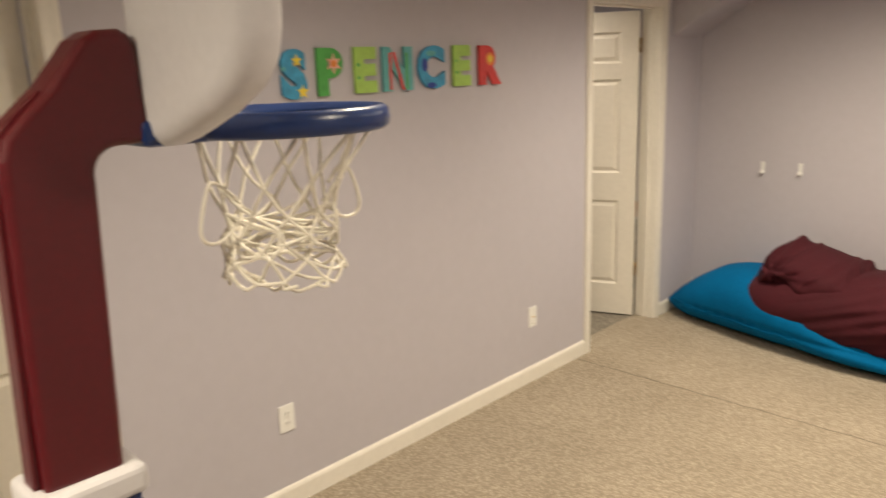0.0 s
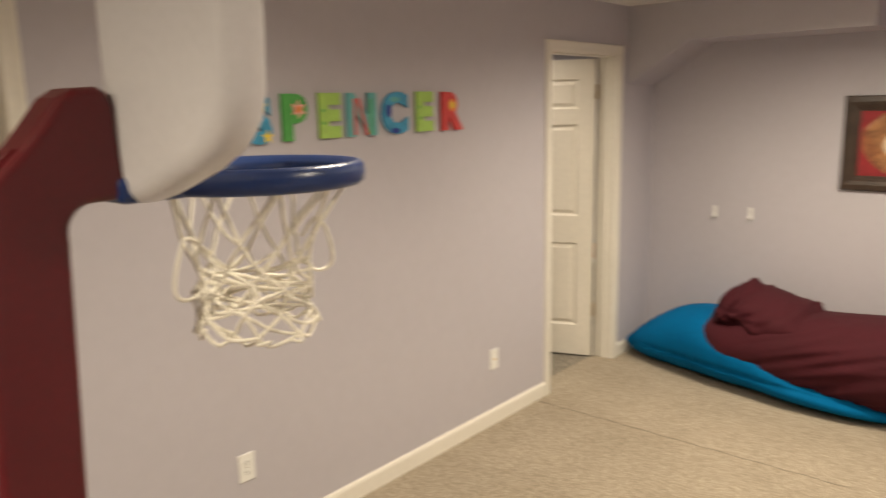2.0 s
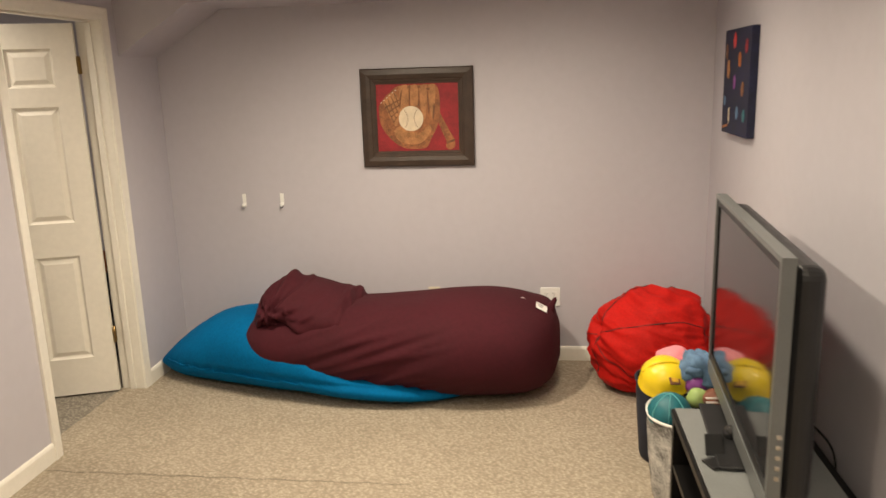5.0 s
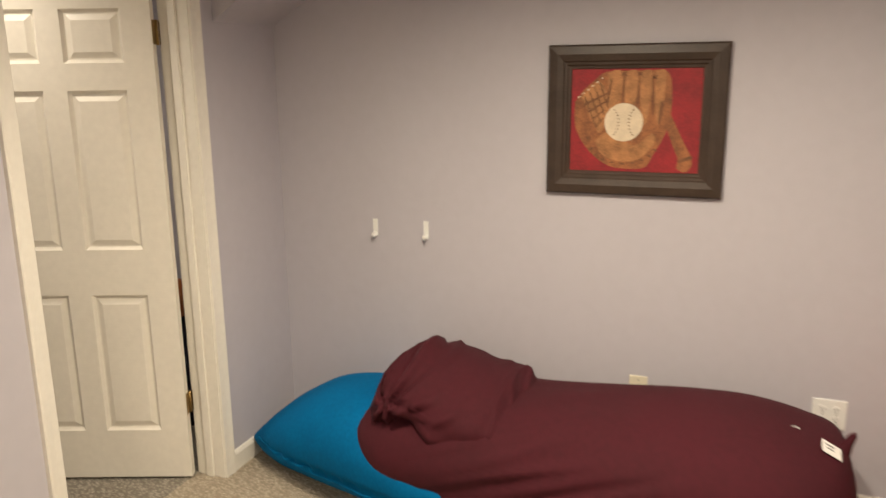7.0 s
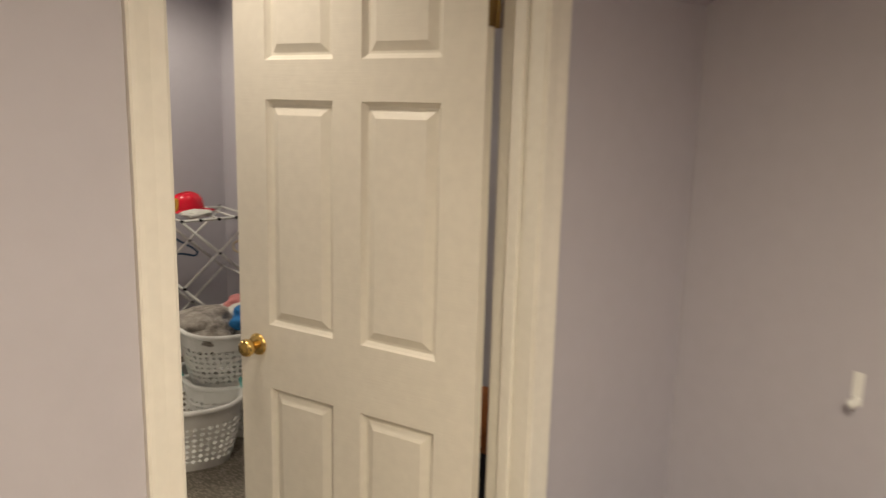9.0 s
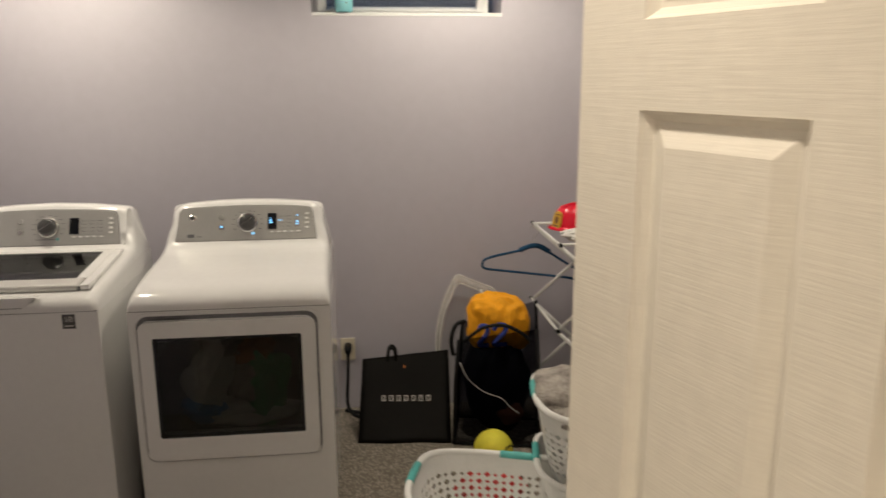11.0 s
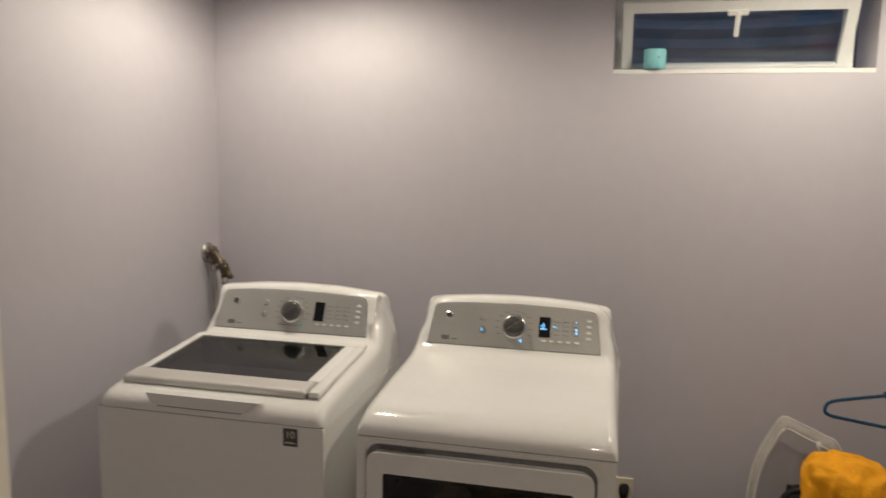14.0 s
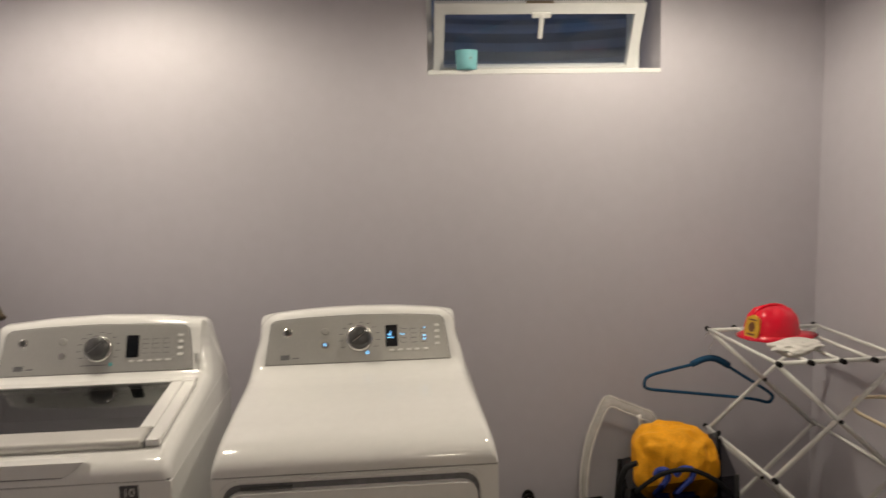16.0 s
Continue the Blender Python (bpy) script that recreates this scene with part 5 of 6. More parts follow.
def console(root, lit):
    """The silver control panel with its knob, keys and display."""
    L = 0.134
    bm = bmesh.new()
    pts = [(-0.276, -0.002), (0.276, -0.002), (0.262, L - 0.020), (0.257, L - 0.010), (0.246, L - 0.003), (0.16, L + 0.004), (0.0, L + 0.008), (-0.16, L + 0.004), (-0.246, L - 0.003), (-0.257, L - 0.010), (-0.262, L - 0.020)]
    extrude(bm, pts, 0.0, 0.004, on_panel(0, 0.0), 0.0015)
    panel = part("control_panel", bm, "panel_silver", root, "brushed silver control panel")
    rim = bmesh.new()
    extrude(rim, [(a * 1.006, b + (0.0016 if b > 0.05 else -0.0016)) for a, b in pts], -0.002, 0.002, on_panel(0, 0.0))
    part("panel_edge", rim, "print_shade_grey", panel)

    def sit(b):
        return on_panel(0, 0) @ Matrix.Translation((0, 0, 0.004)) if b is None else on_panel(b[0], 0) @ Matrix.Translation((0, b[1], 0.004))
    knob = part("knob", spin(bmesh.new(), [(0.0, 0.030), (0.026, 0.030), (0.031, 0.026), (0.033, 0.014), (0.037, 0.008), (0.039, 0.0)], 36, "z", sit((0.003, 0.068))), "dark_metal", root, "dark metal cycle knob", True)
    part("knob_ring", spin(bmesh.new(), [(0.0345, 0.012), (0.040, 0.010), (0.041, 0.0)], 36, "z", sit((0.003, 0.068))), "chrome", knob, "", True)
    part("knob_mark", moved(boxed(-0.024, -0.0012, 0.030, 0.024, 0.0012, 0.0312), sit((0.003, 0.068)) @ pose(0, 0, 0, 0, 0, 38)), "chrome", knob)
    part("badge", spin(bmesh.new(), [(0.0, 0.003), (0.012, 0.003), (0.0145, 0.0)], 24, "z", sit((-0.213, 0.094))), "chrome", root, "round chrome maker's badge", True)
    part("badge_mark", spin(bmesh.new(), [(0.0, 0.0036), (0.008, 0.0036), (0.009, 0.003)], 16, "z", sit((-0.213, 0.094))), "dark_metal", root)
    for y, z in ((-0.100, 0.094), (-0.100, 0.052)):
        part("push_button", spin(bmesh.new(), [(0.0, 0.004), (0.009, 0.004), (0.011, 0.0)], 16, "z", sit((y, z))), "chrome" if z < 0.07 else "panel_silver", root)
    part("display", moved(boxed(0.082, 0.040, 0.0, 0.118, 0.106, 0.002, bevel=0.001), on_panel(0, 0) @ Matrix.Translation((0, 0, 0.004))), "display_black", root, "small black display")
    m = on_panel(0, 0) @ Matrix.Translation((0, 0, 0.004))
    if lit:
        for a, b, w, h in ((0.088, 0.066, 0.008, 0.0022), (0.0955, 0.066, 0.0022, 0.020), (0.088, 0.075, 0.008, 0.0022), (0.103, 0.066, 0.003, 0.003), (0.126, 0.075, 0.003, 0.003), (0.134, 0.075, 0.003, 0.003), (0.197, 0.058, 0.006, 0.004), (0.197, 0.068, 0.006, 0.004), (0.197, 0.094, 0.006, 0.002)):
            part("lit_segment", moved(boxed(a, b, 0.0, a + w, b + h, 0.0026), m), "display_blue", root)
        for y, z in ((-0.100, 0.052), (0.026, 0.024)):
            part("lit_ring", spin(bmesh.new(), [(0.0030, 0.0046), (0.0042, 0.0046)], 14, "z", sit((y, z))), "display_blue", root)
    else:
        part("status_mark", spin(bmesh.new(), [(0.0, 0.0012), (0.006, 0.0012), (0.0062, 0.0)], 16, "z", sit((0.040, 0.022))), "letter_teal", root, "round teal mark")
        part("name_line", moved(boxed(-0.045, 0.0195, 0.0, 0.028, 0.0215, 0.001), m), "print_shade_grey", root)
    part("touch_field", moved(boxed(0.120, 0.040, 0.0, 0.216, 0.106, 0.0008), m), "panel_silver", root)
    for i in range(3):
        for j in range(4):
            part("key_label", moved(boxed(0.130 + i * 0.030, 0.050 + j * 0.014, 0.0, 0.146 + i * 0.030, 0.0515 + j * 0.014, 0.0012), m), "print_shade_grey", root)
        part("divider", moved(boxed(0.127 + i * 0.030, 0.048, 0.0, 0.1278 + i * 0.030, 0.098, 0.0012), m), "print_shade_grey", root)
    for j in range(4):
        part("side_key", moved(boxed(0.231, 0.040 + j * 0.019, 0.0, 0.246, 0.048 + j * 0.019, 0.003, bevel=0.001), m), "white_plastic", root)
    for i in range(5):
        part("lower_key", moved(boxed(0.092 + i * 0.026, 0.026, 0.0, 0.106 + i * 0.026, 0.032, 0.003, bevel=0.001), m), "white_plastic", root)
    for k in range(11):
        a = radians(-30 + 24 * k)
        r0 = 0.050
        y, z = 0.003 + r0 * math.cos(a), 0.068 + r0 * math.sin(a)
        part("cycle_mark", moved(boxed(-0.0125 if math.cos(a) < 0 else 0.0, -0.0008, 0.0, 0.0 if math.cos(a) < 0 else 0.0125, 0.0008, 0.001), m @ Matrix.Translation((y, z, 0))), "print_shade_grey", root)
    part("model_mark", moved(boxed(-0.232, 0.012, 0.0, -0.206, 0.026, 0.001), m), "print_shade_grey", root)
    part("model_mark", moved(boxed(-0.198, 0.014, 0.0, -0.178, 0.017, 0.001), m), "print_shade_grey", root)


def dryer():
    root = thing("dryer", (-4.74, 4.243, 0), 0, "white front-loading clothes dryer, lit display, clothes inside", "dryer", "laundry machines")
    H = 0.340
    prof = [(-0.002, 0.874), (-0.001, 0.886), (-0.004, 0.897), (-0.012, 0.908), (-0.026, 0.919), (-0.046, 0.929), (-0.075, 0.937), (-0.12, 0.946), (-0.25, 0.960), (-0.40, 0.973), (-0.455, 0.981), (-0.485, 0.990), (-0.505, 1.006),
            (-0.532, 1.066), (-0.560, 1.128), (-0.568, 1.144), (-0.584, 1.154), (-0.62, 1.156), (-0.655, 1.146), (-0.68, 1.12), (-0.68, 0.874)]
    appliance_shell(prof, H, root, "top_cover", "enamel")
    part("front_panel", wall(bmesh.new(), "x", -0.045, 0.0, -H, H, 0.02, 0.8715, [(-0.262, 0.238, 0.411, 0.781)]), "enamel", root)
    part("back_panel", boxed(-0.68, -H, 0.02, -0.66, H, 0.8715), "enamel", root)
    for y0, y1 in ((-H, -H + 0.012), (H - 0.012, H)):
        part("side_panel", boxed(-0.66, y0, 0.02, -0.045, y1, 0.8715), "enamel", root)
    part("top_panel", boxed(-0.66, -H + 0.012, 0.850, -0.045, H - 0.012, 0.868), "enamel", root)
    # grey strip that paints the shade in the seam under the cover
    part("seam_shade", boxed(-0.66, -H + 0.004, 0.868, -0.0045, H - 0.004, 0.876), "print_shade_grey", root)
    # door with a stepped rounded surround
    def rounded(y0, y1, z0, z1, r, n=6):
        pts = []
        for cy, cz, a0 in ((y1 - r, z1 - r, 0), (y0 + r, z1 - r, 90), (y0 + r, z0 + r, 180), (y1 - r, z0 + r, 270)):
            pts += [(cy + r * math.cos(radians(a0 + 90 * i / n)), cz + r * math.sin(radians(a0 + 90 * i / n))) for i in range(n + 1)]
        return pts
    face = Matrix(((0, 0, 1, 0), (1, 0, 0, 0), (0, 1, 0, 0), (0, 0, 0, 1)))

    def ring(outer, inner, x0, x1):
        bm = bmesh.new()
        vs = [[bm.verts.new((x, y, z)) for y, z in pts] for pts, x in ((outer, x0), (outer, x1), (inner, x1), (inner, x0))]
        n = len(outer)
        for a, b in zip(vs, vs[1:]):
            for i in range(n):
                bm.faces.new((a[i], a[(i + 1) % n], b[(i + 1) % n], b[i]))
        bmesh.ops.recalc_face_normals(bm, faces=bm.faces)
        return bm
    part("door_surround", ring(rounded(-0.324, 0.304, 0.312, 0.867, 0.045), rounded(-0.318, 0.298, 0.318, 0.861, 0.042), 0.0, 0.0035), "enamel", root)
    # flat grey ring, painted shade of the recess round the door
    part("door_gap_shade", ring(rounded(-0.314, 0.294, 0.322, 0.856, 0.04), rounded(-0.308, 0.288, 0.328, 0.842, 0.04), 0.0, 0.0015), "print_shade_grey", root)
    door = part("door", ring(rounded(-0.307, 0.287, 0.329, 0.838, 0.03), rounded(-0.262, 0.238, 0.411, 0.781, 0.008), 0.0005, 0.016), "enamel", root, "white square dryer door")
    part("glass", moved(extrude(bmesh.new(), rounded(-0.264, 0.240, 0.409, 0.783, 0.010), 0.006, 0.009), face), "smoked_glass", door, "dark smoked glass window")
    part("glass_edge", ring(rounded(-0.263, 0.239, 0.410, 0.782, 0.009), rounded(-0.250, 0.226, 0.423, 0.769, 0.009), 0.010, 0.012), "display_black", door)
    part("grip", boxed(0.002, -0.272, 0.843, 0.008, -0.150, 0.851, bevel=0.0012), "dark_metal", root, "recessed dark grip line")
    console(root, True)
    drum = bmesh.new()
    spin(drum, [(0.30, -0.05), (0.30, -0.60), (0.0, -0.60)], 36, "x", Matrix.Translation((0, -0.01, 0.53)))
    for f in drum.faces:
        f.normal_flip()
    part("drum", drum, "tub_grey", root, "grey metal drum", True)
    for y in (-0.26, 0.26):
        for x in (-0.06, -0.62):
            part("foot", spin(bmesh.new(), [(0.0, 0.0), (0.02, 0.0), (0.02, 0.022), (0.0, 0.022)], 12, "z", Matrix.Translation((x, y, 0))), "rubber_black", root)
    # washing in the drum
    for label, mat, at, size, seed in (("white washing in the dryer drum", "cloth_white", (-0.11, -0.09, 0.575), (0.05, 0.075, 0.11), 1), ("pale grey washing in the dryer drum", "cloth_print", (-0.12, 0.015, 0.60), (0.045, 0.075, 0.10), 6), ("bright green shirt in the dryer drum", "cloth_green", (-0.10, 0.105, 0.545), (0.05, 0.055, 0.12), 2), ("rust orange cloth in the dryer drum", "cloth_rust", (-0.13, 0.055, 0.685), (0.05, 0.055, 0.05), 3), ("pale blue cloth in the dryer drum", "cloth_blue", (-0.11, -0.125, 0.475), (0.05, 0.07, 0.04), 4), ("white towel in the dryer drum", "cloth_white", (-0.11, 0.06, 0.445), (0.05, 0.13, 0.035), 5)):
        c = thing("laundry", (-4.74 + at[0], 4.243 + at[1], at[2]), 0, label, "clothes", "clothes in the dryer")
        part("cloth", lump((0, 0, 0), size, seed, 0.62, n=32), mat, c, "", True)


def washer():
    root = thing("washing_machine", (-4.70, 3.482, 0), 0, "white top-loading washing machine with a glass lid", "washing machine", "laundry machines")
    H = 0.343
    front = [(-0.002, 0.895), (-0.001, 0.906), (-0.005, 0.917), (-0.014, 0.928), (-0.030, 0.937), (-0.060, 0.945), (-0.100, 0.951)]
    back = [(-0.300, 0.970), (-0.455, 0.982), (-0.500, 0.987), (-0.528, 0.992), (-0.545, 1.006), (-0.572, 1.066), (-0.600, 1.128), (-0.608, 1.144), (-0.624, 1.154), (-0.66, 1.156), (-0.695, 1.146), (-0.72, 1.12), (-0.72, 0.895)]
    appliance_shell(front + back, H, root, "top_cover", "enamel", hole=(0.290, -0.452, -0.108))
    tub = bmesh.new()
    for a in ((-0.112, -0.287, 0.70, -0.105, 0.287, 0.948), (-0.462, -0.287, 0.70, -0.455, 0.287, 0.976), (-0.455, -0.294, 0.70, -0.112, -0.287, 0.948), (-0.455, 0.287, 0.70, -0.112, 0.294, 0.948)):
        box(tub, *a)
    part("tub_wall", tub, "tub_grey", root, "shaded grey tub wall")
    part("body", boxed(-0.72, -H, 0.02, 0.0, H, 0.893, bevel=0.003), "enamel", root)
    # shade of the cover's seam, put in as a grey strip
    part("seam_shade", boxed(-0.70, -H + 0.004, 0.889, -0.0045, H - 0.004, 0.897), "print_shade_grey", root)
    part("tub_floor", boxed(-0.454, -0.284, 0.701, -0.111, 0.284, 0.704), "tub_grey", root)
    part("agitator", spin(bmesh.new(), [(0.0, 0.80), (0.05, 0.79), (0.07, 0.75), (0.09, 0.705)], 20, "z", Matrix.Translation((-0.26, 0.02, 0))), "tub_grey", root, "grey plastic agitator", True)
    part("tub_ring", spin(bmesh.new(), [(0.135, 0.86), (0.160, 0.875), (0.165, 0.86), (0.165, 0.705)], 36, "z", Matrix.Translation((-0.284, 0, 0))), "white_plastic", root, "white plastic tub ring", True)
    # lid: white frame, smoked glass and a silver front rail
    slope = math.degrees(math.atan2(0.990 - 0.960, 0.375))
    lid = Matrix.Translation((-0.100, -0.016, 0.960)) @ pose(0, 0, 0, 0, slope, 0)
    bm = bmesh.new()
    for a in ((-0.385, -0.285, -0.004, -0.352, 0.315, 0.009), (-0.352, -0.285, -0.004, -0.045, -0.257, 0.009), (-0.352, 0.250, -0.004, -0.0475, 0.286, 0.009), (-0.352, 0.286, -0.008, 0.030, 0.318, 0.009)):
        box(bm, *a, bevel=0.004)
    lid_ob = part("lid", moved(bm, lid), "enamel", root, "white-framed hinged lid")
    part("glass", moved(boxed(-0.354, -0.259, 0.003, -0.043, 0.252, 0.007), lid), "lid_glass", lid_ob, "smoked glass pane")
    part("front_rail", moved(boxed(-0.047, -0.292, -0.014, 0.034, 0.280, 0.011, bevel=0.0115, segs=4), lid), "rail_silver", lid_ob, "rounded pale silver front rail")
    # solid grey sliver whose colour stands for shade beside the rail
    part("lid_gap_shade", moved(boxed(-0.047, 0.2805, -0.012, 0.030, 0.2835, 0.0035), lid), "print_shade_grey", lid_ob)
    # scooped grip under the lid's rail
    scoop = [(-0.185, 0.948), (-0.168, 0.922), (-0.150, 0.914), (0.105, 0.914), (0.125, 0.922), (0.150, 0.944), (0.162, 0.948)]
    part("handle_recess", moved(extrude(bmesh.new(), scoop, -0.030, 0.0016, None, 0.0012), Matrix(((0, 0, 1, 0), (1, 0, 0, 0), (0, 1, 0, 0), (0, 0, 0, 1)))), "enamel", root)
    part("recess_line", boxed(-0.006, -0.150, 0.9118, 0.0012, 0.105, 0.914, bevel=0.0008), "print_shade_grey", root)
    badge = part("badge_plate", boxed(-0.001, 0.229, 0.838, 0.0025, 0.270, 0.887, bevel=0.0008), "dark_metal", root, "small dark metal guarantee plate")
    written("number", "10", 0.028, 0.0006, "print_white", badge, Matrix.Translation((0.003, 0.2495, 0.870)) @ Matrix(((0, 0, 1, 0), (1, 0, 0, 0), (0, 1, 0, 0), (0, 0, 0, 1))))
    part("print_line", boxed(0.002, 0.235, 0.846, 0.0032, 0.263, 0.850), "print_white", badge)
    console(root, False)
    for y in (-0.26, 0.26):
        for x in (-0.06, -0.66):
            part("foot", spin(bmesh.new(), [(0.0, 0.0), (0.02, 0.0), (0.02, 0.022), (0.0, 0.022)], 12, "z", Matrix.Translation((x, y, 0))), "rubber_black", root)
    # its console stands 4 cm further back than the shared layout
    for ob in root.children:
        if ob.name.split(".")[0] in ("control_panel", "knob", "badge", "badge_mark", "push_button", "display", "status_mark", "name_line", "touch_field", "key_label", "divider", "side_key", "lower_key", "cycle_mark", "model_mark"):
            ob.location.x -= 0.040
            ob.location.y -= 0.004


dryer()
washer()


# ---- laundry: taps, window, wall things ----
def taps():
    root = thing("water_valve", (-5.700, LS, 1.188), 0, "old brass washer taps on the wall", "water valve")
    part("flange", spin(bmesh.new(), [(0.045, 0.0), (0.043, 0.008), (0.026, 0.016), (0.014, 0.019)], 20, "y"), "chrome", root, "", True)
    part("supply_pipe", tube(bmesh.new(), [tuple(p) for p in catmull([(0, 0, 0), (0.004, 0.030, 0.002), (0.012, 0.058, -0.018), (0.020, 0.082, -0.048), (0.026, 0.104, -0.060)], 16)], 0.0125, 12), "old_brass", root, "", True)
    spots = ((0.004, 0.036, 0.0), (0.022, 0.088, -0.050))
    for x, y, z in spots:
        tap = part("tap_body", tube(bmesh.new(), [(x, y, z + 0.030), (x, y, z + 0.018), (x, y, z + 0.012), (x + 0.004, y, z - 0.010), (x + 0.008, y + 0.004, z - 0.030), (x + 0.008, y + 0.004, z - 0.046)], [0.009, 0.010, 0.018, 0.018, 0.014, 0.013], 12), "old_brass", root, "", True)
        bm = tube(bmesh.new(), [(x, y, z + 0.006), (x + 0.030, y + 0.006, z + 0.012)], 0.0075, 8)
        part("stem", bm, "old_brass", tap, "", True)
        bm = bmesh.new()
        for k in range(2):
            a = radians(35 + 90 * k)
            c, d = 0.024 * math.cos(a), 0.024 * math.sin(a)
            tube(bm, [(x + 0.032, y + 0.006 - c, z + 0.012 - d), (x + 0.036, y + 0.006, z + 0.012), (x + 0.032, y + 0.006 + c, z + 0.012 + d)], [0.0075, 0.0060, 0.0075], 8)
        part("cross_handle", bm, "old_brass", tap, "", True)
    part("drain_cock", tube(bmesh.new(), [(0.026, 0.104, -0.060), (0.034, 0.116, -0.074), (0.042, 0.128, -0.090)], [0.012, 0.010, 0.013], 10), "old_brass", root, "", True)
    for x, y, z in ((0.004, 0.020, -0.018), (0.012, 0.042, -0.044), (0.030, 0.094, -0.094)):
        hose = thing("water_hose", (-5.700 + x, LS + y, 1.188 + z), 0, "grey braided washer supply hose", "hose", "washer supply hoses")
        part("hose", tube(bmesh.new(), [tuple(p) for p in catmull([(0, 0, 0), (0.0, 0.002, -0.10), (-0.004, 0.008, -0.33), (0.0, 0.05, -0.56), (0.04, 0.22, -0.66)], 28)], 0.0090, 10), "hose_grey", hose, "", True)
        part("nut", spin(bmesh.new(), [(0.013, 0.004), (0.014, 0.0), (0.014, -0.020), (0.010, -0.026)], 6), "chrome", hose)


def laundry_window():
    y0, y1, z0, z1 = WIN
    root = tagged(new("window_1"), "small white hopper window tilted open, dark outside", "window", "", "structure")
    xf = LX - 0.105
    part("window_sill", boxed(xf - 0.02, y0 - 0.0, z0 - 0.012, LX + 0.002, y1, z0 + 0.004, bevel=0.002), "window_vinyl", root)
    fr = wall(bmesh.new(), "x", xf - 0.05, xf + 0.012, y0 + 0.002, y1 - 0.05, z0 + 0.004, z1 - 0.002, [(y0 + 0.026, y1 - 0.080, z0 + 0.020, z1 - 0.02)])
    part("window_frame", fr, "window_vinyl", root)
    # the sash leans into the room from its bottom edge
    a, b, hh = y0 + 0.028, y1 - 0.072, 0.246
    tilt = Matrix.Translation((xf + 0.018, 0, z0 + 0.022)) @ pose(0, 0, 0, 0, 29, 0)
    sash = part("sash", moved(wall(bmesh.new(), "x", -0.018, 0.018, a, b, 0, hh, [(a + 0.036, b - 0.036, 0.007, hh - 0.038)]), tilt), "window_vinyl", root, "white vinyl sash tilted inwards")
    part("pane", moved(boxed(-0.003, a + 0.034, 0.005, 0.001, b - 0.034, hh - 0.036), tilt), "window_glass", sash).visible_shadow = False
    part("latch", moved(boxed(0.018, (a + b) / 2 - 0.035, hh - 0.050, 0.030, (a + b) / 2 + 0.035, hh - 0.030, bevel=0.004), tilt), "white_plastic", sash)
    part("latch_handle", moved(boxed(0.022, (a + b) / 2 - 0.007, hh - 0.125, 0.034, (a + b) / 2 + 0.010, hh - 0.034, bevel=0.004), tilt), "white_plastic", sash, "white latch handle")
    part("tape", moved(boxed(-0.012, (a + b) / 2 - 0.055, hh - 0.0005, 0.0145, (a + b) / 2 + 0.045, hh + 0.0012), tilt), "tape_brown", sash, "strip of brown tape")
    # corrugated light well outside
    bm = bmesh.new()
    n = 48
    rows = []
    for z in [1.5 + 0.02 * i for i in range(70)]:
        w = 0.005 * math.sin(z * 2 * math.pi / 0.075)
        rows.append([bm.verts.new((LX - 0.25 - (0.42 + w) * math.sin(math.pi * k / n), (y0 + y1) / 2 - (0.62 + w) * math.cos(math.pi * k / n), z)) for k in range(n + 1)])
    for p, q in zip(rows, rows[1:]):
        for k in range(n):
            bm.faces.new((p[k], p[k + 1], q[k + 1], q[k]))
    setting("window_well", bm, "well_steel", "dark corrugated steel window well outside")
    setting("ground", boxed(LX - 40, -40, 1.3, LX - 0.26, 40, 1.5), "well_steel", "dark ground outside at night")


laundry_window()
taps()


def cup():
    root = thing("cup", (LX + 0.012 - 0.03, 4.655, WIN[2] + 0.0045), 0, "turquoise plastic cup on the window sill", "cup")
    part("body", spin(bmesh.new(), [(0.0, 0.0), (0.034, 0.0), (0.038, 0.005), (0.0405, 0.070), (0.0385, 0.071), (0.035, 0.007), (0.0, 0.007)], 28), "cup_teal", root, "", True)
    part("print", moved(boxed(-0.010, -0.0005, -0.003, 0.010, 0.0008, 0.003), Matrix.Translation((0.0375, 0.004, 0.04)) @ pose(0, 0, 0, 8, 0, 90)), "paint_brown", root)


cup()


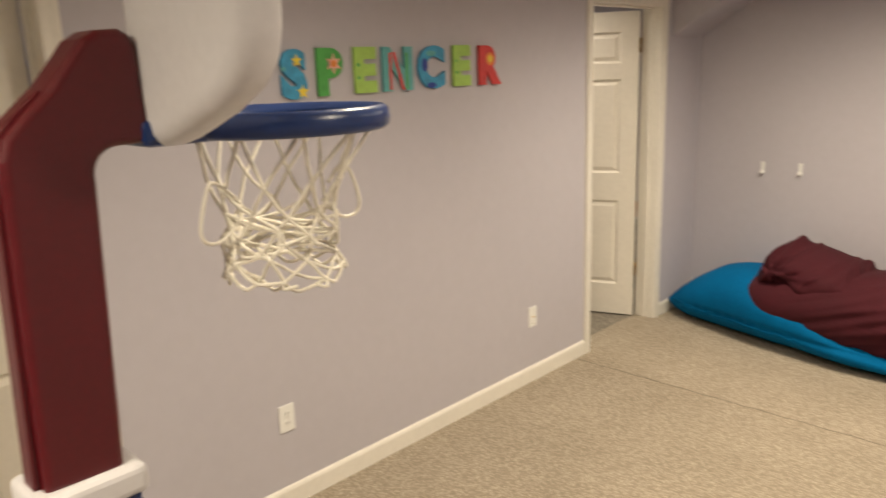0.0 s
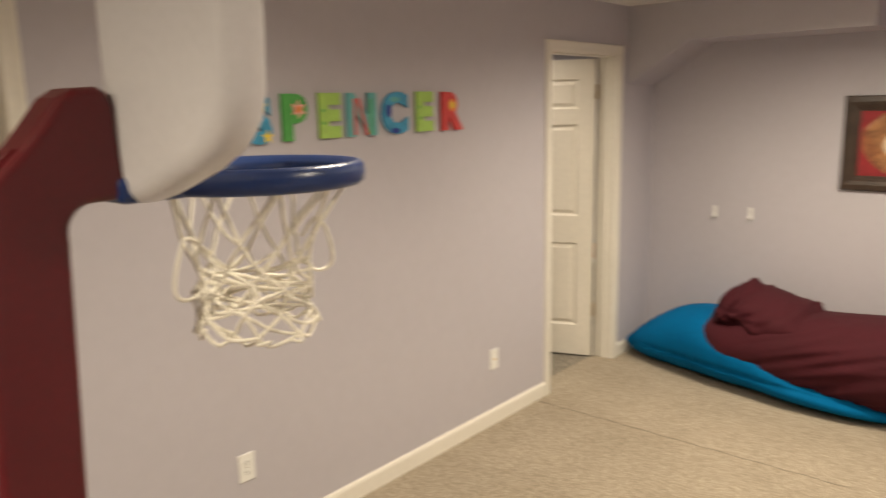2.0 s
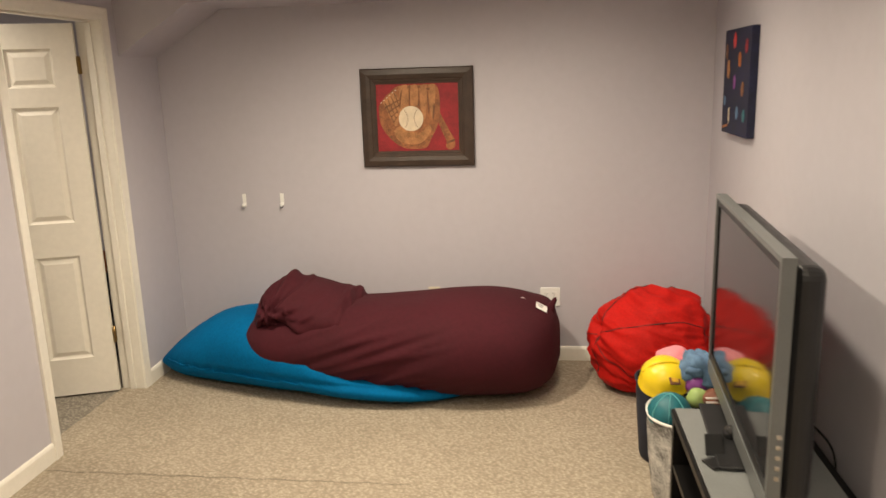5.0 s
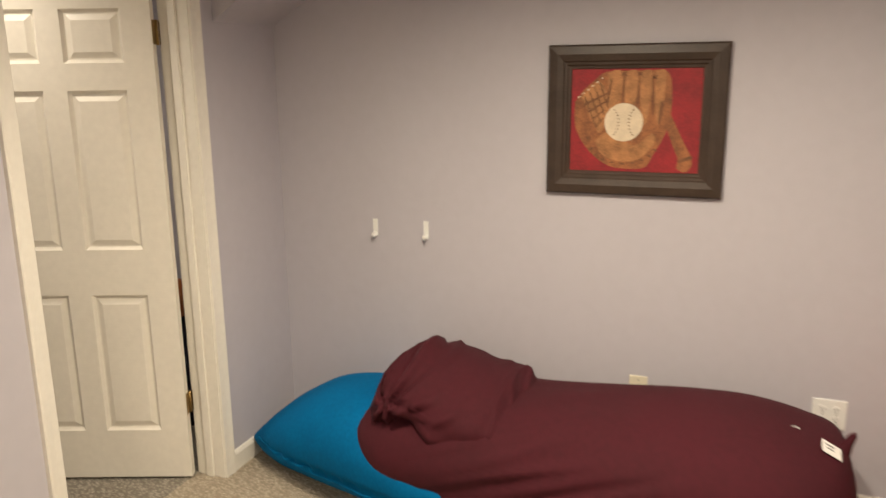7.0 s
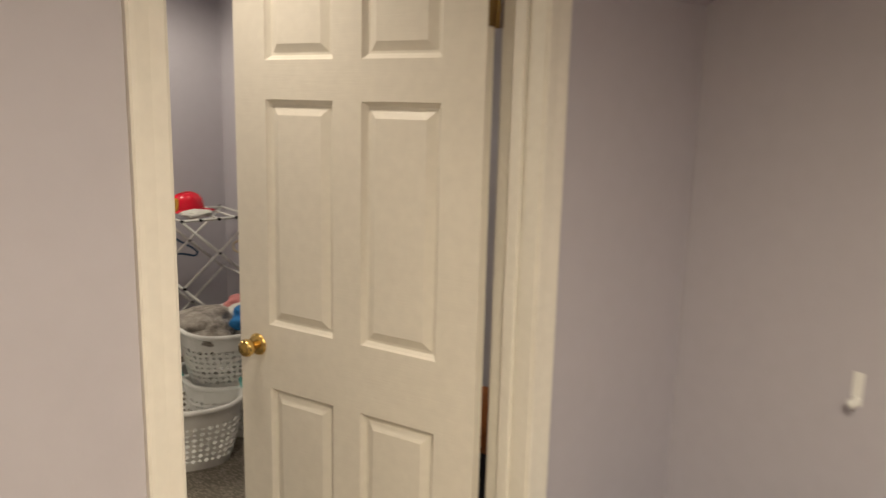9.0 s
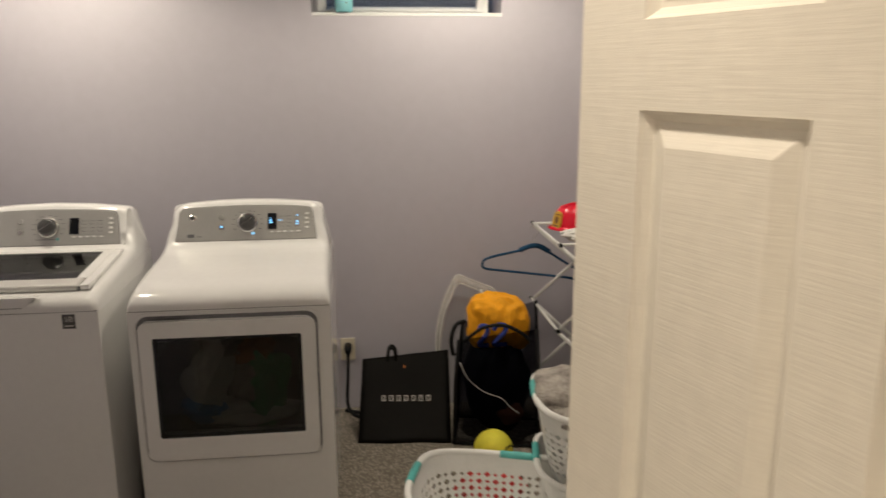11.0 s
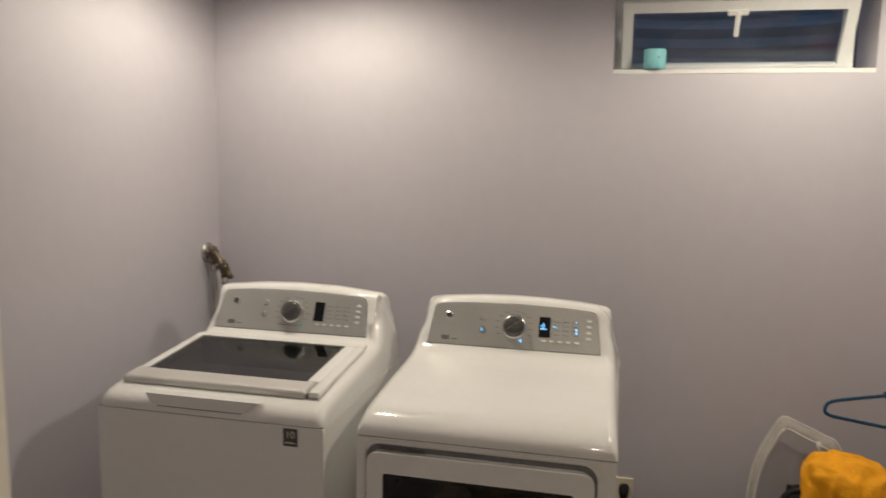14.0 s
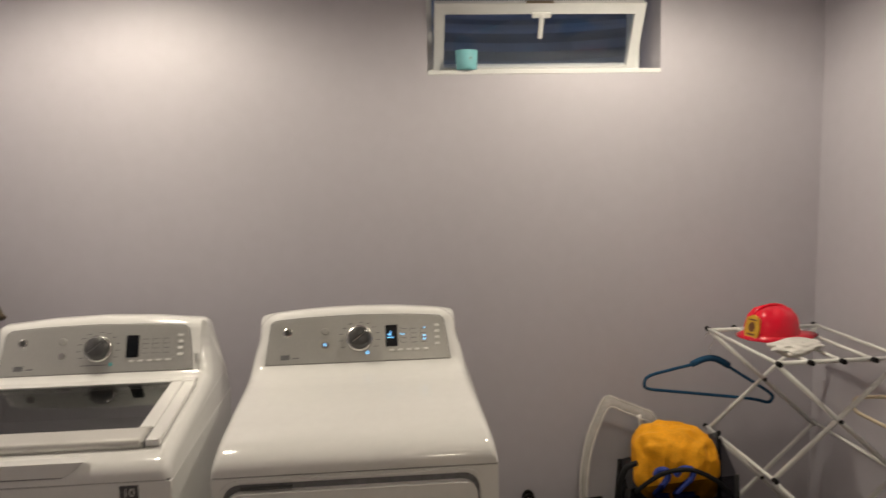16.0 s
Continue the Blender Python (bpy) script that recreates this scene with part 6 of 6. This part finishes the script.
# ---- laundry: drying rack and what hangs on it ----
def drying_rack():
    root = thing("drying_rack", (0, 0, 0), 0, "white folding scissor drying rack standing in the corner", "drying rack")
    xa, xb, ya, yb = -5.620, -5.160, 5.510, 5.920
    tops, mids, lows = 0.960, 0.590, 0.205
    for x in (xa, xb):
        for z0, z1 in ((mids, tops), (lows, mids), (0.010, lows)):
            f = (z1 - z0) / 0.383
            ym = (ya + yb) / 2
            h = (yb - ya) / 2 * (1 if f > 0.9 else 0.5)
            for s, dx in ((1, 0.0), (-1, 0.011)):
                y_top, y_bot = ym + s * (yb - ya) / 2, ym - s * (yb - ya) / 2 * (1 if f > 0.9 else 0.1)
                part("cross_bar", tube(bmesh.new(), [(x + dx, y_bot, z0), (x + dx, y_top, z1)], 0.0080, 8), "rack_white", root, "", True)
            part("pivot", spin(bmesh.new(), [(0.0, -0.014), (0.007, -0.012), (0.007, 0.024), (0.0, 0.026)], 10, "x", Matrix.Translation((x, ym, (z0 + z1) / 2))), "rubber_black", root)
        part("top_arm", tube(bmesh.new(), [(x, ya, tops + 0.004), (x, yb, tops + 0.004)], 0.0075, 8), "rack_white", root, "", True)
    for z, count in ((tops, 5), (mids, 2), (lows, 2)):
        for i in range(count):
            y = ya + (yb - ya) * i / (count - 1)
            part("rod", tube(bmesh.new(), [(xa - 0.02, y, z + 0.006), (xb + 0.02, y, z + 0.006)], 0.0062, 8), "rack_white", root, "", True)
            for x, s in ((xa - 0.02, -1), (xb + 0.02, 1)):
                part("end_cap", spin(bmesh.new(), [(0.0, s * 0.008), (0.0085, s * 0.006), (0.0085, -s * 0.012), (0.0, -s * 0.012)], 10, "x", Matrix.Translation((x, y, z + 0.006))), "rubber_black", root)
    for x in (xa, xb):
        for y in ((ya + yb) / 2 - 0.03, (ya + yb) / 2 + 0.03):
            part("foot", spin(bmesh.new(), [(0.0, 0.0), (0.011, 0.0), (0.011, 0.02), (0.0, 0.02)], 10, "z", Matrix.Translation((x, y, 0))), "rubber_black", root)


def hanger(at, rz, mat, label, w=0.42):
    root = thing("clothes_hanger", at, rz, label, "clothes hanger")
    h = w / 2
    pts = [(-h * 0.30, 0, 0.010), (-h * 0.62, 0, -0.005), (-h * 0.92, 0, -0.022), (-h, 0, -0.045), (-h * 0.95, 0, -0.070), (-h * 0.6, 0, -0.085), (h * 0.6, 0, -0.130), (h * 0.92, 0, -0.150), (h, 0, -0.140), (h * 0.97, 0, -0.115), (h * 0.55, 0, -0.045), (h * 0.30, 0, -0.004), (h * 0.12, 0, 0.026), (-h * 0.12, 0, 0.030)]
    part("body", tube(bmesh.new(), [tuple(p) for p in catmull(pts + pts[:1], 70)][:-1], 0.0062, 8, True), mat, root, "", True)
    part("shoulder", tube(bmesh.new(), [tuple(p) for p in catmull([(-h * 0.28, 0, 0.012), (-h * 0.08, 0, 0.030), (h * 0.1, 0, 0.028), (h * 0.30, 0, 0.000)], 14)], 0.0125, 8), mat, root, "", True)
    part("hook", tube(bmesh.new(), [tuple(p) for p in catmull([(0, 0, 0.035), (0, 0, 0.075), (0.018, 0, 0.095), (0.012, 0, 0.125), (-0.012, 0, 0.124), (-0.020, 0, 0.108)], 24)], 0.0019, 6), "chrome", root, "thin metal hook", True)


drying_rack()
hanger((-5.640, 5.520, 0.822), 92, "hanger_velvet", "dark blue velvet clothes hanger hung on the rack", 0.50)
hanger((-5.120, 5.925, 0.826), 24, "hanger_beige", "beige plastic clothes hanger hung on the rack", 0.36)


def fire_helmet():
    root = thing("toy_fire_helmet", (-5.455, 5.655, 0.974), 8, "shiny red plastic toy fire helmet with gold badge", "toy helmet")
    bm = bmesh.new()
    spin(bm, [(0.0, 0.108), (0.028, 0.106), (0.054, 0.096), (0.072, 0.072), (0.080, 0.042), (0.084, 0.010)], 48)
    for v in bm.verts:
        a = math.atan2(v.co.y, v.co.x)
        # pressed ribs run over the dome
        v.co.z += 0.004 * math.cos(6 * a) * min(1, v.co.xy.length / 0.05) * (v.co.z > 0.03)
        v.co.y *= 1.14
    part("dome", bm, "helmet_red", root, "", True)
    bm = bmesh.new()
    spin(bm, [(0.083, 0.012), (0.103, 0.001), (0.106, 0.003), (0.083, 0.016)], 48)
    for v in bm.verts:
        v.co.y = v.co.y * 1.14 + (0.045 * max(0.0, v.co.y / 0.1) ** 2 if v.co.xy.length > 0.09 else 0.0)
    part("brim", bm, "helmet_red", root, "", True)
    part("crest", tube(bmesh.new(), [tuple(p) for p in catmull([(0, -0.082, 0.05), (0, -0.058, 0.096), (0.0, 0, 0.112), (0, 0.058, 0.094), (0, 0.088, 0.03)], 16)], 0.0048, 8), "helmet_red", root, "", True)
    shield = [(-0.024, 0.008), (0.024, 0.008), (0.029, 0.036), (0.023, 0.076), (0.0, 0.086), (-0.023, 0.076), (-0.029, 0.036)]
    m = Matrix.Translation((0.022, -0.098, 0.0)) @ pose(0, 0, 0, -12, 0, 14)
    badge = part("badge", moved(blob(bmesh.new(), shield, -0.004, 0.004), m), "badge_gold", root, "gold shield badge")
    part("badge_mark", moved(blob(bmesh.new(), oval(0, 0.044, 0.013, 0.017, 16), -0.0052, -0.003), m), "paint_brown", badge)
    part("badge_mark", moved(boxed(-0.016, -0.0052, 0.016, 0.016, -0.003, 0.022), m), "paint_brown", badge)
    part("badge_mark", moved(boxed(-0.016, -0.0052, 0.066, 0.016, -0.003, 0.071), m), "paint_brown", badge)


fire_helmet()
c = thing("cloth", (-5.265, 5.630, 0.985), 20, "crumpled thin white cloth draped over the rack", "cloth")
part("fabric", lump((0, 0, 0), (0.052, 0.088, 0.019), 21, 0.40, n=36), "cloth_white", c, "", True)


# ---- laundry: tote, hampers, baskets ----
def tote():
    root = thing("tote_bag", (-5.60, 4.895, 0), 84, "glossy black shopping tote with pale lettering", "tote bag")
    bm = bmesh.new()
    n = 16
    rows = []
    for j in range(n + 1):
        z = 0.345 * j / n
        half = 0.205 + 0.010 * (1 - j / n)
        lean = 0.16 * (1 - j / n)
        row = []
        for k in range(64):
            t = 4 * k / 64
            s = int(t)
            f = t - s
            dep = 0.045 * (1 - j / n) + 0.012
            px, py = ((-half + 2 * half * f, -dep), (half, -dep + 2 * dep * f), (half - 2 * half * f, dep), (-half, dep - 2 * dep * f))[s]
            w = 0.008 * noise.noise(Vector((px * 7, z * 7, s * 3.0)))
            row.append(bm.verts.new((px, py + w - lean, z + 0.022 * (px / 0.2) * j / n)))
        rows.append(row)
    for a, b in zip(rows, rows[1:]):
        for k in range(64):
            bm.faces.new((a[k], a[(k + 1) % 64], b[(k + 1) % 64], b[k]))
    bm.faces.new(rows[0][::-1])
    part("body", bm, "tote_black", root, "", True)
    for s, y in ((-1, -0.016), (1, 0.016)):
        part("handle", tube(bmesh.new(), [tuple(p) for p in catmull([(-0.085, y, 0.325), (-0.08, y, 0.372), (-0.066, y, 0.388), (-0.05, y, 0.372), (-0.045, y, 0.325)], 16)], 0.0075, 6), "tote_black", root, "", True)
    part("rivet", blob(bmesh.new(), oval(-0.005, 0.305, 0.004, 0.004, 10), -0.047, -0.030), "letter_orange", root)
    # pale lettering, drawn as plain thin shapes
    lay = Matrix.Translation((0, -0.121, 0.180)) @ pose(0, 0, 0, -22, 0, 0)
    for i in range(7):
        u = -0.108 + i * 0.0345
        bm = bmesh.new()
        for x0, z0, x1, z1 in ((0.0, -0.013, 0.0042, 0.013), (0.0148, -0.013, 0.019, 0.013), (0.0042, -0.013, 0.0148, -0.0092), (0.0042, 0.0092, 0.0148, 0.013)):
            box(bm, u + x0, -0.0012, z0, u + x1, 0.0, z1)
        part("lettering_bar", moved(bm, lay), "print_white", root)


def mesh_hamper():
    root = thing("mesh_hamper", (-5.44, 5.312, 0), 78, "black mesh pop-up hamper, half collapsed", "laundry hamper")
    x, y = 0.192, 0.14
    tops = (0.50, 0.56, 0.615, 0.50)
    cor = [(-x, -y), (x, -y), (x, y), (-x, y)]
    for i in range(4):
        (a, b), (c2, d) = cor[i], cor[(i + 1) % 4]
        part("edge_band", tube(bmesh.new(), [(a, b, 0.005), (a * 0.97, b * 0.97, 0.3), (a * 0.9, b * 0.9, tops[i])], 0.008, 8), "rubber_black", root, "black fabric-covered edge", True)
        part("base_band", tube(bmesh.new(), [(a, b, 0.008), (c2, d, 0.008)], 0.007, 8), "rubber_black", root, "", True)
        bm = bmesh.new()
        vs = [bm.verts.new(p) for p in ((a, b, 0.01), (c2, d, 0.01), (c2 * 0.9, d * 0.9, tops[(i + 1) % 4]), (a * 0.9, b * 0.9, tops[i]))]
        bm.faces.new(vs)
        part("mesh_side", bm, "black_mesh", root, "see-through black netting")
    part("rim_wire", tube(bmesh.new(), [tuple(p) for p in catmull([(-0.15, -0.125, 0.49), (-0.07, -0.150, 0.565), (0.02, -0.155, 0.585), (0.10, -0.145, 0.55), (0.15, -0.12, 0.50)], 24)], 0.008, 8), "rubber_black", root, "black arched rim wire", True)
    part("handle", tube(bmesh.new(), [tuple(p) for p in catmull([(-0.145, -0.11, 0.585), (-0.185, -0.13, 0.57), (-0.205, -0.135, 0.50), (-0.195, -0.13, 0.43)], 16)], [0.010] * 16, 6), "rubber_black", root, "black webbing handle", True)
    s = thing("shirt", (-5.445, 5.314, 0.538), 78, "bright yellow sports shirt with blue numerals, bundled", "shirt", "clothes in the hamper")
    bm = lump((0, 0, 0), (1, 1, 1), 31, 0.10, n=72)
    for v in bm.verts:
        # a squarish bundle, higher at one end, with slack folds
        q = Vector([math.copysign(abs(c) ** 0.72, c) for c in v.co])
        q = Vector((q.x * 0.138, q.y * 0.108, q.z * 0.118))
        q.x *= 1 + 0.08 * max(0.0, -q.z / 0.1)
        q.z += (0.022 - 0.12 * q.x) if q.z > 0 else 0.0
        fold = math.sin((q.x + 0.5 * q.z) * 58 + 8 * noise.noise(Vector((q.x * 8, q.y * 8, q.z * 6)))) * 0.0042
        crease = abs(noise.noise(Vector((q.x * 20, q.y * 20, q.z * 12 + 4)))) * 0.020
        v.co = q + q.normalized() * (fold - crease)
    part("fabric", bm, "shirt_yellow", s, "", True)
    for u, w in ((-0.085, 0.90), (-0.020, 1.25)):
        pts = [(u, 0.014), (u + 0.014 * w, 0.034), (u + 0.040 * w, 0.030), (u + 0.042 * w, 0.004), (u + 0.018, -0.030), (u + 0.002, -0.055), (u + 0.050 * w, -0.058)]
        part("numeral", tube(bmesh.new(), [(p[0], -0.1065 - 0.020 * max(0.0, 1 - (p[0] / 0.13) ** 2) * max(0.0, 1 - (p[1] / 0.12) ** 2), p[1] + p[0] * 0.10) for p in catmull(pts, 30)], 0.0105, 6), "shirt_blue", s, "blue numeral", True)
    part("drawcord", tube(bmesh.new(), [tuple(p) for p in catmull([(-0.165, -0.146, 0.40), (-0.13, -0.150, 0.33), (-0.06, -0.150, 0.27), (0.02, -0.150, 0.24), (0.06, -0.150, 0.20), (0.10, -0.148, 0.17)], 30)], 0.0022, 6), "hose_grey", root, "thin grey drawcord", True)
    d = thing("clothes", (-5.44, 5.310, 0.27), 78, "dark clothes filling the black hamper", "clothes", "clothes in the hamper")
    part("cloth", lump((0, 0, 0), (0.135, 0.11, 0.24), 33, 0.18, n=22), "cloth_navy", d, "", True)
    d = thing("clothes", (-5.36, 5.36, 0.14), 30, "dark red garment at the bottom of the hamper", "clothes", "clothes in the hamper")
    part("cloth", lump((0, 0, 0), (0.05, 0.06, 0.05), 34, 0.3, n=14), "toy_brown", d, "", True)


def white_bag():
    root = thing("laundry_bag", (-5.70, 5.20, 0), 90, "sheer white mesh laundry bag leaning on the wall", "laundry bag")
    arch = [(-0.138, 0.0, 0.005), (-0.145, 0.012, 0.25), (-0.142, 0.025, 0.40), (-0.118, 0.038, 0.53), (-0.078, 0.047, 0.625), (-0.036, 0.052, 0.690), (0.03, 0.054, 0.668), (0.10, 0.052, 0.638), (0.16, 0.047, 0.595), (0.205, 0.03, 0.40), (0.215, 0.0, 0.005)]
    for k in (0.0, 1.0):
        part("wire_arch", tube(bmesh.new(), [tuple(p) for p in catmull([(u * (1 - 0.12 * k), v - 0.03 * k, z * (1 - 0.05 * k)) for u, v, z in arch], 60)], 0.0034, 8), "cloth_white", root, "white fabric-covered wire arch", True)
    bm = bmesh.new()
    two = [[bm.verts.new((p[0] * (1 - 0.12 * k), p[1] - 0.03 * k - 0.012 * math.sin(k * math.pi), p[2] * (1 - 0.05 * k) + 0.006 * noise.noise(Vector((p[0] * 18, k * 3, p[2] * 18))))) for p in catmull(arch, 60)] for k in (0.0, 0.33, 0.66, 1.0)]
    for a, b in zip(two, two[1:]):
        for i in range(59):
            bm.faces.new((a[i], a[i + 1], b[i + 1], b[i]))
    part("sheer_band", bm, "gauze", root, "soft white gauze band", True)
    bm = bmesh.new()
    pts = catmull(arch, 40)
    rows = [[bm.verts.new((p[0] * s, p[1] - 0.004, p[2] * (1 if s == 1 else s))) for p in pts] for s in (1.0, 0.75, 0.5, 0.25)]
    for a, b in zip(rows, rows[1:]):
        for i in range(39):
            bm.faces.new((a[i], a[i + 1], b[i + 1], b[i]))
    part("sheer_side", bm, "fine_net", root, "sheer white netting", True)
    part("drawcord", tube(bmesh.new(), [(0.075, 0.0, 0.63), (0.078, -0.012, 0.60), (0.076, -0.015, 0.565)], 0.007, 8), "cloth_white", root, "", True)


def laundry_basket(at, rz, w, d, h, label, name="laundry_basket"):
    """A tapered plastic basket with rows of diamond holes, a rolled rim and turquoise grips."""
    root = thing(name, at, rz, label, "laundry basket", "laundry baskets")
    N, M = 60, 8
    power = 2 / 3.6
    # equal steps along the rounded outline
    ts = [2 * math.pi * i / 1440 for i in range(1441)]
    ring = [(w / 2 * math.copysign(abs(math.cos(t)) ** power, math.cos(t)), d / 2 * math.copysign(abs(math.sin(t)) ** power, math.sin(t))) for t in ts]
    run = [0.0]
    for p, q in zip(ring, ring[1:]):
        run.append(run[-1] + math.hypot(q[0] - p[0], q[1] - p[1]))

    def skin(k, z):
        t = float(np.interp((k % N) / N * run[-1], run, ts))
        c, s = math.cos(t), math.sin(t)
        f = 0.80 + 0.20 * (z / h) ** 0.8
        return Vector((w / 2 * f * math.copysign(abs(c) ** power, c), d / 2 * f * math.copysign(abs(s) ** power, s), z + 0.025 * (abs(c) ** 3) * (z / h) ** 2))
    zs = [0.0, 0.035] + [0.035 + (h - 0.075) * (j + 1) / M for j in range(M)] + [h]
    bm = bmesh.new()
    cache = {}

    def vert(k, z):
        key = (round((k % N) * 4), round(z * 1e5))
        if key not in cache:
            cache[key] = bm.verts.new(skin(k, z))
        return cache[key]
    for j in range(len(zs) - 1):
        z0, z1 = zs[j], zs[j + 1]
        zm = (z0 + z1) / 2
        for k in range(N):
            if 1 <= j <= M - 1:
                a, b, c, e = vert(k, z0), vert(k + 1, z0), vert(k + 1, z1), vert(k, z1)
                g = 0.44 if (j + k) % 2 else 0.30
                gz = (z1 - z0) * (0.44 if (j + k) % 2 else 0.30)
                mid = k + 0.5
                n0, n1, n2, n3 = (bm.verts.new(skin(mid, zm - gz)), bm.verts.new(skin(mid + g, zm)), bm.verts.new(skin(mid, zm + gz)), bm.verts.new(skin(mid - g, zm)))
                for q in ((a, b, n1, n0), (b, c, n2, n1), (c, e, n3, n2), (e, a, n0, n3)):
                    bm.faces.new(q)
            else:
                bm.faces.new((vert(k, z0), vert(k + 1, z0), vert(k + 1, z1), vert(k, z1)))
    bm.faces.new([vert(k, 0.0) for k in range(N)][::-1])
    bmesh.ops.recalc_face_normals(bm, faces=bm.faces)
    body = part("body", bm, "basket_plastic", root)
    sol = body.modifiers.new("thickness", "SOLIDIFY")
    sol.thickness, sol.offset = 0.0035, 0.0
    rim = [skin(k, h) for k in range(N)]
    part("rim", tube(bmesh.new(), [p + Vector((p.x, p.y, 0)).normalized() * 0.004 for p in rim], 0.0125, 10, True), "basket_plastic", root, "rolled white rim", True)
    for k0, k1 in ((-1.9, 1.9), (N // 2 - 1.9, N // 2 + 1.9), (N // 4 - 1.9, N // 4 + 1.9), (3 * N // 4 - 1.9, 3 * N // 4 + 1.9)):
        part("grip", tube(bmesh.new(), [skin(k, h) + Vector((skin(k, h).x, skin(k, h).y, 0)).normalized() * 0.005 for k in np.linspace(k0, k1, 9)], 0.0140, 10), "turquoise_plastic", root, "turquoise soft grip", True)
    return root


tote()
mesh_hamper()
white_bag()
laundry_basket((-4.46, 5.17, 0), 72, 0.66, 0.47, 0.285, "empty white plastic laundry basket with turquoise grips")
laundry_basket((-4.62, 5.62, 0), 78, 0.62, 0.45, 0.27, "white plastic laundry basket under another")
laundry_basket((-4.63, 5.62, 0.245), 80, 0.64, 0.46, 0.275, "white laundry basket full of crumpled clothes")
for label, mat, at, size, seed in (("grey patterned clothes heaped in the basket", "cloth_print", (-4.66, 5.45, 0.535), (0.15, 0.13, 0.075), 51), ("white clothes heaped in the basket", "cloth_white", (-4.66, 5.66, 0.53), (0.17, 0.16, 0.07), 52), ("bright blue cloth in the basket", "cloth_blue", (-4.50, 5.60, 0.575), (0.07, 0.08, 0.055), 53), ("pink garment on the heaped basket", "cloth_pink", (-4.73, 5.66, 0.585), (0.08, 0.09, 0.045), 54), ("grey printed shirt in the basket", "cloth_print", (-4.56, 5.42, 0.52), (0.10, 0.09, 0.06), 55)):
    c = thing("clothes", at, 0, label, "clothes", "clothes in the basket")
    part("cloth", lump((0, 0, 0), size, seed, 0.38, n=24), mat, c, "", True)
b = thing("tennis_ball", (-5.12, 5.235, 0.085), 0, "yellow felt ball on the carpet", "ball")
part("body", lump((0, 0, 0), (0.085, 0.085, 0.085), 3, 0.0, n=14), "ball_yellow", b, "", True)
part("seam", tube(bmesh.new(), [(0.0853 * math.cos(t) * math.cos(0.45 * math.sin(2 * t)), 0.0853 * math.sin(t) * math.cos(0.45 * math.sin(2 * t)), 0.0853 * math.sin(0.45 * math.sin(2 * t))) for t in [2 * math.pi * i / 60 for i in range(60)]], 0.0026, 5, True), "rubber_black", b, "dark seam", True)

c = thing("clothes", (-4.84, 5.17, 0.075), 0, "bright orange-red garment lying behind the basket", "clothes")
part("cloth", lump((0, 0, 0), (0.09, 0.13, 0.068), 57, 0.22, n=20), "letter_red", c, "", True)

coat = thing("clothes", (-2.86, 5.72, 0.31), 0, "dark clothes heaped behind the open door", "clothes", "clothes behind the door")
part("cloth", lump((0, 0, 0), (0.22, 0.18, 0.34), 61, 0.2, n=22), "cloth_navy", coat, "", True)
coat = thing("clothes", (-2.80, 5.62, 0.66), 0, "rust orange garment behind the open door", "clothes", "clothes behind the door")
part("cloth", lump((0, 0, 0), (0.16, 0.14, 0.07), 62, 0.25, n=18), "cloth_rust", coat, "", True)

# dryer plug and cord
cord = thing("dryer_cable", (0, 0, 0), 0, "thick black dryer cord plugged into the wall", "cable")
part("plug", tube(bmesh.new(), [(LX + 0.009, 4.622, 0.335), (LX + 0.045, 4.622, 0.332), (LX + 0.055, 4.622, 0.31)], [0.020, 0.019, 0.012], 10), "rubber_black", cord, "", True)
part("cord", tube(bmesh.new(), [tuple(p) for p in catmull([(LX + 0.055, 4.622, 0.31), (LX + 0.065, 4.618, 0.20), (LX + 0.070, 4.612, 0.06), (LX + 0.10, 4.64, 0.010), (LX + 0.16, 4.72, 0.009), (LX + 0.10, 4.70, 0.009), (LX + 0.05, 4.60, 0.009)], 40)], 0.008, 8), "rubber_black", cord, "", True)

# ---- lamps in their ceiling cans ----
downlight(-0.95, 4.45, 170)
downlight(-0.02, 3.60, 66)
downlight(0.10, 4.75, 52)
downlight(-1.10, 2.20, 80)
downlight(0.15, 1.90, 66)
downlight(-0.75, 0.05, 170)
downlight(-5.20, 3.48, 45, (1.0, 0.89, 0.71), 3.0, 0.5)
downlight(-5.16, 5.20, 50, (1.0, 0.89, 0.71), 3.0, 0.5)
downlight(-2.92, 4.645, 31, (1.0, 0.86, 0.68), 2.6)
